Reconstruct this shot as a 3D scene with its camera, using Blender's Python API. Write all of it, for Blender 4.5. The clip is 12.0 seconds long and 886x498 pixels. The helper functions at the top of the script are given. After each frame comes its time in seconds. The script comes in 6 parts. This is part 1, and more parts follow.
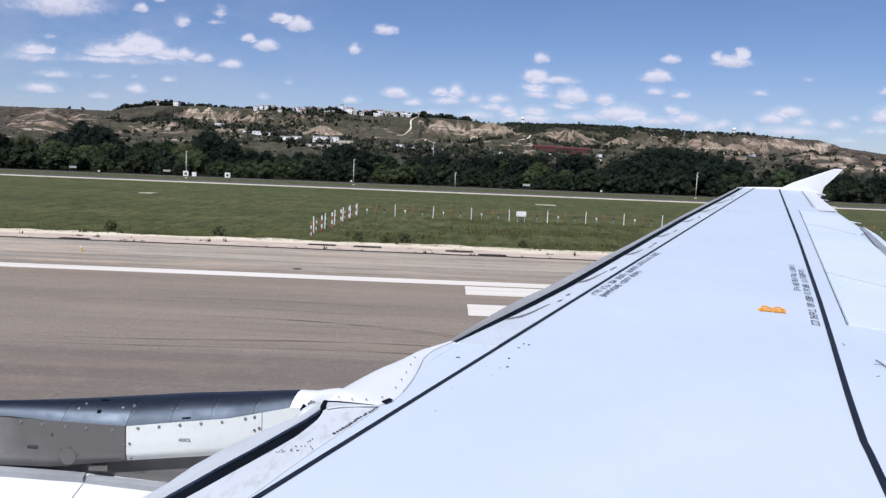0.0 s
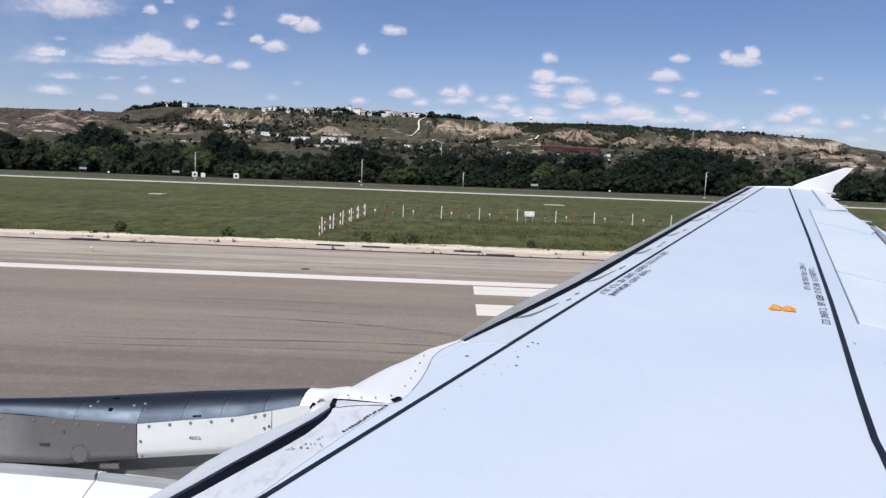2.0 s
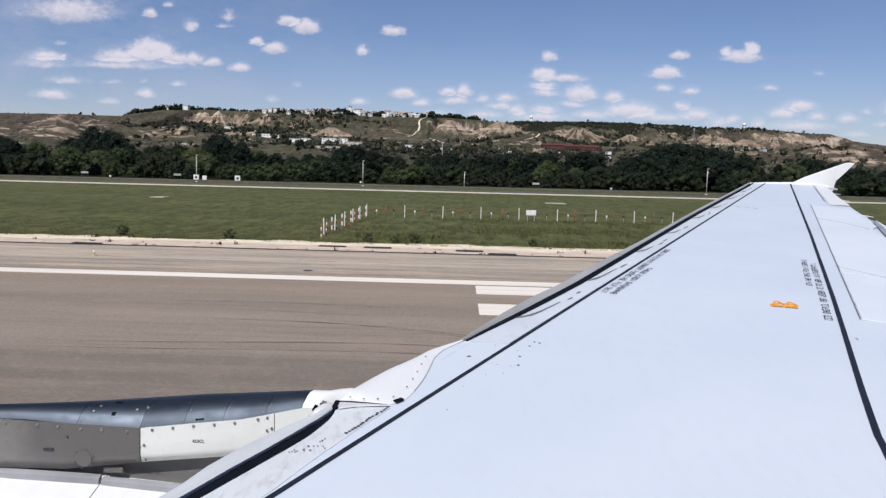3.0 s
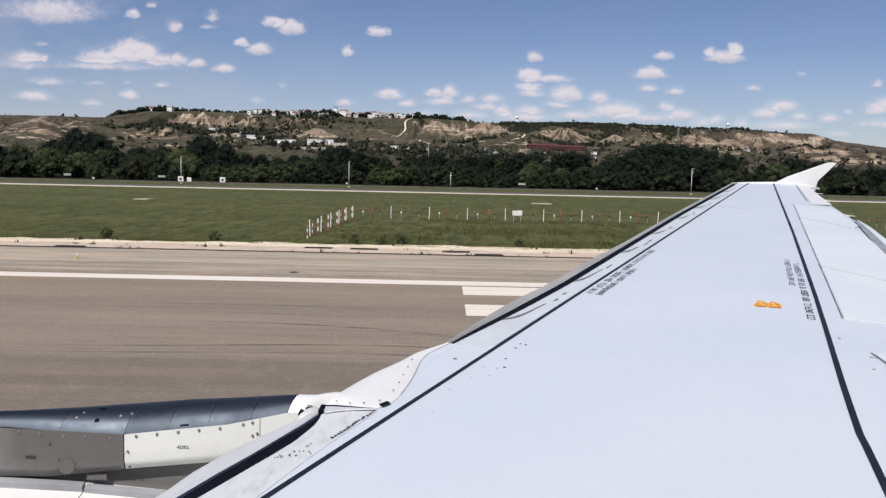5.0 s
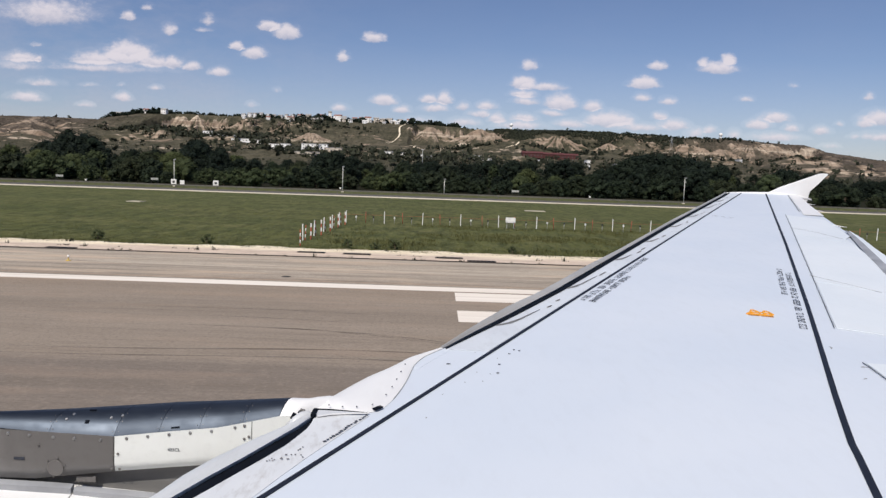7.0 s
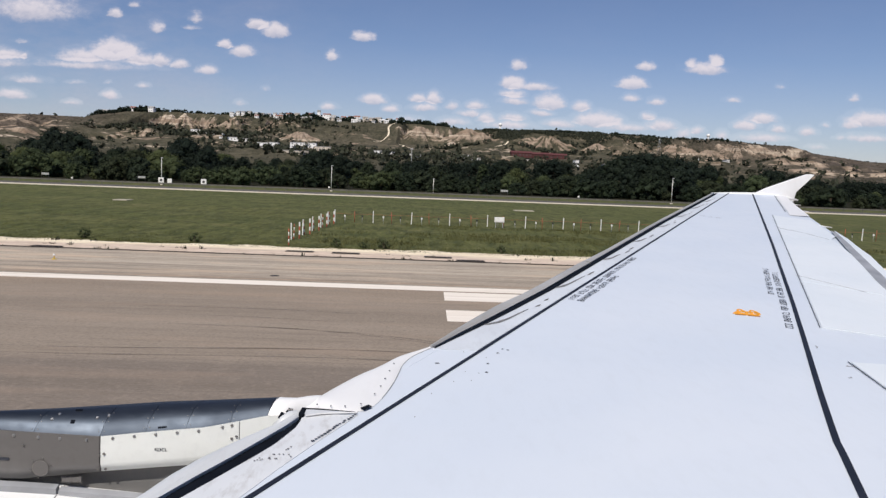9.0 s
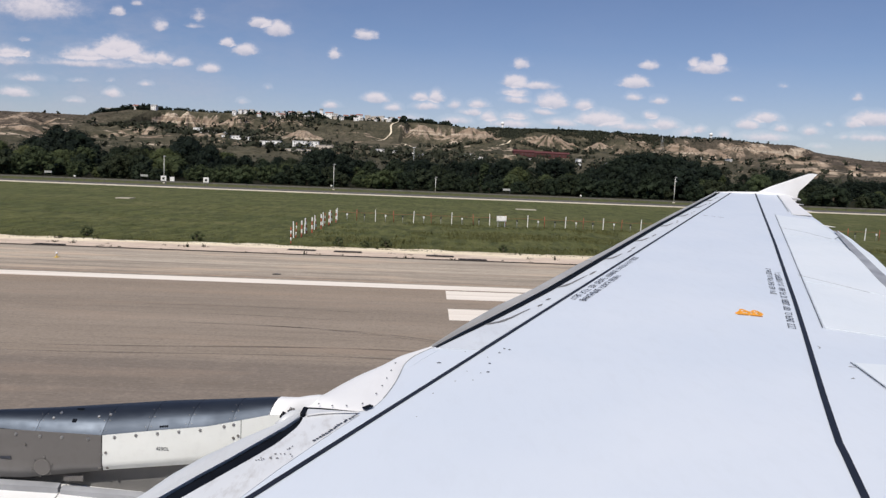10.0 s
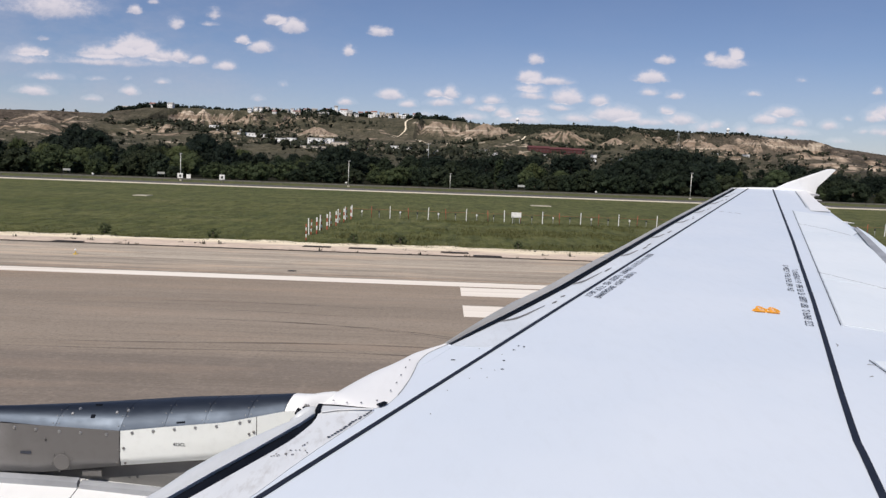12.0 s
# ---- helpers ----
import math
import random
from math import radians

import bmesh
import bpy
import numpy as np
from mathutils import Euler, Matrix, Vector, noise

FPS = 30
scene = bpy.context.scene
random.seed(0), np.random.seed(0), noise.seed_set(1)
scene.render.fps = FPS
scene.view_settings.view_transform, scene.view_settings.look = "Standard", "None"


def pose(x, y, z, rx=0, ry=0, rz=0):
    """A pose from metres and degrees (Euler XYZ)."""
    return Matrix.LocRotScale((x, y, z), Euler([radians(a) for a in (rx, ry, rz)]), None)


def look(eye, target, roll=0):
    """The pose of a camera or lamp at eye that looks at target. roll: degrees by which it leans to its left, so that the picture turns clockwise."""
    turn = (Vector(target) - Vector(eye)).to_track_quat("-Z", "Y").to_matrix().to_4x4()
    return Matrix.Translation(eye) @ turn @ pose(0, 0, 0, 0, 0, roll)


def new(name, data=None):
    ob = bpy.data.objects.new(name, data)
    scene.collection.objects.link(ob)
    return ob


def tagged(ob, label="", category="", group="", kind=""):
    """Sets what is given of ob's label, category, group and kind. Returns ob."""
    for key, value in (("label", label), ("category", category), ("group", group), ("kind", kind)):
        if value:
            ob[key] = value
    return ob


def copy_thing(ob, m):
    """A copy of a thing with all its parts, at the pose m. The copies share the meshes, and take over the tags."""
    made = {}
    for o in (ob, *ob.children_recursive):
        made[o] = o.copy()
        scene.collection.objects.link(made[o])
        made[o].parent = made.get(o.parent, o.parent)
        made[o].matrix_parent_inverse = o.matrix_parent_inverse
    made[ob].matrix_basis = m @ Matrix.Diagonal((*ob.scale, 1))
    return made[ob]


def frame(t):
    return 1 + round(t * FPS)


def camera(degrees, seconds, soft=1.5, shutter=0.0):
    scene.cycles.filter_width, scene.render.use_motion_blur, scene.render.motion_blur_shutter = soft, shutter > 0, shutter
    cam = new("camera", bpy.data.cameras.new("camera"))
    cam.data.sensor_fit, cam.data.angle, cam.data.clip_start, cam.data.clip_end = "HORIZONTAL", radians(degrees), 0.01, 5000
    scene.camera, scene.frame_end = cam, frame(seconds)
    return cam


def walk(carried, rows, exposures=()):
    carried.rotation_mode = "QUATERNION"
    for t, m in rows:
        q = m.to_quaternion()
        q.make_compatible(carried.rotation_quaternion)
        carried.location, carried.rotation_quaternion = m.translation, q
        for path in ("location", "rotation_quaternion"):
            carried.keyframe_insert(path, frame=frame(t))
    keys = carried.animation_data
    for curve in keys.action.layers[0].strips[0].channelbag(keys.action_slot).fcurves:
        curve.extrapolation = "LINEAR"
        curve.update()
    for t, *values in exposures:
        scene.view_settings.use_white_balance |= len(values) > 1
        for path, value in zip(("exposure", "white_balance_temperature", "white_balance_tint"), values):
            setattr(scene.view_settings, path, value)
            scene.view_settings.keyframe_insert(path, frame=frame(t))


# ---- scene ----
cam = camera(63.37, 12.0, soft=1.4)

# ---- the walk: seconds, pitch, roll, yaw, and the eye's small sway ----
EYE = (0.0, 0.0, 4.45)
SWAY = [
    (0.0, -6.501, -2.277, 0.539, -0.002, 0.004, 0.0), (0.5, -6.534, -2.319, 0.781, 0.004, -0.002, 0.0),
    (1.0, -6.534, -2.378, 0.844, -0.006, 0.002, -0.003), (1.5, -6.589, -2.318, 1.048, -0.003, 0.001, -0.004),
    (2.0, -6.508, -2.118, 1.172, -0.005, -0.001, -0.007), (2.5, -6.583, -1.801, 1.326, 0.002, 0.0, -0.001),
    (3.0, -6.530, -1.426, 1.255, 0.002, -0.004, -0.002), (5.0, -6.452, -1.211, 0.160, 0.007, -0.001, 0.008),
    (5.5, -6.175, -1.424, 0.0, 0.0, 0.0, 0.0), (6.0, -6.150, -1.695, -0.054, 0.0, -0.002, 0.001),
    (6.5, -6.034, -1.908, -0.147, -0.002, 0.0, -0.001), (7.0, -5.942, -1.976, -0.331, -0.002, 0.001, 0.0),
    (9.0, -5.956, -2.181, -1.202, -0.002, 0.002, -0.001), (9.5, -6.042, -2.229, -1.144, 0.0, 0.004, 0.005),
    (10.0, -6.066, -2.271, -1.023, -0.001, 0.006, 0.003), (10.5, -5.989, -2.246, -0.839, -0.007, 0.002, -0.001),
    (11.0, -6.119, -2.279, -0.494, -0.006, 0.002, 0.002), (11.5, -6.294, -2.252, -0.196, -0.005, 0.004, 0.002),
    (12.0, -6.389, -2.080, 0.137, 0.002, 0.004, 0.007)]
walk(cam, [(t, pose(EYE[0] + dx, EYE[1] + dy, EYE[2] + dz, 90 + pitch, roll, yaw))
           for t, pitch, roll, yaw, dx, dy, dz in SWAY],
     exposures=[(0.0, 0.20, 6020, 10), (1.5, 0.18, 6120, 10), (3.0, 0.12, 6400, 10), (5.0, 0.10, 6720, 10), (12.0, 0.10, 6720, 10)])

# ---- sky and sun ----
SUN_EL, SUN_AZ = radians(52), radians(200)      # azimuth clockwise from +y: behind the camera
world = bpy.data.worlds.new("sky")
scene.world = world
world.use_nodes = True
wt = world.node_tree
for n in list(wt.nodes):
    wt.nodes.remove(n)


def wnode(kind, **kw):
    n = wt.nodes.new(kind)
    for k, v in kw.items():
        if k == "op":
            n.operation = v
        elif k == "sky_type":
            n.sky_type = v
    return n


def wmath(op, a, b=None, c=None):
    n = wnode("ShaderNodeMath", op=op)
    for i, v in enumerate((a, b, c)):
        if v is None:
            continue
        if isinstance(v, (int, float)):
            n.inputs[i].default_value = v
        else:
            wt.links.new(v, n.inputs[i])
    return n.outputs[0]


sky = wnode("ShaderNodeTexSky", sky_type="NISHITA")
sky.sun_disc = False
sky.sun_elevation, sky.sun_rotation = SUN_EL, SUN_AZ
sky.altitude, sky.air_density, sky.dust_density, sky.ozone_density = 600, 1.0, 0.3, 2.0
tc = wnode("ShaderNodeTexCoord")
sep = wnode("ShaderNodeSeparateXYZ")
wt.links.new(tc.outputs["Generated"], sep.inputs[0])
ahead = wmath("MAXIMUM", sep.outputs[1], 0.02)
su, sv = wmath("DIVIDE", sep.outputs[0], ahead), wmath("DIVIDE", sep.outputs[2], ahead)
plane = wnode("ShaderNodeCombineXYZ")
wt.links.new(su, plane.inputs[0]), wt.links.new(sv, plane.inputs[1])


def wnoise(scale, detail, rough, stretch=(1, 1, 1)):
    m = wnode("ShaderNodeVectorMath", op="MULTIPLY")
    wt.links.new(plane.outputs[0], m.inputs[0])
    m.inputs[1].default_value = stretch
    n = wnode("ShaderNodeTexNoise")
    wt.links.new(m.outputs[0], n.inputs["Vector"])
    n.inputs["Scale"].default_value, n.inputs["Detail"].default_value, n.inputs["Roughness"].default_value = scale, detail, rough
    return n


warp = wnoise(48, 4, 0.6)
shift = wnode("ShaderNodeVectorMath", op="MULTIPLY_ADD")
wt.links.new(warp.outputs["Color"], shift.inputs[0])
shift.inputs[1].default_value, shift.inputs[2].default_value = (0.018, 0.008, 0), (-0.009, -0.004, 0)
warped = wnode("ShaderNodeVectorMath", op="ADD")
wt.links.new(plane.outputs[0], warped.inputs[0]), wt.links.new(shift.outputs[0], warped.inputs[1])
# cumulus, by the part of the sky: where each one stands and its half sizes, as slopes, and how solid it is
CUMULUS_NORTH_HIGH = [
    (-0.427, 0.200, 0.013, 0.007, 0.80), (-0.401, 0.212, 0.009, 0.005, 0.55), (-0.370, 0.184, 0.012, 0.009, 0.65), (-0.321, 0.199, 0.012, 0.009, 0.55), (-0.326, 0.185, 0.016, 0.004, 0.35),
    (-0.237, 0.193, 0.016, 0.008, 1.00), (-0.212, 0.186, 0.018, 0.011, 1.00), (-0.280, 0.165, 0.011, 0.007, 0.90), (-0.256, 0.157, 0.018, 0.009, 0.95), (-0.428, 0.152, 0.036, 0.015, 1.00),
    (-0.470, 0.142, 0.038, 0.010, 0.75), (-0.394, 0.141, 0.031, 0.010, 0.70), (-0.369, 0.140, 0.015, 0.009, 0.85), (-0.342, 0.135, 0.012, 0.006, 0.90), (-0.571, 0.140, 0.027, 0.008, 0.75),
    (-0.551, 0.138, 0.007, 0.005, 0.80)]
CUMULUS_NORTH_LOW = [
    (-0.470, 0.130, 0.087, 0.007, 0.50), (-0.574, 0.129, 0.035, 0.007, 0.45), (-0.303, 0.129, 0.014, 0.007, 0.85), (-0.544, 0.107, 0.027, 0.006, 0.55), (-0.482, 0.105, 0.013, 0.003, 0.40),
    (-0.390, 0.105, 0.009, 0.004, 0.50), (-0.567, 0.087, 0.027, 0.007, 0.75), (-0.435, 0.091, 0.013, 0.006, 0.75), (-0.438, 0.107, 0.006, 0.003, 0.40), (-0.487, 0.079, 0.012, 0.004, 0.50),
    (-0.550, 0.158, 0.013, 0.004, 0.35), (-0.225, 0.108, 0.006, 0.004, 0.35), (-0.259, 0.087, 0.008, 0.004, 0.40), (-0.138, 0.087, 0.013, 0.005, 0.65), (-0.135, 0.156, 0.009, 0.009, 0.75),
    (-0.095, 0.183, 0.018, 0.008, 0.85), (-0.078, 0.099, 0.018, 0.007, 0.90), (-0.054, 0.088, 0.013, 0.006, 0.70)]
CUMULUS_MIDDLE = [
    (-0.016, 0.103, 0.015, 0.006, 0.85), (0.003, 0.105, 0.012, 0.009, 0.90), (-0.009, 0.091, 0.020, 0.006, 0.70), (0.031, 0.095, 0.011, 0.006, 0.65), (0.063, 0.097, 0.015, 0.006, 0.75),
    (-0.027, 0.075, 0.019, 0.004, 0.40), (0.119, 0.154, 0.013, 0.009, 0.65), (0.112, 0.130, 0.018, 0.010, 1.00), (0.142, 0.125, 0.028, 0.006, 0.75), (0.112, 0.114, 0.018, 0.006, 0.75),
    (0.116, 0.105, 0.020, 0.006, 0.70), (0.164, 0.106, 0.022, 0.011, 1.00), (0.208, 0.101, 0.015, 0.007, 0.75), (0.152, 0.090, 0.018, 0.005, 0.65), (0.055, 0.086, 0.019, 0.005, 0.65),
    (0.078, 0.080, 0.013, 0.008, 0.75), (0.032, 0.074, 0.021, 0.006, 0.60)]
CUMULUS_MIDDLE_LOW = [
    (0.113, 0.082, 0.019, 0.006, 0.70), (0.110, 0.072, 0.033, 0.006, 0.65), (0.232, 0.084, 0.035, 0.011, 0.95), (0.179, 0.076, 0.025, 0.006, 0.65), (0.276, 0.135, 0.020, 0.009, 1.00),
    (0.295, 0.159, 0.014, 0.007, 0.80), (0.357, 0.166, 0.012, 0.008, 0.60), (0.376, 0.160, 0.031, 0.010, 0.75), (0.390, 0.170, 0.013, 0.009, 0.85), (0.275, 0.115, 0.014, 0.006, 0.65),
    (0.311, 0.112, 0.012, 0.006, 0.65), (0.418, 0.119, 0.013, 0.005, 0.55), (0.483, 0.138, 0.008, 0.004, 0.40), (0.587, 0.127, 0.009, 0.006, 0.60), (0.303, 0.091, 0.012, 0.006, 0.65),
    (0.321, 0.080, 0.023, 0.008, 0.80), (0.273, 0.075, 0.033, 0.006, 0.60)]
CUMULUS_SOUTH = [
    (0.352, 0.070, 0.014, 0.007, 0.60), (0.371, 0.075, 0.012, 0.006, 0.60), (0.406, 0.070, 0.010, 0.007, 0.60), (0.459, 0.095, 0.023, 0.008, 0.85), (0.438, 0.084, 0.019, 0.007, 0.85),
    (0.486, 0.081, 0.013, 0.006, 0.70), (0.462, 0.068, 0.038, 0.006, 0.60), (0.526, 0.079, 0.014, 0.007, 0.65), (0.550, 0.088, 0.007, 0.004, 0.45), (0.612, 0.100, 0.035, 0.011, 0.90),
    (0.585, 0.091, 0.013, 0.007, 0.70), (0.614, 0.074, 0.038, 0.006, 0.60), (0.541, 0.058, 0.013, 0.004, 0.40), (0.575, 0.073, 0.011, 0.004, 0.45), (-0.537, 0.206, 0.071, 0.022, 0.62)]
dens = lit = None
for cu, cv, ca, cb, solid in CUMULUS_NORTH_HIGH + CUMULUS_NORTH_LOW + CUMULUS_MIDDLE + CUMULUS_MIDDLE_LOW + CUMULUS_SOUTH:
    ca, cb, cv = ca * 1.34, cb * 2.0, cv - cb * 0.65
    off = wnode("ShaderNodeVectorMath", op="MULTIPLY_ADD")
    wt.links.new(warped.outputs[0], off.inputs[0])
    off.inputs[1].default_value, off.inputs[2].default_value = (1 / ca, 1 / cb, 0), (-cu / ca, -cv / cb, 0)
    ln, low = wnode("ShaderNodeVectorMath", op="LENGTH"), wnode("ShaderNodeVectorMath", op="DOT_PRODUCT")
    wt.links.new(off.outputs[0], ln.inputs[0]), wt.links.new(off.outputs[0], low.inputs[0])
    low.inputs[1].default_value = (0, -1, 0)
    d = wmath("MULTIPLY_ADD", wmath("MAXIMUM", low.outputs["Value"], 0.0), -3.2 * solid, wmath("MULTIPLY_ADD", ln.outputs["Value"], -1.6 * solid, 1.6 * solid))
    dens = d if dens is None else wmath("MAXIMUM", dens, d)
    e = wmath("MINIMUM", wmath("MULTIPLY", d, 5.0), wmath("MULTIPLY_ADD", low.outputs["Value"], -1.5, 0.1))
    lit = e if lit is None else wmath("MAXIMUM", lit, e)
puff, wisp = wnoise(120, 4, 0.6, (1, 1.4, 1)), wnoise(45, 3, 0.55, (1, 1.8, 1))
dens = wmath("ADD", dens, wmath("MULTIPLY", wmath("SUBTRACT", puff.outputs["Fac"], 0.5), 0.48))
dens = wmath("ADD", dens, wmath("MULTIPLY", wmath("SUBTRACT", wisp.outputs["Fac"], 0.5), 0.50))
cover = wnode("ShaderNodeMapRange")
cover.interpolation_type = "SMOOTHSTEP"
wt.links.new(dens, cover.inputs[0])
cover.inputs[1].default_value, cover.inputs[2].default_value = 0.12, 0.82
front = wmath("GREATER_THAN", sep.outputs[1], 0.05)
# thin veil, thicker to one side
veil = wnoise(7, 6, 0.65, (1, 2.4, 1))
veil = wmath("MULTIPLY", wmath("MAXIMUM", wmath("SUBTRACT", veil.outputs["Fac"], 0.42), 0.0),
             wmath("MINIMUM", wmath("MAXIMUM", wmath("MULTIPLY", wmath("SUBTRACT", -0.06, su), 2.6), 0.10), 1.0))
bright = wnode("ShaderNodeMapRange")
bright.interpolation_type = "SMOOTHSTEP"
wt.links.new(wmath("ADD", wmath("MAXIMUM", lit, -0.4), wmath("MULTIPLY", wmath("SUBTRACT", puff.outputs["Fac"], 0.5), 0.7)), bright.inputs[0])
bright.inputs[1].default_value, bright.inputs[2].default_value = -0.75, 0.75
body = wmath("MULTIPLY", cover.outputs[0], wmath("MULTIPLY_ADD", bright.outputs[0], 0.42, 0.50))
haze = wmath("MULTIPLY", wmath("MAXIMUM", wmath("SUBTRACT", 1.0, wmath("MULTIPLY", wmath("ABSOLUTE", sv), 5.8)), 0.0), 0.31)
alpha = wmath("MULTIPLY", wmath("MINIMUM", wmath("MAXIMUM", body, wmath("ADD", wmath("MULTIPLY", body, 0.7), wmath("ADD", veil, haze))), 0.94), front)
mix = wnode("ShaderNodeMix")
mix.data_type = "RGBA"
wt.links.new(alpha, mix.inputs["Factor"])
deep = wnode("ShaderNodeVectorMath", op="MULTIPLY")
wt.links.new(sky.outputs[0], deep.inputs[0])
deep.inputs[1].default_value = (0.625, 0.63, 0.755)
wt.links.new(deep.outputs[0], mix.inputs[6])
shade = wnode("ShaderNodeMix")
shade.data_type = "RGBA"
wt.links.new(bright.outputs[0], shade.inputs["Factor"])
shade.inputs[6].default_value, shade.inputs[7].default_value = (4.15, 4.15, 5.1, 1), (6.7, 6.35, 7.0, 1)
wt.links.new(shade.outputs[2], mix.inputs[7])
bg = wnode("ShaderNodeBackground")
bg.inputs["Strength"].default_value = 0.105
wt.links.new(mix.outputs[2], bg.inputs[0])
wt.links.new(bg.outputs[0], wnode("ShaderNodeOutputWorld").inputs[0])

sun = new("sun", bpy.data.lights.new("sun", "SUN"))
sun.data.energy, sun.data.angle, sun.data.color = 3.85, radians(0.53), (1.0, 0.955, 0.89)
sun_from = Vector((math.sin(SUN_AZ) * math.cos(SUN_EL), math.cos(SUN_AZ) * math.cos(SUN_EL), math.sin(SUN_EL)))
sun.matrix_world = look(sun_from * 60, (0, 0, 0))


# ---- materials ----
class Mat:
    """A small builder of node materials."""

    def __init__(self, name, rough=0.6, metal=0.0, spec=0.5):
        self.m = bpy.data.materials.new(name)
        self.m.use_nodes = True
        self.t = self.m.node_tree
        self.b = self.t.nodes["Principled BSDF"]
        self.b.inputs["Roughness"].default_value = rough
        self.b.inputs["Metallic"].default_value = metal
        self.b.inputs["Specular IOR Level"].default_value = spec
        self.geo = self.t.nodes.new("ShaderNodeNewGeometry")

    def put(self, v, socket):
        if isinstance(v, (int, float)):
            socket.default_value = v
        elif isinstance(v, tuple):
            socket.default_value = (*v, 1) if len(v) == 3 and socket.type == "RGBA" else v
        else:
            self.t.links.new(v, socket)

    def noise(self, scale, detail=4, rough=0.55, stretch=(1, 1, 1), local=False):
        if local:
            src = self.t.nodes.new("ShaderNodeTexCoord").outputs["Object"]
        else:
            src = self.geo.outputs["Position"]
        mp = self.t.nodes.new("ShaderNodeVectorMath")
        mp.operation = "MULTIPLY"
        self.put(src, mp.inputs[0])
        mp.inputs[1].default_value = stretch
        n = self.t.nodes.new("ShaderNodeTexNoise")
        self.put(mp.outputs[0], n.inputs["Vector"])
        n.inputs["Scale"].default_value, n.inputs["Detail"].default_value, n.inputs["Roughness"].default_value = scale, detail, rough
        return n.outputs["Fac"]

    def math(self, op, a, b=0.0):
        n = self.t.nodes.new("ShaderNodeMath")
        n.operation = op
        self.put(a, n.inputs[0]), self.put(b, n.inputs[1])
        return n.outputs[0]

    def ramp(self, fac, lo, hi):
        n = self.t.nodes.new("ShaderNodeMapRange")
        self.put(fac, n.inputs[0])
        n.inputs[1].default_value, n.inputs[2].default_value = lo, hi
        return n.outputs[0]

    def mix(self, fac, a, b):
        n = self.t.nodes.new("ShaderNodeMix")
        n.data_type = "RGBA"
        self.put(fac, n.inputs["Factor"]), self.put(a, n.inputs[6]), self.put(b, n.inputs[7])
        return n.outputs[2]

    def colour(self, c):
        self.put(c, self.b.inputs["Base Color"])
        return self

    def rough(self, r):
        self.put(r, self.b.inputs["Roughness"])
        return self

    def bump(self, height, strength, dist):
        n = self.t.nodes.new("ShaderNodeBump")
        n.inputs["Strength"].default_value, n.inputs["Distance"].default_value = strength, dist
        self.put(height, n.inputs["Height"])
        self.put(n.outputs[0], self.b.inputs["Normal"])
        return self

    def per_object(self):
        return self.t.nodes.new("ShaderNodeObjectInfo").outputs["Random"]

    def per_island(self):
        return self.geo.outputs["Random Per Island"]


def paint_mat(name, a, b, rough, dirt=0.0, dirt_colour=(0.28, 0.26, 0.24), scale=1.0):
    m = Mat(name, rough)
    big, fine = m.noise(0.9 * scale, 3), m.noise(14 * scale, 5, 0.65, (1, 0.35, 1))
    c = m.mix(m.ramp(big, 0.35, 0.65), a, b)
    if dirt:
        c = m.mix(m.math("MULTIPLY", m.ramp(fine, 0.5, 0.78), dirt), c, dirt_colour)
    m.colour(c).rough(m.math("ADD", m.math("MULTIPLY", fine, 0.16), rough - 0.08))
    m.bump(m.noise(3 * scale, 2), 0.05, 0.02)
    return m.m


def plain_mat(name, col, rough=0.6, metal=0.0, vary=0.25, scale=6.0, bump=0.0, spec=0.5):
    m = Mat(name, rough, metal, spec)
    n = m.noise(scale, 5, 0.6)
    dark = tuple(v * (1 - vary) for v in col)
    light = tuple(min(0.95, v * (1 + vary)) for v in col)
    m.colour(m.mix(m.ramp(n, 0.3, 0.7), dark, light)).rough(m.math("ADD", m.math("MULTIPLY", n, 0.2), rough - 0.1))
    if bump:
        m.bump(m.noise(scale * 4, 4), 0.5, bump)
    return m.m


WING_PAINT = paint_mat("wing_paint", (0.612, 0.668, 0.745), (0.650, 0.698, 0.765), 0.42, 0.05)
PANEL_PAINT = paint_mat("panel_paint", (0.70, 0.75, 0.79), (0.75, 0.79, 0.82), 0.40, 0.05)
WHITE_PAINT = paint_mat("white_paint", (0.76, 0.76, 0.76), (0.80, 0.80, 0.80), 0.38, 0.08)
PYLON_WHITE = paint_mat("pylon_white", (0.73, 0.75, 0.73), (0.78, 0.80, 0.78), 0.42, 0.10, scale=2.0)
DIRTY_PAINT = paint_mat("dirty_paint", (0.595, 0.62, 0.65), (0.68, 0.70, 0.725), 0.5, 0.62, (0.38, 0.365, 0.35), 2.2)
NOSE_PAINT = paint_mat("nose_paint", (0.585, 0.620, 0.665), (0.66, 0.70, 0.745), 0.45, 0.30, (0.36, 0.36, 0.37), 1.6)
SLAT_PAINT = paint_mat("slat_paint", (0.56, 0.58, 0.60), (0.64, 0.66, 0.68), 0.34, 0.18)
SLAT_GREY = paint_mat("slat_grey", (0.33, 0.325, 0.31), (0.42, 0.412, 0.395), 0.40, 0.3, (0.24, 0.235, 0.22))
LINE_BLUE = plain_mat("line_blue_black", (0.017, 0.021, 0.034), 0.6, 0, 0.25, 9, spec=0.15)
# near-black: stands for shade in slots and gaps, also for dark fittings, stencils
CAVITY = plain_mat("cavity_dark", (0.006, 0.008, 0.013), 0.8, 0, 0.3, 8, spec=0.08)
INK = plain_mat("ink_grey", (0.045, 0.05, 0.065), 0.6, 0, 0.3, 20, spec=0.2)
ORANGE = plain_mat("orange_paint", (0.85, 0.36, 0.02), 0.5, 0, 0.12, 20)
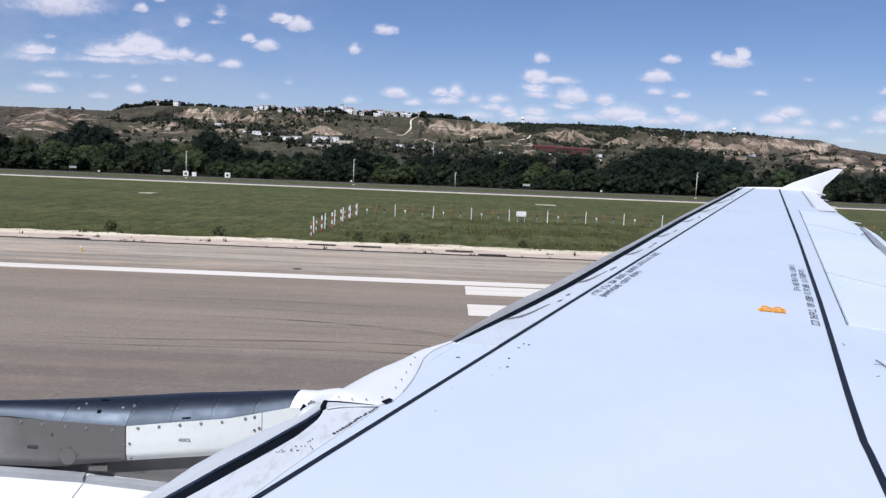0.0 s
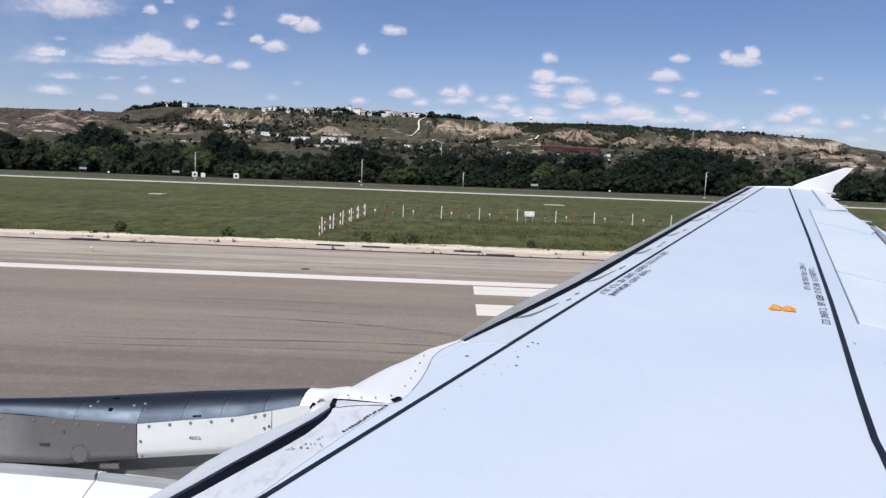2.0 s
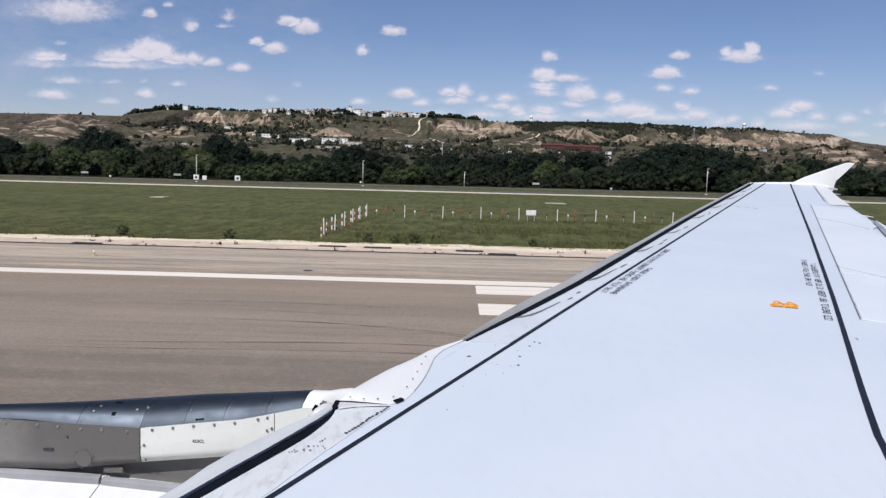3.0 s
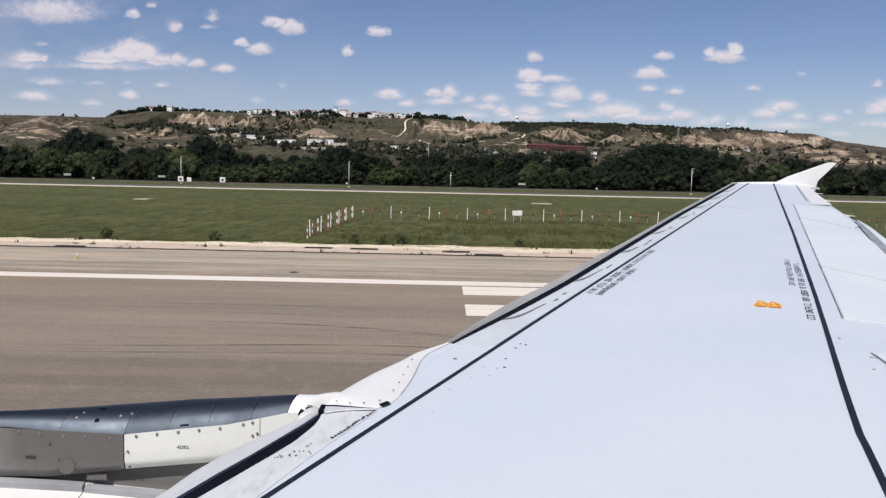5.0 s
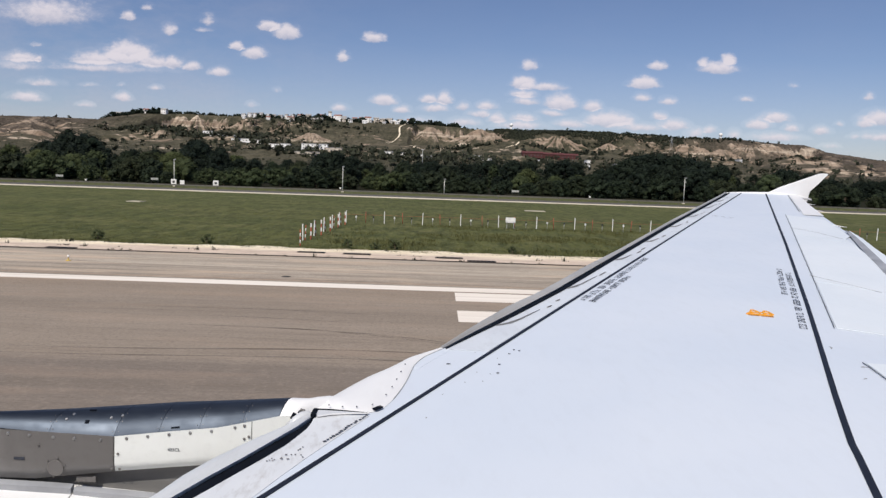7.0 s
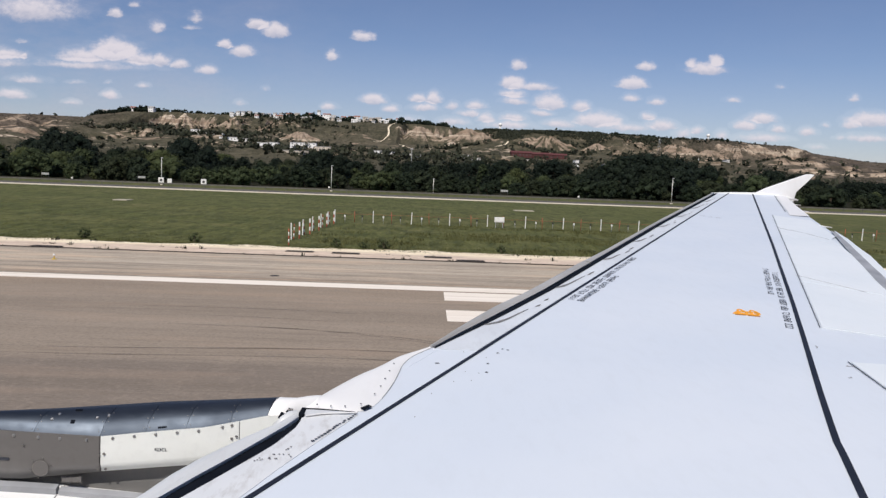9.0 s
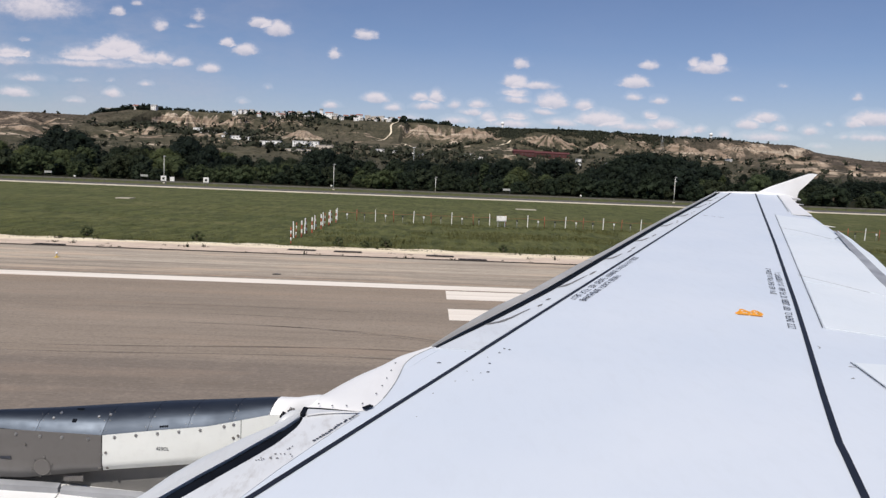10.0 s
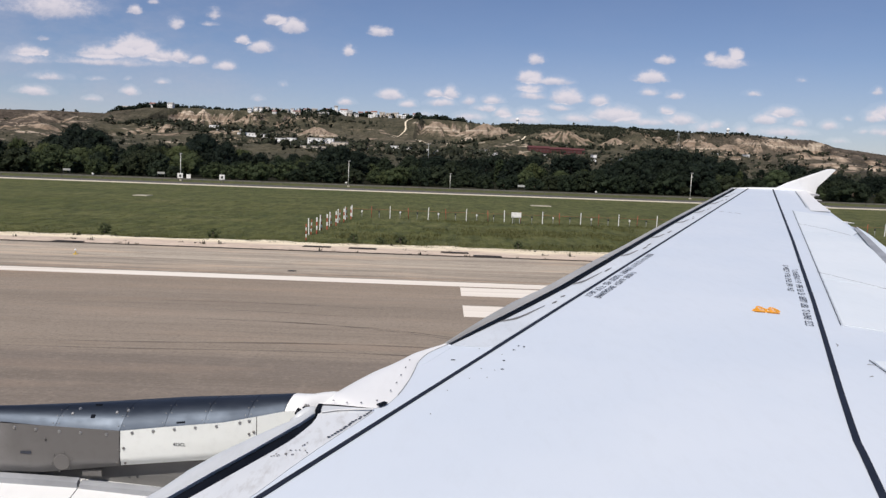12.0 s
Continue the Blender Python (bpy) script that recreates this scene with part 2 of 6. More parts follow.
ORANGE_DARK = plain_mat("orange_outline", (0.35, 0.13, 0.01), 0.55, 0, 0.12, 20)
FASTENER = plain_mat("fastener", (0.22, 0.21, 0.20), 0.45, 0.6, 0.3, 30)
STREAK = plain_mat("streak_grey", (0.17, 0.168, 0.17), 0.7, 0, 0.3, 14)
SEAM_GREY = plain_mat("seam_grey", (0.34, 0.34, 0.35), 0.7, 0, 0.3, 14)
SEAL = plain_mat("seal_grey", (0.16, 0.17, 0.19), 0.6, 0, 0.3, 12)
FLAP_GREY = plain_mat("flap_grey", (0.30, 0.31, 0.33), 0.5, 0, 0.25, 3)
RUBBER = plain_mat("tyre_rubber", (0.018, 0.018, 0.018), 0.8, 0, 0.3, 8)
STEEL = plain_mat("steel", (0.42, 0.42, 0.42), 0.4, 0.8, 0.2, 8)


def metal_mat():
    m = Mat("titanium_skin", 0.34, 0.9)
    n = m.noise(5, 4, 0.6, (0.3, 2, 2))
    m.colour(m.mix(m.ramp(n, 0.3, 0.7), (0.046, 0.058, 0.078), (0.084, 0.098, 0.120)))
    m.rough(m.math("ADD", m.math("MULTIPLY", m.noise(22, 5), 0.22), 0.34)).bump(m.noise(6, 2), 0.08, 0.01)
    return m.m


TITANIUM = metal_mat()
PYLON_GREY = paint_mat("pylon_grey", (0.140, 0.134, 0.131), (0.238, 0.230, 0.226), 0.34, 0.45, (0.115, 0.108, 0.10), 2.6)
PYLON_DARK = paint_mat("pylon_dark", (0.13, 0.128, 0.125), (0.175, 0.172, 0.168), 0.5, 0.2, (0.07, 0.07, 0.07), 2.0)


def asphalt_mat(name, a, b, streak, middle=None):
    m = Mat(name, 0.88, 0, 0.3)
    broad = m.noise(0.12, 4, 0.6, (0.10, 1.6, 1))
    lane = m.noise(1.1, 6, 0.7, (0.025, 1.0, 1))
    grit = m.noise(13, 5, 0.8)
    mid = m.noise(1.7, 5, 0.7)
    c = m.mix(m.ramp(broad, 0.32, 0.68), a, b)
    if middle:
        # older, darker surfacing towards the middle of the runway
        at = m.t.nodes.new("ShaderNodeSeparateXYZ")
        m.put(m.geo.outputs["Position"], at.inputs[0])
        side = m.math("ADD", at.outputs[1], m.math("MULTIPLY", m.math("SUBTRACT", broad, 0.5), 1.6))
        c = m.mix(m.math("MULTIPLY", m.ramp(side, 16.5, 15.9), 0.92), c, m.mix(m.ramp(broad, 0.35, 0.65), *middle))
    if middle:
        rust = m.math("MULTIPLY", m.ramp(side, 23.0, 27.0), m.ramp(m.noise(0.5, 4, 0.6, (0.08, 1.0, 1)), 0.40, 0.60))
        c = m.mix(m.math("MULTIPLY", rust, 0.6), c, (0.375, 0.275, 0.188))
    c = m.mix(m.math("MULTIPLY", m.ramp(lane, 0.47, 0.66), streak), c, tuple(v * 0.62 for v in a))
    crack = m.noise(2.6, 7, 0.75, (0.04, 1.0, 1))
    c = m.mix(m.math("MULTIPLY", m.ramp(crack, 0.56, 0.64), streak * 0.7), c, tuple(v * 0.42 for v in a))
    c = m.mix(m.math("MULTIPLY", m.ramp(crack, 0.44, 0.36), streak * 0.5), c, tuple(min(1, v * 1.18) for v in b))
    c = m.mix(m.math("MULTIPLY", m.ramp(mid, 0.5, 0.8), 0.30), c, tuple(min(1, v * 1.3) for v in b))
    c = m.mix(m.math("MULTIPLY", m.ramp(grit, 0.42, 0.66), 0.5), c, tuple(v * 0.6 for v in a))
    # pale pebbles, and short broken flakes of worn binder along the rolling direction
    pebble = m.noise(12, 3, 0.6, (0.7, 1.0, 1))
    c = m.mix(m.math("MULTIPLY", m.ramp(pebble, 0.56, 0.70), 0.22), c, tuple(min(1, v * 1.25) for v in b))
    c = m.mix(m.math("MULTIPLY", m.ramp(pebble, 0.44, 0.33), 0.42), c, tuple(v * 0.5 for v in a))
    flake = m.noise(4.0, 5, 0.7, (0.10, 1.0, 1))
    warm = m.noise(0.9, 4, 0.6, (0.15, 1.0, 1))
    c = m.mix(m.math("MULTIPLY", m.ramp(flake, 0.55, 0.63), streak * 0.55), c, tuple(v * 0.55 for v in a))
    c = m.mix(m.math("MULTIPLY", m.ramp(warm, 0.52, 0.64), streak * 0.5), c, (b[0] * 1.08, b[1] * 0.95, b[2] * 0.86))
    m.colour(c).bump(grit, 0.5, 0.01)
    return m.m


RUNWAY = asphalt_mat("runway_asphalt", (0.250, 0.204, 0.160), (0.350, 0.288, 0.230), 0.34, ((0.184, 0.152, 0.126), (0.242, 0.203, 0.170)))
SHOULDER = asphalt_mat("shoulder_asphalt", (0.345, 0.287, 0.228), (0.560, 0.480, 0.382), 0.95)
ROAD_FAR = asphalt_mat("perimeter_asphalt", (0.095, 0.088, 0.076), (0.135, 0.124, 0.108), 0.3)


def marking_mat():
    m = Mat("runway_paint", 0.7, 0, 0.3)
    wear = m.noise(1.4, 6, 0.7, (0.05, 2.4, 1))
    grit = m.noise(30, 3, 0.7)
    c = m.mix(m.math("MULTIPLY", m.ramp(wear, 0.46, 0.70), 0.75), (0.84, 0.77, 0.68), (0.58, 0.49, 0.40))
    c = m.mix(m.math("MULTIPLY", m.ramp(grit, 0.58, 0.75), 0.25), c, (0.30, 0.27, 0.25))
    return m.colour(c).bump(grit, 0.4, 0.006).m


MARKING = marking_mat()


def sand_mat():
    m = Mat("pale_gravel", 0.95, 0, 0.2)
    n, f, crumb = m.noise(0.5, 6, 0.65, (0.35, 1.3, 1)), m.noise(9, 5, 0.7), m.noise(1.3, 6, 0.75, (0.5, 1.6, 1))
    at = m.t.nodes.new("ShaderNodeSeparateXYZ")
    m.put(m.geo.outputs["Position"], at.inputs[0])
    side = m.math("ADD", at.outputs[1], m.math("MULTIPLY", m.math("SUBTRACT", n, 0.5), 3.0))
    worn = m.mix(m.ramp(crumb, 0.40, 0.62), (0.50, 0.395, 0.315), (0.72, 0.59, 0.475))
    sand = m.mix(m.ramp(n, 0.35, 0.62), (0.66, 0.55, 0.40), (0.86, 0.755, 0.575))
    c = m.mix(m.ramp(side, 38.9, 39.7), worn, sand)
    c = m.mix(m.math("MULTIPLY", m.ramp(crumb, 0.60, 0.68), 0.7), c, (0.20, 0.165, 0.12))
    c = m.mix(m.math("MULTIPLY", m.ramp(f, 0.55, 0.75), 0.5), c, (0.22, 0.18, 0.14))
    return m.colour(c).bump(f, 0.6, 0.03).m


SAND = sand_mat()


def grass_colour(m):
    big, mid = m.noise(0.03, 5, 0.65, (0.5, 1.6, 1)), m.noise(0.45, 7, 0.75, (1.1, 0.38, 0.1))
    clump, fine = m.noise(1.1, 6, 0.75, (1.0, 0.28, 0.1)), m.noise(3.4, 6, 0.8, (1.0, 0.22, 1))
    dry = m.noise(0.20, 7, 0.75, (0.7, 0.55, 0.1))
    mown = m.noise(0.14, 3, 0.6, (0.03, 1.0, 0.1))
    c = m.mix(m.ramp(big, 0.35, 0.68), (0.074, 0.088, 0.029), (0.122, 0.122, 0.045))
    c = m.mix(m.math("MULTIPLY", m.ramp(dry, 0.50, 0.64), 0.50), c, (0.175, 0.160, 0.072))
    c = m.mix(m.math("MULTIPLY", m.ramp(mown, 0.50, 0.66), 0.35), c, (0.165, 0.155, 0.066))
    c = m.mix(m.math("MULTIPLY", m.ramp(mid, 0.47, 0.60), 0.60), c, (0.040, 0.050, 0.019))
    c = m.mix(m.math("MULTIPLY", m.ramp(clump, 0.50, 0.58), 0.60), c, (0.036, 0.046, 0.017))
    c = m.mix(m.math("MULTIPLY", m.ramp(clump, 0.44, 0.36), 0.45), c, (0.150, 0.150, 0.055))
    return c, fine


def grass_mat():
    m = Mat("airfield_grass", 0.95, 0, 0.15)
    c, fine = grass_colour(m)
    c = m.mix(m.math("MULTIPLY", m.ramp(fine, 0.52, 0.66), 0.50), c, (0.205, 0.190, 0.080))
    c = m.mix(m.math("MULTIPLY", m.ramp(fine, 0.46, 0.36), 0.60), c, (0.028, 0.036, 0.014))
    return m.colour(c).bump(fine, 0.6, 0.08).m


def tuft_mat():
    m = Mat("grass_blades", 0.85, 0, 0.2)
    c, fine = grass_colour(m)
    return m.colour(m.mix(m.math("MULTIPLY", m.per_island(), 0.45), c, (0.180, 0.170, 0.070))).m


GRASS = grass_mat()
BLADES = tuft_mat()


def leaf_mat(name, a, b, warm):
    m = Mat(name, 0.75, 0, 0.2)
    isl, obj = m.per_island(), m.per_object()
    c = m.mix(isl, a, b)
    c = m.mix(m.math("MULTIPLY", m.math("POWER", obj, 2.2), 0.55), c, warm)
    m.colour(c)
    return m.m


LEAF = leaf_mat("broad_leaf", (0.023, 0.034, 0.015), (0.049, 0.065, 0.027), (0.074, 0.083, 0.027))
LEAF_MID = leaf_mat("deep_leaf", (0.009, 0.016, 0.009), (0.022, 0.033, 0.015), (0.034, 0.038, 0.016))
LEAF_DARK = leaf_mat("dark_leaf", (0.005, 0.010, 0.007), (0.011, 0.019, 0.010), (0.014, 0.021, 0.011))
LEAF_SCRUB = leaf_mat("scrub_leaf", (0.016, 0.020, 0.013), (0.038, 0.042, 0.024), (0.034, 0.036, 0.022))
WEED = leaf_mat("weed_leaf", (0.060, 0.070, 0.024), (0.120, 0.112, 0.046), (0.10, 0.10, 0.034))
LEAF_SHRUB = leaf_mat("shrub_leaf", (0.034, 0.046, 0.020), (0.070, 0.084, 0.036), (0.06, 0.07, 0.03))
EDGE_DARK = plain_mat("dark_edge", (0.028, 0.022, 0.018), 0.9, 0, 0.4, 2.5, spec=0.1)
IRON = plain_mat("drain_iron", (0.055, 0.045, 0.038), 0.8, 0, 0.25, 4)
# soil colour darkened to hold the shade under the tree belt
SHADE_SOIL = plain_mat("shade_dark_soil", (0.022, 0.022, 0.014), 0.95, 0, 0.3, 0.5, spec=0.03)
RAIL_GREY = plain_mat("dull_rail", (0.125, 0.118, 0.10), 0.7, 0, 0.25, 1.5, spec=0.2)
BARK = plain_mat("bark", (0.10, 0.075, 0.055), 0.9, 0, 0.3, 5, 0.02)


def hill_mat():
    m = Mat("hillside_soil", 0.95, 0, 0.1)
    cover = m.t.nodes.new("ShaderNodeAttribute")
    cover.attribute_name = "bare"
    patch, mid, fine = m.noise(0.006, 6, 0.68, (0.8, 1, 2)), m.noise(0.028, 6, 0.72), m.noise(0.14, 5, 0.75)
    rill_shade = m.noise(0.11, 4, 0.7, (1, 0.12, 0.2))
    strata = m.noise(0.05, 4, 0.6, (0.12, 0.12, 5.0))
    at = m.t.nodes.new("ShaderNodeSeparateXYZ")
    m.put(m.geo.outputs["Position"], at.inputs[0])
    south = m.ramp(at.outputs[0], 300.0, 560.0)
    speck = m.noise(0.42, 3, 0.6)
    green = m.mix(m.ramp(mid, 0.38, 0.62), (0.046, 0.045, 0.029), (0.104, 0.092, 0.062))
    brown = m.mix(m.ramp(mid, 0.38, 0.62), (0.062, 0.049, 0.041), (0.128, 0.099, 0.081))
    green = m.mix(m.math("MULTIPLY", m.math("MAXIMUM", south, m.ramp(at.outputs[0], -470.0, -620.0)), 0.8), green, brown)
    green = m.mix(m.math("MULTIPLY", m.ramp(patch, 0.53, 0.66), 0.6), green, (0.150, 0.124, 0.090))
    green = m.mix(m.math("MULTIPLY", m.ramp(fine, 0.54, 0.62), 0.75), green, (0.030, 0.031, 0.021))
    green = m.mix(m.math("MULTIPLY", m.ramp(speck, 0.60, 0.68), 0.6), green, (0.024, 0.026, 0.018))
    green = m.mix(m.math("MULTIPLY", m.ramp(fine, 0.44, 0.36), 0.4), green, (0.20, 0.165, 0.118))
    soil = m.mix(m.ramp(mid, 0.38, 0.62), (0.226, 0.164, 0.116), (0.372, 0.290, 0.220))
    soil = m.mix(m.math("MULTIPLY", m.ramp(strata, 0.50, 0.62), 0.7), soil, (0.66, 0.56, 0.44))
    soil = m.mix(m.math("MULTIPLY", m.ramp(fine, 0.5, 0.70), 0.4), soil, (0.20, 0.140, 0.095))
    # dark upright streaks put into the soil colour as shade in the rills
    soil = m.mix(m.math("MULTIPLY", m.ramp(rill_shade, 0.49, 0.58), 0.5), soil, (0.115, 0.088, 0.064))
    bare = m.math("ADD", cover.outputs["Fac"], m.math("MULTIPLY", m.math("SUBTRACT", patch, 0.5), 0.8))
    bare = m.math("ADD", bare, m.math("MULTIPLY", m.math("SUBTRACT", mid, 0.5), 1.2))
    bare = m.math("ADD", bare, m.math("MULTIPLY", m.math("SUBTRACT", fine, 0.5), 0.7))
    bare = m.math("ADD", bare, m.math("MULTIPLY", south, 0.04))
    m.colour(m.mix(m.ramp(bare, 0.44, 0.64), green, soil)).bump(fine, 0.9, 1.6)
    return m.m


HILL = hill_mat()
HOUSE_WHITE = plain_mat("house_render", (0.84, 0.82, 0.79), 0.85, 0, 0.12, 0.3)
HOUSE_CREAM = plain_mat("house_cream", (0.60, 0.52, 0.43), 0.85, 0, 0.15, 0.3)
ROOF_RED = plain_mat("roof_tile", (0.30, 0.12, 0.08), 0.9, 0, 0.25, 0.8)
BRICK_RED = plain_mat("red_brick", (0.085, 0.028, 0.026), 0.9, 0, 0.25, 0.5)
ROOF_DARK_RED = plain_mat("dark_red_roof", (0.10, 0.030, 0.030), 0.9, 0, 0.25, 0.5)
ROOF_GREY = plain_mat("roof_grey", (0.36, 0.34, 0.32), 0.85, 0, 0.2, 0.5)
GLASS_DARK = plain_mat("window_dark", (0.09, 0.09, 0.095), 0.25, 0, 0.2, 1)
POST_WHITE = plain_mat("post_white", (0.78, 0.76, 0.72), 0.6, 0, 0.15, 4)
SIGN_GREY = plain_mat("sign_grey", (0.36, 0.36, 0.34), 0.6, 0, 0.35, 3)
POST_ORANGE = plain_mat("post_orange", (0.36, 0.085, 0.045), 0.6, 0, 0.25, 4)
POST_DARK = plain_mat("post_dark", (0.03, 0.03, 0.03), 0.7, 0, 0.2, 4)
GALV = plain_mat("galvanised", (0.45, 0.45, 0.44), 0.5, 0.5, 0.2, 2)
CONCRETE = plain_mat("pale_concrete", (0.66, 0.59, 0.47), 0.9, 0, 0.15, 0.4)
OLD_SLAB = plain_mat("weathered_slab", (0.40, 0.36, 0.28), 0.9, 0, 0.35, 1.5)
YELLOW = plain_mat("yellow_paint", (0.62, 0.42, 0.05), 0.6, 0, 0.15, 4)


def skid_mat():
    m = Mat("skid_rubber", 0.85, 0, 0.2)
    worn = m.noise(1.1, 5, 0.7, (0.3, 6.0, 1))
    m.colour(m.mix(worn, (0.085, 0.073, 0.064), (0.125, 0.107, 0.093)))
    m.put(m.math("MULTIPLY", m.ramp(worn, 0.34, 0.66), 0.5), m.b.inputs["Alpha"])
    return m.m


SKID = skid_mat()
THIN_LINE = plain_mat("faded_line", (0.34, 0.25, 0.18), 0.8, 0, 0.25, 1.5)


# ---- building helpers ----
def mesh_of(name, verts, faces, mat, smooth=False):
    me = bpy.data.meshes.new(name)
    me.from_pydata([tuple(v) for v in verts], [], faces)
    me.materials.append(mat)
    if smooth:
        me.polygons.foreach_set("use_smooth", [True] * len(me.polygons))
    me.update()
    return me


def part(name, data, parent, label="", kind=""):
    """Links one mesh as a part under a thing or under a part."""
    ob = new(name, data)
    ob.parent = parent
    return tagged(ob, label, kind=kind)


def bm_mesh(name, bm, mat, smooth=False):
    me = bpy.data.meshes.new(name)
    bmesh.ops.recalc_face_normals(bm, faces=bm.faces)
    bm.to_mesh(me)
    bm.free()
    me.materials.append(mat)
    if smooth:
        me.polygons.foreach_set("use_smooth", [True] * len(me.polygons))
    return me


def box_mesh(name, size, mat, centre=(0, 0, 0), bevel=0.0, segments=1):
    bm = bmesh.new()
    bmesh.ops.create_cube(bm, size=1)
    for v in bm.verts:
        v.co = Vector((v.co.x * size[0] + centre[0], v.co.y * size[1] + centre[1], v.co.z * size[2] + centre[2]))
    if bevel:
        bmesh.ops.bevel(bm, geom=bm.edges[:], offset=bevel, segments=segments, affect="EDGES")
    return bm_mesh(name, bm, mat)


def tube_mesh(name, rings, mat, sides=12, caps=True, smooth=True):
    """Skin over rings of (centre, radius) laid along any line."""
    verts, faces = [], []
    for i, (c, r) in enumerate(rings):
        a = Vector(rings[max(i - 1, 0)][0])
        b = Vector(rings[min(i + 1, len(rings) - 1)][0])
        q = (b - a).to_track_quat("Z", "Y")
        for k in range(sides):
            w = 2 * math.pi * k / sides
            verts.append(Vector(c) + q @ Vector((r * math.cos(w), r * math.sin(w), 0)))
    for i in range(len(rings) - 1):
        for k in range(sides):
            k2 = (k + 1) % sides
            faces.append((i * sides + k, i * sides + k2, (i + 1) * sides + k2, (i + 1) * sides + k))
    if caps:
        faces.append(tuple(reversed(range(sides))))
        faces.append(tuple((len(rings) - 1) * sides + k for k in range(sides)))
    return mesh_of(name, verts, faces, mat, smooth)


def slab(name, x0, x1, y0, y1, z0, z1, mat):
    return box_mesh(name, (x1 - x0, y1 - y0, z1 - z0), mat, ((x0 + x1) / 2, (y0 + y1) / 2, (z0 + z1) / 2))


def empty(name, at=(0, 0, 0), turn=0.0):
    ob = new(name)
    ob.location, ob.rotation_euler = at, (0, 0, turn)
    return ob


# ---- ground, runway, perimeter road ----
def ground_sheet():
    xs = [-4500, -2500, -1200, -600, -300, -150, 0, 150, 300, 600, 1200, 2500, 4500]
    ys = [-4500, -1500, -400, -100, 0, 60, 120, 200, 320, 520, 900, 1600, 2600, 4500]
    verts = [(x, y, -0.06) for y in ys for x in xs]
    n = len(xs)
    faces = [(j * n + i, j * n + i + 1, (j + 1) * n + i + 1, (j + 1) * n + i) for j in range(len(ys) - 1) for i in range(n - 1)]
    return mesh_of("ground", verts, faces, GRASS)


tagged(new("ground", ground_sheet()), "mown olive-green airfield grass with dry patches", "grass", kind="structure")
X0, X1 = -420, 420
runway = tagged(new("runway", slab("runway", X0, X1, -31, 28.3, -0.3, 0.0, RUNWAY)),
                "worn brown-grey asphalt runway, darker towards its middle", "runway", kind="structure")
shoulder = tagged(new("runway_shoulder", slab("shoulder", X0, X1, 28.3, 36.5, -0.3, -0.004, SHOULDER)),
                  "pale grey streaked asphalt runway shoulder", "pavement", kind="structure")
edge = tagged(new("pavement_edge", slab("pavement_edge", X0, X1, 36.5, 36.92, -0.3, 0.0, EDGE_DARK)),
              "dark narrow strip along the edge of the shoulder", "pavement", kind="structure")


def ragged_strip(name, y0, y1, z, wob0, wob1, mat, step=0.6, x0=-150, x1=150):
    """A flat strip with uneven long edges."""
    verts, faces = [], []
    n = int((x1 - x0) / step)
    for i in range(n + 1):
        x = x0 + i * step
        a = y0 + wob0 * (noise.noise((x * 0.35, 3.1, 0)) + 0.6 * noise.noise((x * 1.7, 8.3, 0)))
        b = y1 + wob1 * (noise.noise((x * 0.16, 5.7, 0)) + 0.7 * noise.noise((x * 0.9, 1.3, 0)) + 0.4 * noise.noise((x * 2.7, 1.9, 0)))
        for j in range(5):
            f = j / 4
            verts.append((x, a + (b - a) * f, z + 0.035 * noise.noise((x * 0.8, f * 3, 7)) * math.sin(f * math.pi)))
    for i in range(n):
        for j in range(4):
            p = i * 5 + j
            faces.append((p, p + 5, p + 6, p + 1))
    return mesh_of(name, verts, faces, mat, True)


tagged(new("gravel_verge", ragged_strip("gravel_verge", 36.92, 41.2, -0.035, 0.0, 0.75, SAND)),
       "pale sandy gravel verge beside the runway shoulder", "gravel", kind="structure")

# markings: an edge line and the threshold bars
tagged(new("runway_edge_line", slab("edge_line", -220, 220, 27.15, 28.15, 0.0, 0.005, MARKING)),
       "worn white painted runway edge line", "road marking", kind="structure")
tagged(new("taxi_line", slab("taxi_line", -150, 150, 28.62, 28.74, -0.004, 0.002, THIN_LINE)),
       "thin faded yellowish line beside the edge line", "road marking", kind="structure")
BAR_X = 0.75
for y0 in (25.1, 21.5, 17.9, 14.25, 10.6, 7.0, 3.4):
    bar = tagged(new("threshold_bar", slab("threshold_bar", BAR_X, BAR_X + 30, y0, y0 + 1.8, 0.0, 0.005, MARKING)),
                 "worn white painted threshold bar on the runway", "road marking", "threshold bars", "structure")


def skid(name, pts, width):
    verts, faces = [], []
    n = len(pts)
    for i, (x, y) in enumerate(pts):
        a, b = Vector(pts[max(i - 1, 0)]), Vector(pts[min(i + 1, n - 1)])
        t = (b - a).normalized()
        w = width * (0.5 + 0.35 * noise.noise((x * 0.8, y, 2))) * min(1, 0.15 + 3 * min(i, n - 1 - i) / n)
        verts += [(x - t.y * w, y + t.x * w, 0.0085), (x + t.y * w, y - t.x * w, 0.0085)]
    faces = [(2 * i, 2 * i + 1, 2 * i + 3, 2 * i + 2) for i in range(n - 1)]
    return mesh_of(name, verts, faces, SKID)


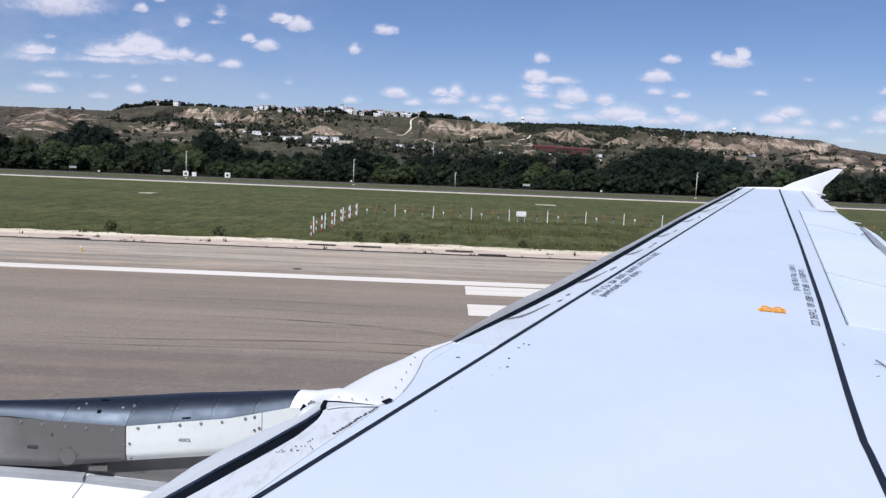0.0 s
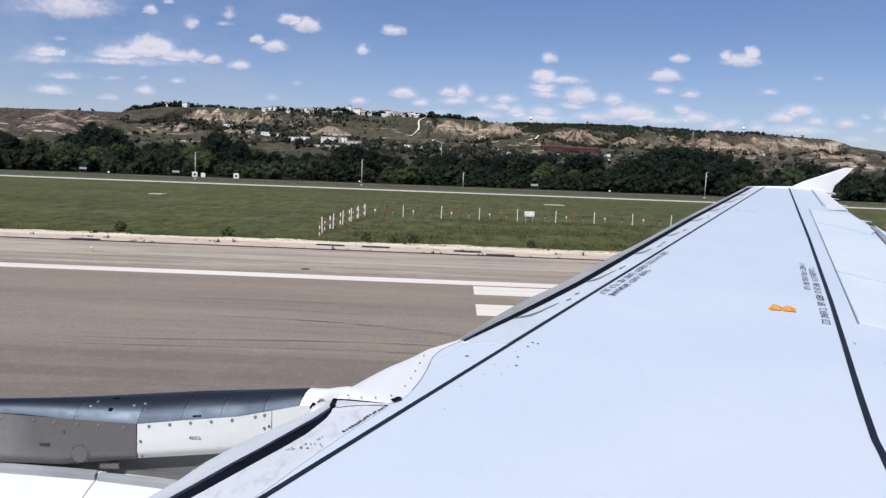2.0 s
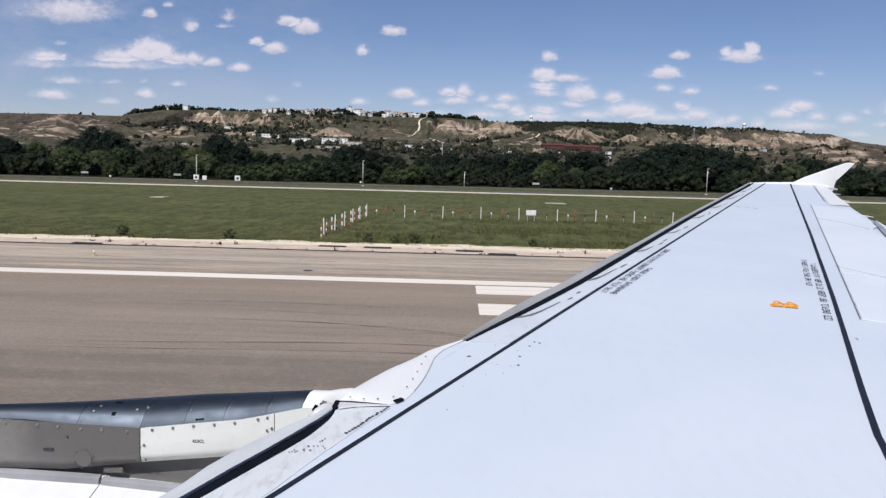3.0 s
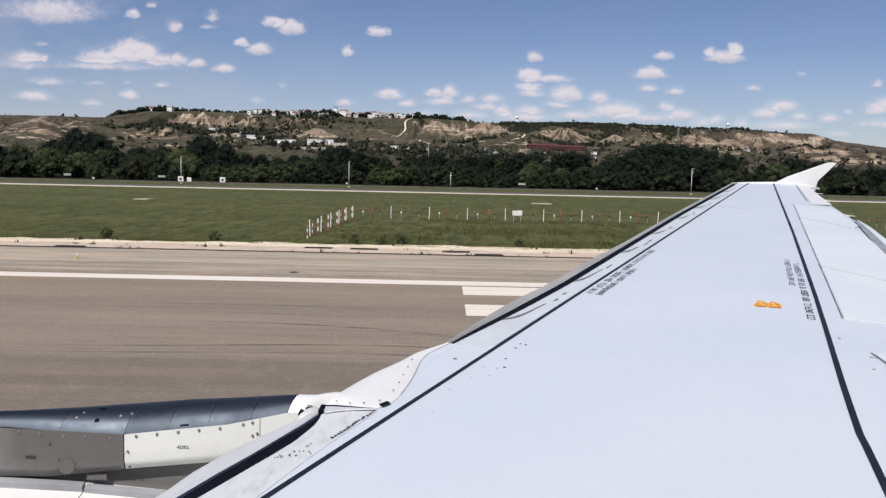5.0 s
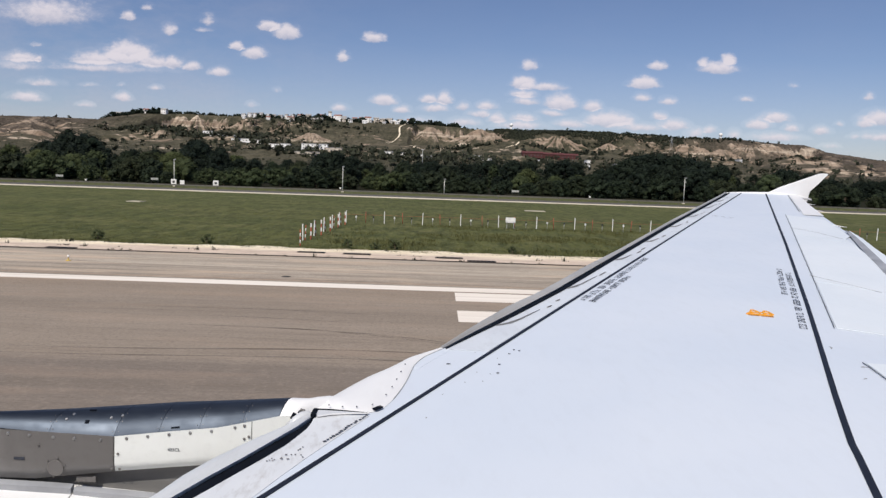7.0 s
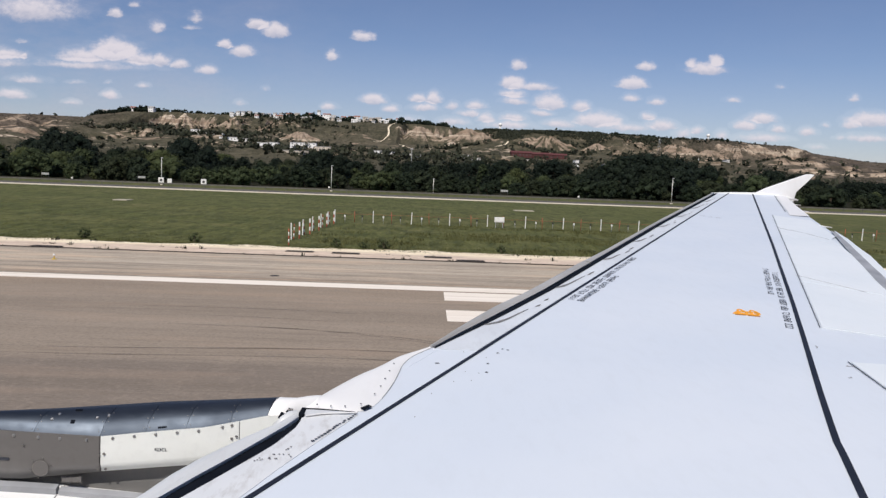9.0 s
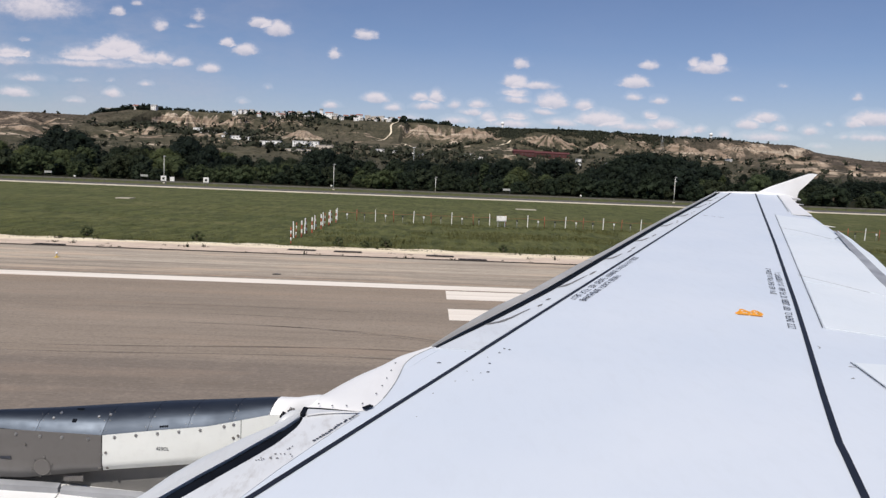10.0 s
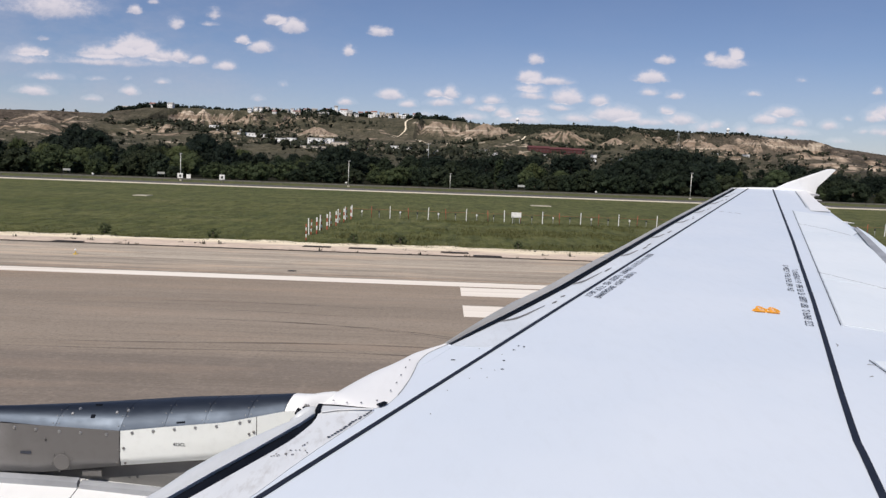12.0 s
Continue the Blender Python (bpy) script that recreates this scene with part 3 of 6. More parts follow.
# each mark: width, then points that it runs through
for w, *way in ((0.10, (-11, 19.9), (-8, 19.8), (-5.7, 19.5), (-2.8, 18.4), (-0.8, 17.0), (0.6, 15.6)), (0.06, (-9.6, 20.0), (-6.1, 19.5), (-3.2, 18.35), (-1.4, 17.4), (0.2, 16.1)),
                (0.10, (-14, 17.0), (-10.6, 17.2), (-7.4, 17.4), (-3.6, 17.45), (-1.4, 17.0), (1.2, 15.6)), (0.11, (-14, 16.4), (-10, 16.5), (-7.2, 16.75), (-3.4, 16.6), (-1.1, 16.2), (1.5, 15.2)),
                (0.06, (-4.6, 17.0), (-2.3, 17.0), (-0.9, 16.5), (0.8, 15.2)), (0.05, (-4.4, 16.0), (-2.9, 15.85), (-1.5, 15.3), (0.0, 14.5)), (0.06, (-5.4, 14.9), (-2.8, 14.75), (-1.8, 14.5), (-0.2, 13.8)),
                (0.07, (-13.5, 22.3), (-9.5, 22.45), (-7.9, 22.4), (-5, 22.0)), (0.05, (-11, 21.2), (-8, 21.1), (-5.6, 20.7)), (0.05, (-3.6, 19.0), (-2.0, 18.3), (0.2, 16.9), (1.4, 15.9))):
    xs, ys = [p[0] + BAR_X + 2.95 for p in way], [p[1] for p in way]
    curve = np.polyfit(xs, ys, 3)
    line = [(xs[0] + (xs[-1] - xs[0]) * i / 44, float(np.polyval(curve, xs[0] + (xs[-1] - xs[0]) * i / 44))) for i in range(45)]
    tagged(new("tyre_mark", skid("tyre_mark", line, w)), "dark curved rubber tyre mark on the runway", "tyre mark",
           "tyre marks", "structure")

tagged(new("service_road_kerb", slab("service_road_kerb", -400, 400, 127.5, 130.2, -0.2, 0.05, CONCRETE)),
       "pale concrete edge of the perimeter road", "kerb", kind="structure")
tagged(new("perimeter_road", slab("perimeter_road", -400, 400, 130.2, 141, -0.2, 0.02, ROAD_FAR)),
       "grey asphalt perimeter road behind the grass", "road", kind="structure")


# ---- hills ----
HILL_Y = 1262.0
RIDGE_U = (-1.2, -0.9, -0.58, -0.51, -0.458, -0.448, -0.405, -0.35, -0.28, -0.22, -0.13, -0.04, 0.025, 0.06, 0.115, 0.19, 0.25, 0.33, 0.385, 0.42, 0.456, 0.492, 0.508, 0.52, 0.545, 0.58, 0.64, 0.9, 1.2)
RIDGE_V = (0.050, 0.058, 0.0595, 0.0588, 0.0585, 0.0625, 0.0685, 0.0705, 0.0698, 0.0690, 0.0672, 0.0670, 0.0655, 0.0630, 0.0625, 0.0640, 0.0640, 0.0615, 0.0605, 0.0590, 0.0575, 0.0565, 0.0500, 0.0465, 0.0440, 0.0395, 0.0385, 0.036, 0.030)
BLUFF_U = (-0.62, -0.47, -0.385, -0.372, -0.318, -0.309, -0.289, -0.283, -0.255, -0.250, -0.221, -0.216, -0.198, -0.186, -0.040, -0.030, 0.076, 0.092, 0.18, 0.21, 0.33, 0.345, 0.43, 0.49, 0.51, 0.53, 0.62)
BLUFF = (0.1, 0.15, 0.0, 1.0, 1.0, 0.75, 0.65, 0.8, 0.7, 0.2, 0.2, 0.6, 0.5, 0.0, 0.0, 0.9, 0.75, 0.1, 0.1, 0.25, 0.3, 0.45, 0.35, 0.7, 0.2, 0.0, 0.0)
FOOT_U = (-0.62, -0.42, -0.36, -0.2, -0.05, 0.02, 0.2, 0.36, 0.48, 0.62)
FOOT = (0.82, 0.84, 0.67, 0.80, 0.76, 0.70, 0.70, 0.72, 0.76, 0.88)
# cones and spurs: bearing, distance, bearing height of the top, flank slope, flat top radius, how bare the soil is
CONES_NORTH = ((-0.352, 1222, 0.0690, 0.9, 3, 1.0), (-0.333, 1226, 0.0700, 0.9, 3, 1.0), (-0.269, 1190, 0.0660, 0.60, 3, 0.8), (-0.207, 1170, 0.0630, 0.50, 4, 0.6),
               (-0.178, 1000, 0.0500, 0.42, 6, 0.9), (-0.536, 1200, 0.0575, 0.40, 10, 0.5), (-0.560, 1120, 0.0530, 0.35, 10, 0.5), (-0.165, 800, 0.0285, 0.30, 8, 0.7))
CONES_MID = ((0.054, 1150, 0.0630, 0.50, 5, 0.9), (0.072, 1130, 0.0590, 0.50, 4, 0.8), (-0.013, 1180, 0.0640, 0.60, 4, 0.9), (0.162, 1100, 0.0570, 0.50, 11, 0.9),
             (0.140, 1130, 0.0545, 0.45, 6, 0.4), (0.233, 1090, 0.0500, 0.50, 4, 0.9), (0.261, 1170, 0.0590, 0.55, 6, 0.45), (0.100, 1010, 0.0475, 0.26, 14, 0.35))
CONES_SOUTH = ((0.280, 1180, 0.0555, 0.50, 5, 0.45), (0.312, 1180, 0.0560, 0.50, 6, 0.35), (0.343, 1150, 0.0530, 0.50, 6, 0.95), (0.362, 1120, 0.0480, 0.50, 5, 0.9),
               (0.390, 1090, 0.0470, 0.45, 8, 0.9), (0.430, 1150, 0.0510, 0.50, 8, 0.6), (0.462, 1180, 0.0520, 0.50, 8, 0.6), (0.500, 1000, 0.0375, 0.45, 6, 1.0), (0.548, 980, 0.0350, 0.35, 6, 0.8))
CONES = CONES_NORTH + CONES_MID + CONES_SOUTH
# low scarps across the slope: bearings of the ends, distance, drop
SCARPS = ((-0.63, -0.52, 1010, 9.0), (-0.60, -0.47, 1110, 6.0), (-0.66, -0.50, 930, 4.0), (-0.485, -0.355, 985, 10.0), (-0.36, -0.26, 930, 5.0), (-0.205, -0.12, 800, 4.0), (0.225, 0.325, 1010, 8.0), (0.315, 0.43, 1030, 8.0),
          (0.42, 0.66, 900, 6.0), (0.48, 0.68, 820, 5.0), (0.33, 0.45, 860, 4.0), (-0.34, -0.24, 850, 4.0))


def lattice(x, y, seed):
    """Smooth noise from -1 to 1 over arrays."""
    xi, yi = np.floor(x).astype(np.int64), np.floor(y).astype(np.int64)
    xf, yf = x - xi, y - yi

    def corner(a, b):
        h = ((xi + a) * 374761393 + (yi + b) * 668265263 + seed * 362437) & 0x7FFFFFFF
        h = ((h ^ (h >> 13)) * 1274126177) & 0x7FFFFFFF
        w = ((h ^ (h >> 16)) & 0xFFFF) / 65536.0 * 2 * np.pi
        return np.cos(w) * (xf - a) + np.sin(w) * (yf - b)

    p, q = xf * xf * xf * (xf * (xf * 6 - 15) + 10), yf * yf * yf * (yf * (yf * 6 - 15) + 10)
    top = corner(0, 0) * (1 - p) + corner(1, 0) * p
    low = corner(0, 1) * (1 - p) + corner(1, 1) * p
    return 1.5 * (top * (1 - q) + low * q)


def ease(k):
    k = np.clip(k, 0.0, 1.0)
    return k * k * (3 - 2 * k)


def ridge_wander(x):
    return 60 * lattice(x * 0.0031, x * 0 + 0.3, 1) + 36 * lattice(x * 0.011, x * 0 + 1.3, 2) + 14 * lattice(x * 0.034, x * 0 + 6.3, 3)


def crest_y(x):
    return 1262 + 0.55 * float(ridge_wander(np.array([float(x)]))[0])


def hill_field(x, y):
    """Heights of the hillside, and how bare its soil is, over arrays of places."""
    top = 4.45 + HILL_Y * np.interp(x / HILL_Y, RIDGE_U, RIDGE_V)
    u = x / 1232.0
    bluff = np.interp(u, BLUFF_U, BLUFF)
    wob = ridge_wander(x)
    s = np.maximum((y - 470 + 0.3 * wob) / 830.0, 0.0)
    reach = 58 + 142 * (1 - bluff)
    rise = ease((y - (1262 + 0.55 * wob - reach)) / reach)
    body = np.minimum(1, s * 4) * (1 - rise)
    h = top * np.minimum(1.0, s) ** 1.25 * np.interp(u, FOOT_U, FOOT)
    h = h + body * (9.0 * (0.35 - np.abs(lattice(x * 0.0075 + 0.002 * y, y * 0.0035, 9))) * s + 12 * s * np.maximum(0.0, lattice(x * 0.0065, y * 0.006, 21) - 0.05)
                    + 2.4 * lattice(x * 0.022, y * 0.018, 6) + 2.6 * (0.4 - 2 * np.abs(lattice(x * 0.034, y * 0.012, 17))) * s + 0.9 * lattice(x * 0.075, y * 0.05, 18))
    bare = np.zeros_like(h)
    for u0, u1, ys, drop in SCARPS:
        edge = ys + 30 * lattice(x * 0.012, x * 0 + ys * 0.1, 31) + 10 * lattice(x * 0.06, x * 0 + ys * 0.1, 32)
        f = ease((y - edge) / (drop * 1.7))
        back = np.maximum(0.0, 1 - np.maximum(0.0, y - edge - drop * 1.7) / 150)
        ends = np.clip(np.minimum((x / ys - u0) / 0.03, (u1 - x / ys) / 0.03), 0, 1)
        size = ends * (0.75 + 0.7 * lattice(x * 0.03, x * 0 + ys, 33))
        h = h + drop * f * back * size
        near = np.exp(-((y - edge - drop * 0.8) / (drop * 2.6)) ** 2) * np.clip(size, 0, 1)
        bare = np.maximum(bare, near * np.clip(0.62 + 1.1 * lattice(x * 0.05, y * 0.16, 34), 0, 1))
    bend = 5 * lattice(x * 0.03, y * 0.03, 41)
    flute = np.abs(lattice((x + bend) * 0.046, y * 0.006, 42)) + 0.6 * np.abs(lattice((x + bend) * 0.10, y * 0.010, 43)) + 0.4 * np.abs(lattice((x + bend) * 0.20, y * 0.015, 44))
    for cu, cy, cv, fall, flat, soil in CONES:
        dx, dy = x - cu * cy, y - cy
        d, w = np.hypot(dx, dy), np.arctan2(dy, dx)
        rib = np.abs(lattice(3.4 * np.cos(w) + cu * 90, 3.4 * np.sin(w), 51)) + 0.5 * np.abs(lattice(8 * np.cos(w) + cu * 50, 8 * np.sin(w), 52))
        d = np.maximum(0.0, d * (1 + 0.25 * lattice(1.6 * np.cos(w) + cu * 70, 1.6 * np.sin(w), 53) + 0.50 * rib) - flat)
        c = 4.45 + cy * cv - fall * d / (1 + d * 0.0035) - 2.0 * flute * np.minimum(1, d / 12)
        e = np.where((np.abs(dx) < 130) & (np.abs(dy) < 130), np.clip(0.5 + (c - h) / 8, 0, 1), 0.0)
        h = h + (c - h) * e + 4.0 * e * (1 - e)
        bare = np.maximum(bare, soil * e * np.clip(1.35 - d / (30 + 9 * flat ** 0.5), 0, 1.1) * (1.2 - 1.15 * rib))
    h = h + (np.maximum(h, top) - h) * rise
    h = h - 4 * rise * (1 - rise) * (3 + 22 * bluff) * flute
    bare = np.maximum(bare, np.clip(bluff * 1.2, 0, 1) * np.clip(4.6 * rise * (1.02 - rise), 0, 1) * (1.3 - 0.95 * flute))
    # worn patches and goat paths on the open slope
    bare = np.maximum(bare, (0.62 + 0.08 * np.clip((-x - 380) / 150, 0, 1)) * body * np.clip(2.2 * lattice(x * 0.016, y * 0.05, 61) - 0.35 + 0.2 * np.clip((-x - 380) / 150, 0, 1) + 1.3 * lattice(x * 0.07, y * 0.14, 62), 0, 1))
    h = h + 0.5 * lattice(x * 0.09, y * 0.09, 12) * np.minimum(1, s * 5)
    h = np.where(y > 1330, h - (y - 1330) * 0.02, h)
    return np.where(s <= 0, -2.0, h), bare


HILL_XS = np.concatenate([np.linspace(-2000, -1010, 40), np.linspace(-1000, 1000, 940), np.linspace(1010, 2000, 40)])
HILL_YS = np.concatenate([np.linspace(455, 780, 60), np.linspace(784, 1000, 72), np.linspace(1002.5, 1345, 150), np.linspace(1380, 2300, 8)])
HILL_Z, HILL_BARE = hill_field(*np.meshgrid(HILL_XS, HILL_YS))


def hill_z(x, y):
    """The ground's height at one place, between the points of the sheet."""
    i = int(np.clip(np.searchsorted(HILL_XS, x) - 1, 0, len(HILL_XS) - 2))
    j = int(np.clip(np.searchsorted(HILL_YS, y) - 1, 0, len(HILL_YS) - 2))
    p = (x - HILL_XS[i]) / (HILL_XS[i + 1] - HILL_XS[i])
    q = (y - HILL_YS[j]) / (HILL_YS[j + 1] - HILL_YS[j])
    a, b = HILL_Z[j, i:i + 2], HILL_Z[j + 1, i:i + 2]
    return float((a[0] * (1 - p) + a[1] * p) * (1 - q) + (b[0] * (1 - p) + b[1] * p) * q)


def hills():
    gx, gy = np.meshgrid(HILL_XS, HILL_YS)
    verts = np.stack([gx.ravel(), gy.ravel(), HILL_Z.ravel()], 1)
    n, m = len(HILL_XS), len(HILL_YS)
    a = (np.arange(m - 1)[:, None] * n + np.arange(n - 1)[None, :]).ravel()
    me = bpy.data.meshes.new("hills")
    me.from_pydata(verts.tolist(), [], np.stack([a, a + 1, a + n + 1, a + n], 1).tolist())
    soil = me.attributes.new("bare", "FLOAT", "POINT")
    soil.data.foreach_set("value", HILL_BARE.ravel().astype(np.float32))
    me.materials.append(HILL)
    me.update()
    return me


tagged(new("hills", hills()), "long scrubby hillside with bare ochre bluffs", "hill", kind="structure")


# ---- the airliner ----
def wing_z(y):
    return 4.27 - (15.3 - y) * 0.068


def on_wing(x, y, dz=0.0):
    return Vector((x, y, wing_z(y) + dz))


def lerp(y, *knots):
    return float(np.interp(y, [k[0] for k in knots], [k[1] for k in knots]))


def nose_x(y):
    return lerp(y, (-1.0, -2.40), (0.0, -1.90), (2.22, -0.755), (2.31, -0.705), (2.55, -0.59), (2.80, -0.46), (3.0, -0.38), (3.82, 0.03), (4.51, 0.44), (5.41, 0.95), (9.69, 3.19), (14.36, 5.71), (15.35, 6.22))


def trail_x(y):
    return lerp(y, (0.0, 4.0), (4.6, 4.02), (6.0, 4.16), (6.7, 4.40), (7.6, 4.79), (8.86, 5.27), (9.71, 5.55), (10.35, 5.77), (11.29, 6.11), (12.6, 6.60), (13.3, 6.88), (15.35, 7.70))


def spar_x(y):
    return -0.55 + (y - 2.23) * 0.536


def rear_x(y):
    return lerp(y, (0.5, 0.85), (2.373, 1.553), (2.70, 1.672), (2.80, 1.706), (3.01, 1.794), (3.351, 1.939), (3.776, 2.124), (4.32, 2.361), (5.193, 2.739), (8.28, 4.05), (15.35, 7.0))


def hinge_x(y):
    return 2.60 + (y - 4.57) * 0.43


airliner = tagged(empty("airliner", (0, 0, 0)), "white twin-engined airliner standing on the runway", "aircraft")


def wing_skin():
    ys = np.linspace(-1.0, 15.35, 74)
    fs = [0, 0.03, 0.08, 0.15, 0.25, 0.4, 0.55, 0.7, 0.85, 0.95, 1.0]
    verts, faces = [], []
    m = len(fs)
    for y in ys:
        a, b = nose_x(y), trail_x(y)
        for f in fs:
            x = a + (b - a) * f
            verts.append(on_wing(x, y, -0.018 * max(0, (f - 0.75) / 0.25) ** 2))
        for f in fs:
            x = a + (b - a) * f
            t = (b - a) * (0.02 + 0.30 * math.sqrt(max(f, 0.0)) * (1 - f) + 0.012)
            verts.append(on_wing(x, y, -t))
    row = 2 * m
    for j in range(len(ys) - 1):
        p, q = j * row, (j + 1) * row
        for i in range(m - 1):
            faces.append((p + i, p + i + 1, q + i + 1, q + i))
            faces.append((p + m + i, q + m + i, q + m + i + 1, p + m + i + 1))
        faces.append((p, q, q + m, p + m))
        faces.append((p + m - 1, p + row - 1, q + row - 1, q + m - 1))
    for j in (0, len(ys) - 1):
        p = j * row
        for i in range(m - 1):
            f = (p + i, p + m + i, p + m + i + 1, p + i + 1)
            faces.append(f if j == 0 else tuple(reversed(f)))
    return mesh_of("wing", verts, faces, WING_PAINT)


wing = part("wing", wing_skin(), airliner, "pale grey-white painted wing with dark outlines")


def ribbon(name, pts, width, mat, dz=0.0045, thick=0.003):
    """A band of paint or sealant along a line of (x, y) on the wing."""
    verts, faces = [], []
    n = len(pts)
    for i, p in enumerate(pts):
        a, b = Vector(pts[max(i - 1, 0)]), Vector(pts[min(i + 1, n - 1)])
        t = (b - a).normalized()
        w = width[i] / 2 if isinstance(width, (list, tuple)) else width / 2
        for s in (1, -1):
            x, y = p[0] - t.y * w * s, p[1] + t.x * w * s
            verts += [on_wing(x, y, dz), on_wing(x, y, dz - thick)]
    for i in range(n - 1):
        p, q = 4 * i, 4 * i + 4
        faces += [(p, p + 2, q + 2, q), (p + 2, p + 3, q + 3, q + 2), (p + 1, p, q, q + 1)]
    faces += [(0, 1, 3, 2), (4 * n - 4, 4 * n - 2, 4 * n - 1, 4 * n - 3)]
    return mesh_of(name, verts, faces, mat)


def sheet(name, edge_a, edge_b, mat, dz=0.005, thick=0.004, bulge=0.0, cross=6):
    """A thin panel lofted between two lines of (x, y) on the wing."""
    n = len(edge_a)
    verts, faces = [], []
    for a, b in zip(edge_a, edge_b):
        for k in range(cross + 1):
            f = k / cross
            verts.append(on_wing(a[0] + (b[0] - a[0]) * f, a[1] + (b[1] - a[1]) * f, dz + bulge * math.sin(math.pi * f)))
    top = len(verts)
    verts += [v - Vector((0, 0, thick)) for v in verts]
    c = cross + 1
    for i in range(n - 1):
        for k in range(cross):
            p = i * c + k
            faces.append((p, p + 1, p + c + 1, p + c))
            faces.append((top + p, top + p + c, top + p + c + 1, top + p + 1))
        for p in (i * c, i * c + cross):
            faces.append((p, p + c, top + p + c, top + p))
    for i in (0, n - 1):
        for k in range(cross):
            p = i * c + k
            faces.append((p, p + 1, top + p + 1, top + p))
    bm = bmesh.new()
    vs = [bm.verts.new(v) for v in verts]
    for f in faces:
        bm.faces.new([vs[i] for i in f])
    return bm_mesh(name, bm, mat)


def span(fn, y0, y1, n=24, dx=0.0):
    return [(fn(y0 + (y1 - y0) * i / n) + dx, y0 + (y1 - y0) * i / n) for i in range(n + 1)]


# outlines of the walking area
part("front_outline", ribbon("front_outline", span(spar_x, 0.4, 15.3), 0.021, LINE_BLUE), wing, "dark blue-black painted line")
part("rear_outline", ribbon("rear_outline", span(rear_x, 0.6, 2.65, 6) + span(rear_x, 2.70, 5.0, 23) + span(rear_x, 5.2, 15.3, 24), 0.029, LINE_BLUE), wing, "dark blue-black painted line")

# nose of the wing in front of the spar: dirty inboard of the pylon
def dirt_edge(y):
    return lerp(y, (0.9, -1.281), (2.2, -0.590), (2.45, -0.487), (2.66, -0.390), (2.93, -0.258))


part("nose_panel", sheet("nose_panel", span(nose_x, 0.9, 2.93, 24, 0.004), span(dirt_edge, 0.9, 2.93, 24), DIRTY_PAINT, 0.0022, 0.0015), wing,
     "stained off-white leading-edge panel")
for y0, y1 in ((3.86, 6.2), (6.22, 8.9), (8.92, 11.8), (11.82, 15.2)):
    part("nose_panel", sheet("nose_panel", span(nose_x, y0, y1, 10, 0.004), span(spar_x, y0, y1, 10, -0.016), NOSE_PAINT), wing, "streaked pale leading-edge panel")
slot_low = [(-1.444, 0.95), (-1.154, 1.5), (-0.764, 2.22), (-0.699, 2.34), (-0.623, 2.481), (-0.562, 2.594), (-0.540, 2.647), (-0.516, 2.717), (-0.494, 2.788), (-0.486, 2.85), (-0.486, 2.92)]
part("slot_end", sheet("slot_end", slot_low, [(nose_x(y) + 0.03, y) for x, y in slot_low], DIRTY_PAINT, 0.0018, 0.004), wing, "stained end of the slot")
# dark grey streaks on the nose
rng = random.Random(7)
def nose_at(y, f):
    return nose_x(y) * (1 - f) + (spar_x(y) - 0.03) * f, y


for i, y in enumerate((4.35, 5.45, 6.75, 7.95, 9.3, 10.5, 11.8, 13.1)):
    k = 0.75 + 0.5 * rng.random()
    # each streak starts at the slot, runs aft over a rib and then trails outboard
    way = [(0.04, 0.0), (0.22, 0.03), (0.40, 0.09), (0.50, 0.20), (0.55, 0.36), (0.60, 0.52 * k)]
    part("sealant_smear", ribbon("sealant_smear", [nose_at(y + d * k, f) for f, d in way], [w * (0.8 + 0.13 * y) for w in (0.007, 0.012, 0.017, 0.010, 0.006, 0.002)], STREAK, 0.0095, 0.002), wing)
    for j in range(2):
        y1, f1, ln = y + 0.55 * k + 0.35 * j * rng.random(), 0.55 + 0.25 * rng.random(), 0.06 + 0.10 * rng.random()
        part("sealant_smear", ribbon("sealant_smear", [nose_at(y1, f1), nose_at(y1 + ln * 0.5, f1 + 0.03), nose_at(y1 + ln, f1 + 0.04)], [0.004, 0.011 + 0.001 * y, 0.004], STREAK, 0.0095, 0.002), wing)
for x0, y0, x1, y1, w in ((4.16, 10.84, 4.22, 10.78, 0.018), (4.26, 10.75, 4.30, 10.70, 0.010), (4.33, 10.68, 4.40, 10.61, 0.016), (3.30, 6.02, 3.33, 5.94, 0.012), (3.18, 5.74, 3.22, 5.70, 0.008), (2.345, 4.155, 2.33, 4.11, 0.006), (2.333, 3.80, 2.32, 3.79, 0.007), (2.24, 3.61, 2.22, 3.595, 0.006), (2.33, 3.79, 2.36, 3.782, 0.003)):
    part("scuff", ribbon("scuff", [(x0, y0), ((x0 + x1) / 2 + 0.01, (y0 + y1) / 2), (x1, y1)], [0.003, w, 0.003], SEAM_GREY, 0.004, 0.002), wing)


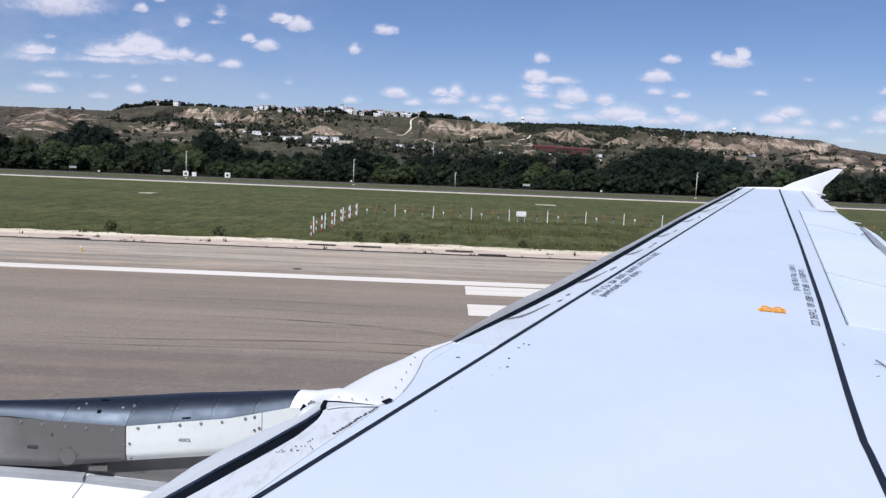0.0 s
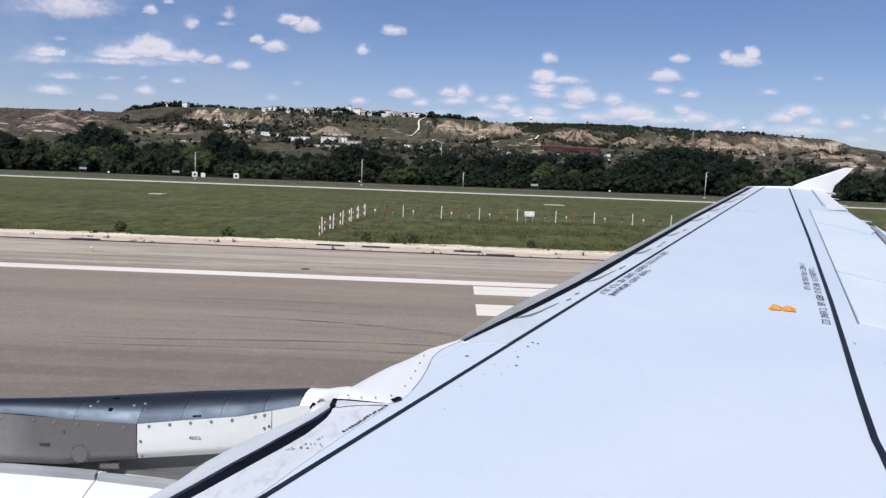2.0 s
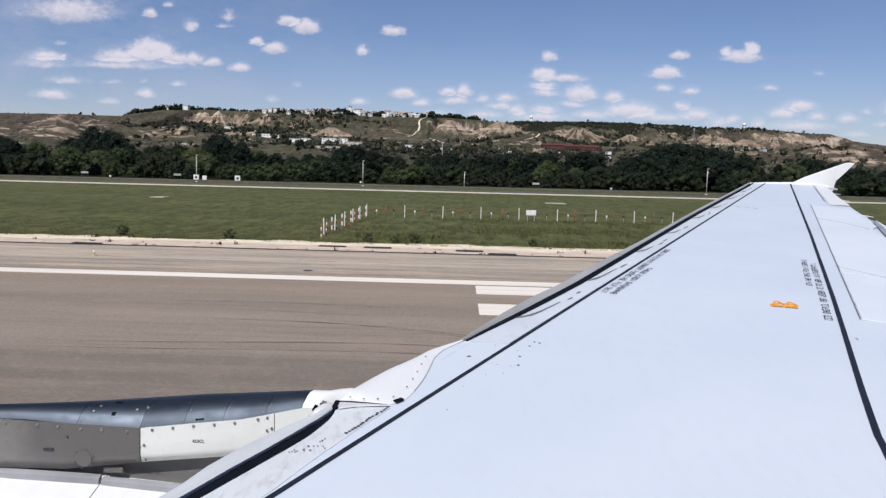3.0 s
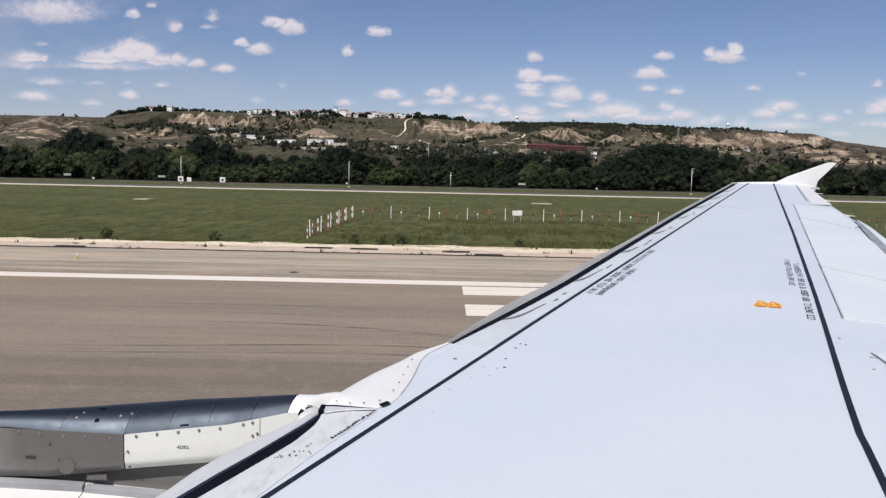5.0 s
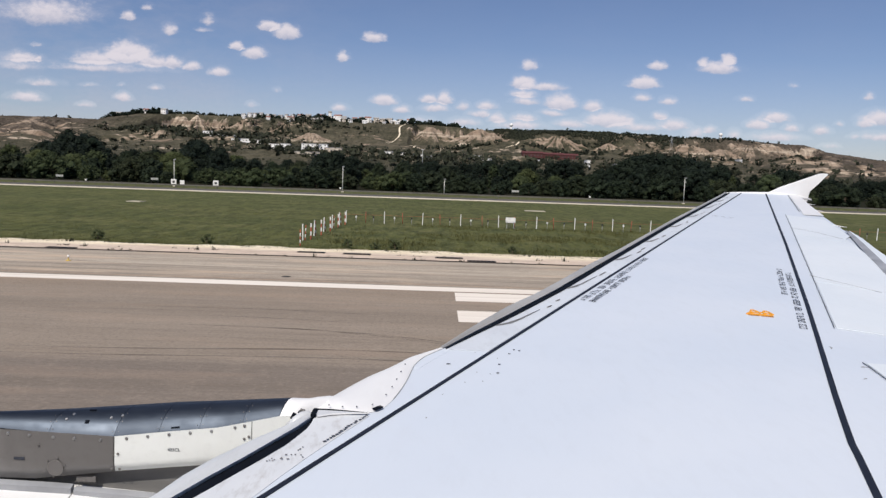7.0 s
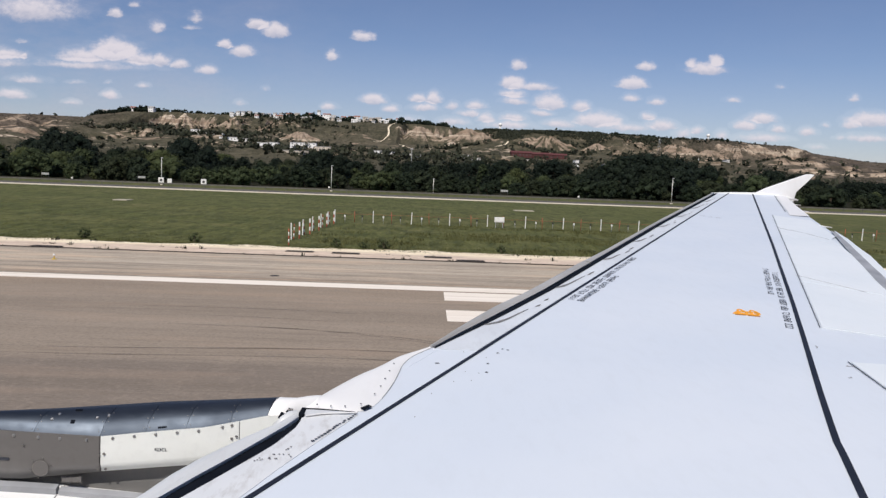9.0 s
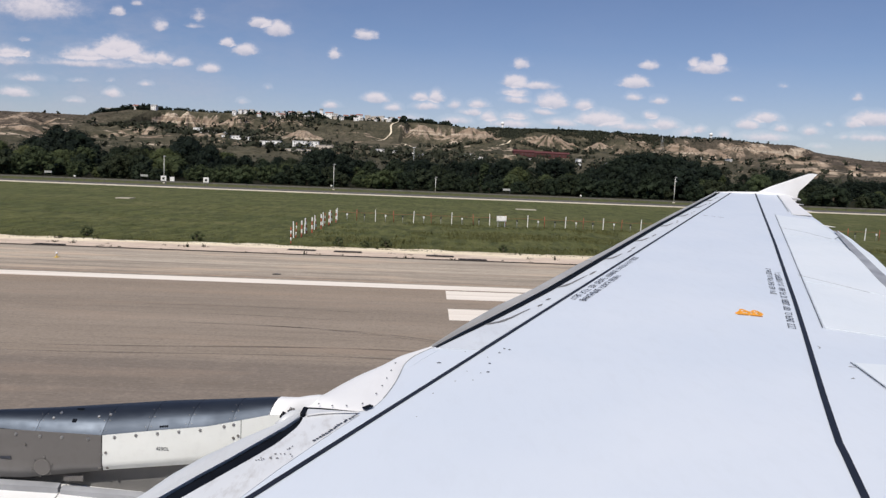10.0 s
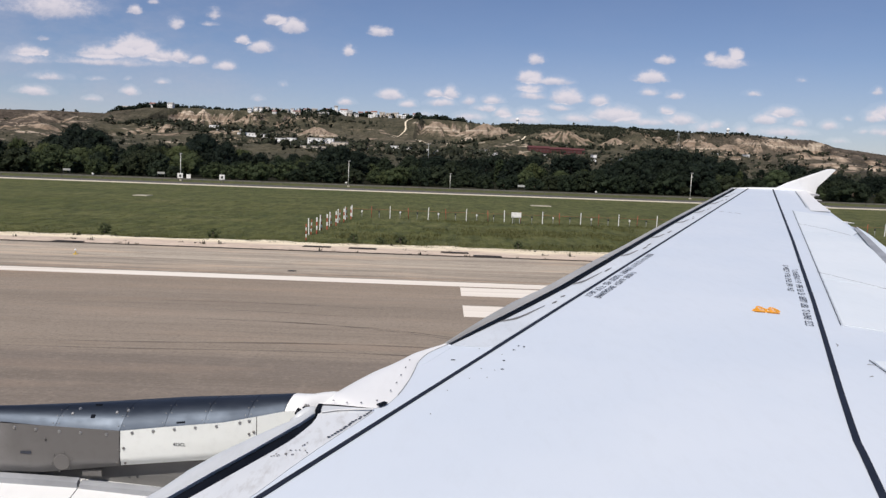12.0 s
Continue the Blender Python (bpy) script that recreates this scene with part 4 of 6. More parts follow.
# slats, drooped in front of the wing's nose
def slat_mesh(name, edge_out, edge_in, mat, drop=0.0):
    verts, faces = [], []
    prof = ((1.0, 0.004, 0), (0.75, 0.012, 0), (0.5, 0.015, 0), (0.25, 0.012, 0), (0.08, 0.004, 0), (0.0, -0.010, 0.0),
            (0.0, -0.035, -0.004), (0.0, -0.075, -0.01), (0.25, -0.10, 0), (0.7, -0.05, 0), (0.97, -0.006, 0))
    m = len(prof)
    for (ax, ay), (bx, by) in zip(edge_out, edge_in):
        d = (Vector((ax, ay)) - Vector((bx, by))).normalized()
        for f, dz, fw in prof:
            verts.append(on_wing(ax + (bx - ax) * f + d.x * fw, ay + (by - ay) * f + d.y * fw, dz - drop))
    n = len(edge_out)
    for i in range(n - 1):
        for k in range(m):
            k2 = (k + 1) % m
            faces.append((i * m + k, i * m + k2, (i + 1) * m + k2, (i + 1) * m + k))
    faces += [tuple(range(m)), tuple((n - 1) * m + k for k in reversed(range(m)))]
    bm = bmesh.new()
    vs = [bm.verts.new(v) for v in verts]
    for f in faces:
        bm.faces.new([vs[i] for i in f])
    return bm_mesh(name, bm, mat)


def in_out(y):
    return lerp(y, (0.6, -1.72), (2.21, -0.90), (2.34, -0.865), (2.54, -0.77), (2.70, -0.662), (2.78, -0.596), (2.853, -0.538), (2.95, -0.490))


def in_te(y):
    return lerp(y, (0.6, -1.64), (2.22, -0.83), (2.34, -0.772), (2.55, -0.658), (2.722, -0.575), (2.78, -0.546), (2.814, -0.525), (2.872, -0.500), (2.95, -0.475))


part("slat", slat_mesh("slat", span(in_out, 0.7, 2.93, 16), span(in_te, 0.7, 2.93, 16), SLAT_PAINT), airliner, "white extended leading-edge slat with a dark slot")
# the slot's shade is this near-black sheet just below the skin
part("slat_slot", sheet("slat_slot", span(in_te, 0.7, 2.93, 16, -0.02), span(nose_x, 0.7, 2.93, 16, -0.002), CAVITY, -0.012, 0.01), airliner, "near-black sheet behind the slat, standing for the slot's shade")


def out_edge(y):
    return lerp(y, (3.87, 0.03), (4.38, 0.25), (4.88, 0.50), (5.3, 0.755), (5.8, 1.018), (6.53, 1.398), (7.35, 1.858), (8.55, 2.487), (10.23, 3.367), (12.5, 4.595), (14.75, 5.807), (15.3, 6.12))


def out_te(y):
    return max(out_edge(y) + 0.012, nose_x(y) - lerp(y, (3.87, 0.012), (4.3, 0.03), (5.6, 0.04), (8.5, 0.045), (15.3, 0.05)))


for y0, y1 in ((3.88, 6.6), (6.62, 9.6), (9.62, 12.6), (12.62, 15.28)):
    part("slat", slat_mesh("slat", span(out_edge, y0, y1, 14), span(out_te, y0, y1, 14), SLAT_GREY), airliner, "grey extended leading-edge slat")
# outboard, too, a near-black sheet carries the slot's shade
part("slat_slot", sheet("slat_slot", span(out_te, 3.94, 15.28, 40, -0.015), span(nose_x, 3.94, 15.28, 40, -0.001), CAVITY, -0.012, 0.01), airliner, "near-black sheet behind the outer slats, standing for the slot's shade")

# black band on the skin that paints slot shade onto the nose
part("slot_lip", ribbon("slot_lip", span(nose_x, 3.86, 15.2, 60, 0.016), [0.006 + 0.027 * min(1.0, i / 5) for i in range(61)], CAVITY, 0.010, 0.003), wing, "black band on the nose, painted for the slot's shade")

# spoilers and aileron: separate panels aft of the hinge line
for y0, y1 in ((4.57, 6.06), (6.08, 8.98), (9.0, 11.25)):
    a = span(hinge_x, y0, y1, 8, 0.012)
    b = [(trail_x(yy) - 0.40 * (1 if yy < 9.5 else 0.7), yy - 0.55) for yy in np.linspace(y0, y1, 9)]
    part("spoiler", sheet("spoiler", a, b, PANEL_PAINT, 0.0065, 0.005), wing, "white spoiler panel")
part("hinge_gap", ribbon("hinge_gap", span(hinge_x, 4.57, 11.3, 10), 0.0042, INK, 0.0075), wing, "dark hinge gap")
part("spoiler", sheet("spoiler", [(2.384, 3.848), (2.346, 3.58), (2.306, 3.28), (2.23, 2.7)], [(3.2, 3.78), (3.28, 3.5), (3.36, 3.2), (3.5, 2.6)], PANEL_PAINT, 0.0065, 0.005), wing, "white spoiler panel")
part("hinge_gap", ribbon("hinge_gap", [(2.370, 3.860), (2.334, 3.585), (2.294, 3.28), (2.22, 2.7)], 0.0036, INK, 0.0075), wing)
part("aileron_gap", ribbon("aileron_gap", [(5.99, 11.87), (6.45, 12.95), (7.10, 14.5), (7.40, 15.2)], [0.010, 0.010, 0.009, 0.006], SEAL, 0.006), wing)
aileron_in = [(5.80, 11.36), (6.03, 11.87), (6.47, 12.95), (7.12, 14.5), (7.40, 15.15)]
part("aileron", sheet("aileron", aileron_in, [(trail_x(y) - 0.02, y - 0.02) for x, y in aileron_in], WHITE_PAINT, 0.0085, 0.005), wing, "white aileron panel")
for y in (10.3, 12.4, 13.6):
    part("static_wick", tube_mesh("static_wick", [((trail_x(y) - 0.05, y, wing_z(y) - 0.02), 0.012), ((trail_x(y) + 0.12, y - 0.06, wing_z(y) - 0.035), 0.005)], WHITE_PAINT, 6), wing)
strip_in = [(5.475, 9.58), (5.10, 8.74), (4.717, 7.88), (4.395, 7.126), (3.986, 6.19), (3.83, 5.80), (3.44, 4.90)]
strip_out = [(5.445, 9.39), (5.077, 8.50), (4.72, 7.66), (4.46, 7.05), (4.20, 6.43), (3.92, 5.80), (3.60, 5.05)]
flap_edge = [(5.54, 9.60), (5.29, 8.86), (4.985, 8.10), (4.80, 7.60), (4.49, 6.90), (4.12, 6.05), (3.85, 5.40)]
part("flap_shroud", sheet("flap_shroud", strip_in, strip_out, FLAP_GREY, 0.0085, 0.003), wing, "dark grey strip ahead of the flap")
part("flap", sheet("flap", strip_out, flap_edge, PANEL_PAINT, 0.005, 0.03), wing, "white flap behind a dark grey strip")
part("panel_seam", ribbon("panel_seam", [(4.80, 9.66), (4.93, 9.26), (4.97, 8.72)], 0.006, SEAM_GREY, 0.0085), wing)
part("panel_seam", ribbon("panel_seam", [(3.34, 6.33), (3.60, 5.70)], 0.0035, SEAM_GREY, 0.0085), wing)


def canoe(name, x, y, length, r):
    rings = [((x + length * f, y, wing_z(y) - 0.34 + 0.22 * f), r * max(0.05, math.sin(math.pi * (0.08 + 0.9 * f)) ** 0.8)) for f in np.linspace(0, 1, 12)]
    return tube_mesh(name, rings, PANEL_PAINT, 12)


for y in (10.9, 7.2, 4.4):
    part("flap_track_fairing", canoe("flap_track_fairing", trail_x(y) - 1.5, y, 1.68, 0.13), airliner, "white flap-track fairing under the trailing edge")


# wing-tip fence
def tip_fence():
    outline = [(7.05, 4.30), (7.30, 4.425), (7.72, 4.585), (8.06, 4.715), (8.14, 4.742), (8.22, 4.746), (8.305, 4.736), (8.12, 4.53), (7.95, 4.36), (7.925, 4.27), (7.90, 4.10),
               (7.93, 3.95), (8.02, 3.74), (7.92, 3.72), (7.55, 3.86), (7.2, 4.02), (6.95, 4.18)]
    bm = bmesh.new()
    rows = []
    for y, grow in ((15.335, -0.018), (15.35, 0.0), (15.385, 0.0), (15.40, -0.018)):
        cx, cz = 7.6, 4.28
        ring = []
        for x, z in outline:
            d = Vector((x - cx, z - cz))
            d = d * (1 + grow / max(d.length, 0.1))
            ring.append(bm.verts.new((cx + d.x, y, cz + d.y)))
        rows.append(ring)
    n = len(outline)
    for a, b in zip(rows, rows[1:]):
        for i in range(n):
            bm.faces.new((a[i], a[(i + 1) % n], b[(i + 1) % n], b[i]))
    bm.faces.new(rows[0]), bm.faces.new(list(reversed(rows[-1])))
    return bm_mesh("wingtip_fence", bm, WHITE_PAINT)


fence_tip = part("wingtip_fence", tip_fence(), airliner, "white swept wing-tip fence")
part("tip_root_fairing", tube_mesh("tip_root_fairing", [((6.1, 15.33, 4.255), 0.02), ((6.5, 15.35, 4.25), 0.05), ((7.2, 15.36, 4.25), 0.07), ((7.75, 15.36, 4.22), 0.05), ((8.0, 15.36, 4.18), 0.015)], WHITE_PAINT, 10), airliner)
part("static_wick", tube_mesh("static_wick", [((7.88, 15.34, 4.14), 0.012), ((8.02, 15.30, 4.13), 0.006)], POST_DARK, 6), fence_tip)
part("tip_lamp", tube_mesh("tip_lamp", [((7.62, 15.325, 4.20), 0.012), ((7.74, 15.325, 4.185), 0.012)], FLAP_GREY, 8), fence_tip)


# the saddle fairing where the pylon runs over the nose
def evenly(pts, n):
    """n + 1 points spaced evenly along a line, its corners eased."""
    pts = np.array(pts)
    d = np.concatenate([[0], np.cumsum(np.hypot(*np.diff(pts, axis=0).T))])
    t = np.linspace(0, d[-1], n + 1)
    out = np.stack([np.interp(t, d, pts[:, k]) for k in (0, 1)], 1)
    out[1:-1] = 0.25 * out[:-2] + 0.5 * out[1:-1] + 0.25 * out[2:]
    return [(float(p[0]), float(p[1])) for p in out]


SADDLE_FAR = evenly([(-0.512, 2.995), (-0.454, 3.116), (-0.384, 3.266), (-0.305, 3.416), (-0.205, 3.560), (-0.123, 3.711), (-0.071, 3.765), (0.050, 3.900)], 26)
SADDLE_NEAR = evenly([(-0.485, 2.972), (-0.376, 2.968), (-0.261, 2.950), (-0.208, 3.005), (-0.173, 3.106), (-0.136, 3.273), (-0.115, 3.409), (-0.097, 3.58), (-0.054, 3.715), (0.055, 3.880)], 26)


def saddle():
    verts, faces = [], []
    n = len(SADDLE_FAR)
    for i, ((ax, ay), (bx, by)) in enumerate(zip(SADDLE_FAR, SADDLE_NEAR)):
        lift = min(1.0, 0.35 + math.hypot(ax - bx, ay - by) * 4)
        for f, dz in ((-0.10, -0.16), (-0.055, -0.07), (-0.020, -0.022), (0.0, 0.000), (0.10, 0.010), (0.3, 0.015), (0.55, 0.013), (0.8, 0.008), (0.97, 0.004), (1.0, 0.002)):
            k, out = max(f, 0), min(f, 0)
            verts.append(on_wing(ax + (bx - ax) * k + 0.87 * out, ay + (by - ay) * k - 0.45 * out, (dz * lift if dz > 0 else dz) - 0.028 * max(0.0, 1 - i / 3)))
    m = 10
    for i in range(n - 1):
        for k in range(m - 1):
            p = i * m + k
            faces.append((p, p + 1, p + m + 1, p + m))
    return mesh_of("saddle_fairing", verts, faces, WHITE_PAINT, True)


saddle_ob = part("saddle_fairing", saddle(), airliner, "white saddle fairing over the leading edge")
part("saddle_seam", ribbon("saddle_seam", SADDLE_NEAR[9:], 0.0020, SEAM_GREY, 0.0042, 0.002), saddle_ob)
part("saddle_seam", ribbon("saddle_seam", [(-0.492, 2.964), (-0.43, 2.966), (-0.37, 2.959), (-0.315, 2.950), (-0.262, 2.944)], [0.014, 0.009, 0.007, 0.005, 0.003], CAVITY, 0.010), saddle_ob, "dark gap under the saddle's lip")
tongue = [(-0.105, 3.55), (-0.066, 3.69), (-0.012, 3.79), (0.045, 3.885)]
part("skin_tongue", sheet("skin_tongue", tongue, [(nose_x(y) + 0.04, y) for x, y in tongue], WING_PAINT, 0.0014, 0.012), wing)
rib_out = [(-0.487, 2.962), (-0.418, 2.957), (-0.336, 2.950), (-0.264, 2.944)]
rib_in = [(-0.472, 2.890), (-0.410, 2.918), (-0.336, 2.932), (-0.262, 2.940)]
part("end_rib", sheet("end_rib", rib_out, rib_in, SLAT_PAINT, 0.0085, 0.003), saddle_ob, "pale grey rib closing the slot's end")
part("rib_edge", ribbon("rib_edge", rib_in, 0.005, WHITE_PAINT, 0.011, 0.004), saddle_ob)


# ---- pylon and engine ----
PYL = ((-6.0, 0.03, 3.20), (-3.4, 0.03, 3.30), (-2.216, 0.050, 3.305), (-1.858, 0.071, 3.296), (-1.619, 0.104, 3.269), (-1.341, 0.139, 3.248),
       (-1.138, 0.133, 3.276), (-0.897, 0.121, 3.308), (-0.632, 0.080, 3.383), (-0.50, 0.078, 3.381), (-0.44, 0.070, 3.374), (-0.34, 0.050, 3.36), (-0.24, 0.03, 3.33))
PY = 2.95


def pyl_at(x):
    return lerp(x, *[(p[0], p[1]) for p in PYL]), lerp(x, *[(p[0], p[2]) for p in PYL])


def pylon_top(x0, x1, mat, name, n=8, lean=True):
    verts, faces = [], []
    angs = [-70, -50, -30, -10, 10, 30, 50, 70, 90]
    for i in range(n + 1):
        x = x0 + (x1 - x0) * i / n
        r, zc = pyl_at(x)
        slip = lerp(x, (-0.57, 0.0), (-0.40, 0.14))   # the tail leans outboard, under the saddle
        for a in angs:
            verts.append((x + (0.055 * (a + 70) / 140 if lean else 0), PY + slip + r + r * math.sin(radians(a)), zc + r * math.cos(radians(a))))
        verts.append((x, PY + slip + 2 * r, zc - 0.4))
    m = len(angs) + 1
    for i in range(n):
        for k in range(m - 1):
            p = i * m + k
            faces.append((p, p + m, p + m + 1, p + 1))
    return mesh_of(name, verts, faces, mat, True)


def pylon_side(x0, x1, low, mat, name, n=8, inset=0.0):
    """The flank under the rounded top, down to the height low(x)."""
    verts, faces = [], []
    for i in range(n + 1):
        x = x0 + (x1 - x0) * i / n
        r, zc = pyl_at(x)
        zt, zl = zc + r * 0.342, low(x)
        for f in (0, 0.12, 0.4, 0.75, 1.0):
            verts.append((x, PY + 0.06 * r * (1 - f) + inset + (0.05 * max(0, f - 0.75)), zt + (zl - zt) * f))
        verts.append((x, PY + 0.09 + inset, zl))
    m = 6
    for i in range(n):
        for k in range(m - 1):
            p = i * m + k
            faces.append((p, p + 1, p + m + 1, p + m))
    return mesh_of(name, verts, faces, mat, True)


pylon = part("pylon", pylon_side(-6.0, -0.47, lambda x: 2.85, PYLON_DARK, "pylon", 20, 0.06), airliner, "engine pylon of titanium, grey and white panels")
for x0, x1 in ((-6.0, -3.4), (-3.399, -1.62), (-1.6185, -1.345), (-1.3435, -1.155), (-1.1535, -0.985), (-0.9835, -0.80), (-0.7985, -0.642)):
    part("top_panel", pylon_top(x0, x1, TITANIUM, "top_panel", 8), pylon, "dark burnished titanium panel")
part("top_fairing", pylon_top(-0.640, -0.26, WHITE_PAINT, "top_fairing", 10), pylon, "white rear fairing")
part("flank_panel", pylon_side(-6.0, -1.345, lambda x: lerp(x, (-6, 2.98), (-1.864, 3.100), (-1.62, 3.098), (-1.326, 3.142)), PYLON_GREY, "flank_panel", 14), pylon, "grey satin flank panel")
part("flank_panel", pylon_side(-1.341, -0.76, lambda x: lerp(x, (-1.341, 3.141), (-0.944, 3.182), (-0.5, 3.225)), PYLON_WHITE, "flank_panel", 8), pylon, "white flank panel")
part("flank_panel", pylon_side(-0.757, -0.47, lambda x: lerp(x, (-1.341, 3.141), (-0.944, 3.182), (-0.3, 3.245)), PYLON_WHITE, "flank_panel", 5), pylon, "white flank panel")


def rivet_mesh(name, r, mat, h=0.004):
    bm = bmesh.new()
    bmesh.ops.create_cone(bm, cap_ends=True, segments=10, radius1=r, radius2=r * 0.7, depth=h)
    return bm_mesh(name, bm, mat)


RIVET_SIDE = rivet_mesh("fastener", 0.0075, STEEL)
RIVET_DARK = rivet_mesh("fastener", 0.006, FASTENER)
DOT = rivet_mesh("fastener", 0.0042, INK, 0.003)
DOT_FINE = rivet_mesh("fastener", 0.0030, FASTENER, 0.002)


def rivet(mesh, at, parent, normal=(0, -1, 0)):
    ob = new("fastener", mesh)
    ob.location = at
    ob.rotation_euler = Vector(normal).to_track_quat("Z", "Y").to_euler()
    ob.parent = parent
    return ob


for x in (-2.05, -1.93, -1.79, -1.70, -1.60, -1.51, -1.40, -1.29, -1.20, -1.11, -1.02, -0.93, -0.83, -0.79):
    r, zc = pyl_at(x)
    rivet(RIVET_SIDE, (x, PY + 0.045 * r - 0.001, zc + 0.342 * r - 0.014 - (0.006 if x < -1.35 else 0)), pylon)
for x, z in ((-1.345, 3.215), (-1.325, 3.222), (-1.352, 3.155), (-1.318, 3.156), (-1.66, 3.25), (-0.79, 3.305), (-0.77, 3.315)):
    rivet(RIVET_DARK, (x, PY - 0.001, z), pylon)
for x, a in ((-1.56, -38), (-1.54, -24), (-1.375, -36), (-1.33, -32)):
    r, zc = pyl_at(x)
    rivet(RIVET_SIDE, (x, PY + r + r * math.sin(radians(a)), zc + r * math.cos(radians(a))), pylon, (0, math.sin(radians(a)), math.cos(radians(a))))

# round service port on the grey flank
bm = bmesh.new()
bmesh.ops.create_cone(bm, cap_ends=True, segments=28, radius1=0.032, radius2=0.0318, depth=0.0015)
bmesh.ops.rotate(bm, verts=bm.verts, matrix=Matrix.Rotation(radians(90), 3, "X"))
port = part("service_port", bm_mesh("service_port", bm, PYLON_GREY), pylon, "round grey service cover")
port.location = (-1.59, PY - 0.0005, 3.152)
bm = bmesh.new()
bmesh.ops.create_circle(bm, segments=28, radius=0.0345)
inner = bmesh.ops.create_circle(bm, segments=28, radius=0.0318)
bmesh.ops.bridge_loops(bm, edges=bm.edges[:])
bmesh.ops.rotate(bm, verts=bm.verts, matrix=Matrix.Rotation(radians(90), 3, "X"))
ring = part("port_rim", bm_mesh("port_rim", bm, FASTENER), pylon)
ring.location = (-1.59, PY - 0.0015, 3.152)
for k in range(6):
    w = 2 * math.pi * k / 6 + 0.3
    rivet(rivet_mesh("fastener", 0.003, FASTENER), (-1.59 + 0.044 * math.cos(w), PY - 0.0005, 3.152 + 0.044 * math.sin(w)), pylon)


def small_text(body, at, size, mat, parent, face="side"):
    cu = bpy.data.curves.new("panel_number", "FONT")
    cu.body, cu.size, cu.extrude, cu.align_x, cu.align_y = body, size, 0.0005, "CENTER", "CENTER"
    tmp = bpy.data.objects.new("panel_number", cu)
    scene.collection.objects.link(tmp)
    me = bpy.data.meshes.new_from_object(tmp.evaluated_get(bpy.context.evaluated_depsgraph_get()))
    bpy.data.objects.remove(tmp)
    me.materials.clear(), me.materials.append(mat)
    ob = part("panel_number", me, parent, "black stencilled panel number")
    ob.location, ob.rotation_euler = at, (radians(90), 0, 0)
    return ob


small_text("423CL", (-1.088, PY + 0.0022, 3.246), 0.020, INK, pylon)
part("stencil_bar", box_mesh("stencil_bar", (0.044, 0.002, 0.011), INK), pylon).location = (-1.742, PY - 0.0015, 3.190)
seam_rivet = rivet_mesh("fastener", 0.0020, FASTENER, 0.002)
for x in (-1.62, -1.344, -1.154, -0.984, -0.799):
    for side in (-0.012, 0.012):
        for a in (-62, -44, -26):
            xs = x + side
            r, zc = pyl_at(xs)
            s_, c_ = math.sin(radians(a)), math.cos(radians(a))
            rivet(seam_rivet, (xs + 0.055 * (a + 70) / 140, PY + r + r * s_, zc + r * c_), pylon, (0, s_, c_))
for x, a, w in [(-1.100 + 0.0075 * i, -64, 0.0050) for i in range(5)] + [(-1.47, -14, 0.028), (-1.47, -45, 0.016)]:
    r, zc = pyl_at(x)
    ob = part("stencil_bar", box_mesh("stencil_bar", (w, 0.007 if a != -45 else 0.016, 0.003), CAVITY), pylon)
    ob.location = (x, PY + r + r * math.sin(radians(a)), zc + r * math.cos(radians(a)) + 0.001)
    ob.rotation_euler = (-radians(a), 0, 0)
# bracket and seal block at the rear of the pylon, beside the slat's end
part("bracket", box_mesh("bracket", (0.020, 0.075, 0.045), CAVITY, bevel=0.004), pylon, "dark bracket").location = (-0.490, 2.925, 3.425)
slot = part("bracket", box_mesh("bracket", (0.019, 0.012, 0.030), CAVITY, bevel=0.003), pylon)
slot.location, slot.rotation_euler = (-0.573, 2.905, 3.427), (0, radians(28), 0)
part("bracket", tube_mesh("bracket", [((-0.556, 2.935, 3.428), 0.010), ((-0.548, 2.938, 3.434), 0.010)], CAVITY, 10), pylon)
part("end_cap", tube_mesh("end_cap", [((-0.585, 2.862, 3.398), 0.010), ((-0.562, 2.885, 3.412), 0.021), ((-0.535, 2.908, 3.424), 0.024), ((-0.510, 2.926, 3.430), 0.016), ((-0.498, 2.934, 3.432), 0.006)], SLAT_PAINT, 10), pylon, "rounded grey end of the slat")
for rx, rz in ((-0.566, 3.412), (-0.553, 3.419), (-0.538, 3.440), (-0.548, 3.442)):
    part("roller", tube_mesh("roller", [((rx, 2.944, rz), 0.007), ((rx, 2.934, rz), 0.006)], FASTENER, 10), pylon)
part("bracket_arm", tube_mesh("bracket_arm", [((-0.60, 2.90, 3.385), 0.012), ((-0.55, 2.91, 3.41), 0.020), ((-0.48, 2.93, 3.425), 0.022)], SLAT_PAINT, 8), pylon)
# splice plate and the dull rail along the cowl
plate = part("splice_plate", box_mesh("splice_plate", (0.085, 0.006, 0.028), PYLON_GREY, bevel=0.002), pylon, "grey riveted splice plate")
plate.location = (-1.475, PY + 0.03, 3.094)
for i in range(5):
    for dz in (-0.011, 0.011):
        rivet(rivet_mesh("fastener", 0.0025, FASTENER), (-1.517 + 0.021 * i, PY + 0.026, 3.094 + dz), pylon)


def cowl_rail(stations):
    rail_bm = bmesh.new()
    loops = [[rail_bm.verts.new(v) for v in ((x, 2.968, z + 0.002), (x, 2.955, z - 0.001), (x, 2.940, z - 0.008), (x, 2.938, z - 0.04), (x, 2.968, z - 0.04))] for x, z in stations]
    for a, b in zip(loops, loops[1:]):
        for k in range(5):
            rail_bm.faces.new((a[k], a[(k + 1) % 5], b[(k + 1) % 5], b[k]))
    rail_bm.faces.new(loops[0]), rail_bm.faces.new(loops[-1])
    part("cowl_rail", bm_mesh("cowl_rail", rail_bm, FLAP_GREY), pylon, "dull grey cowl rail")


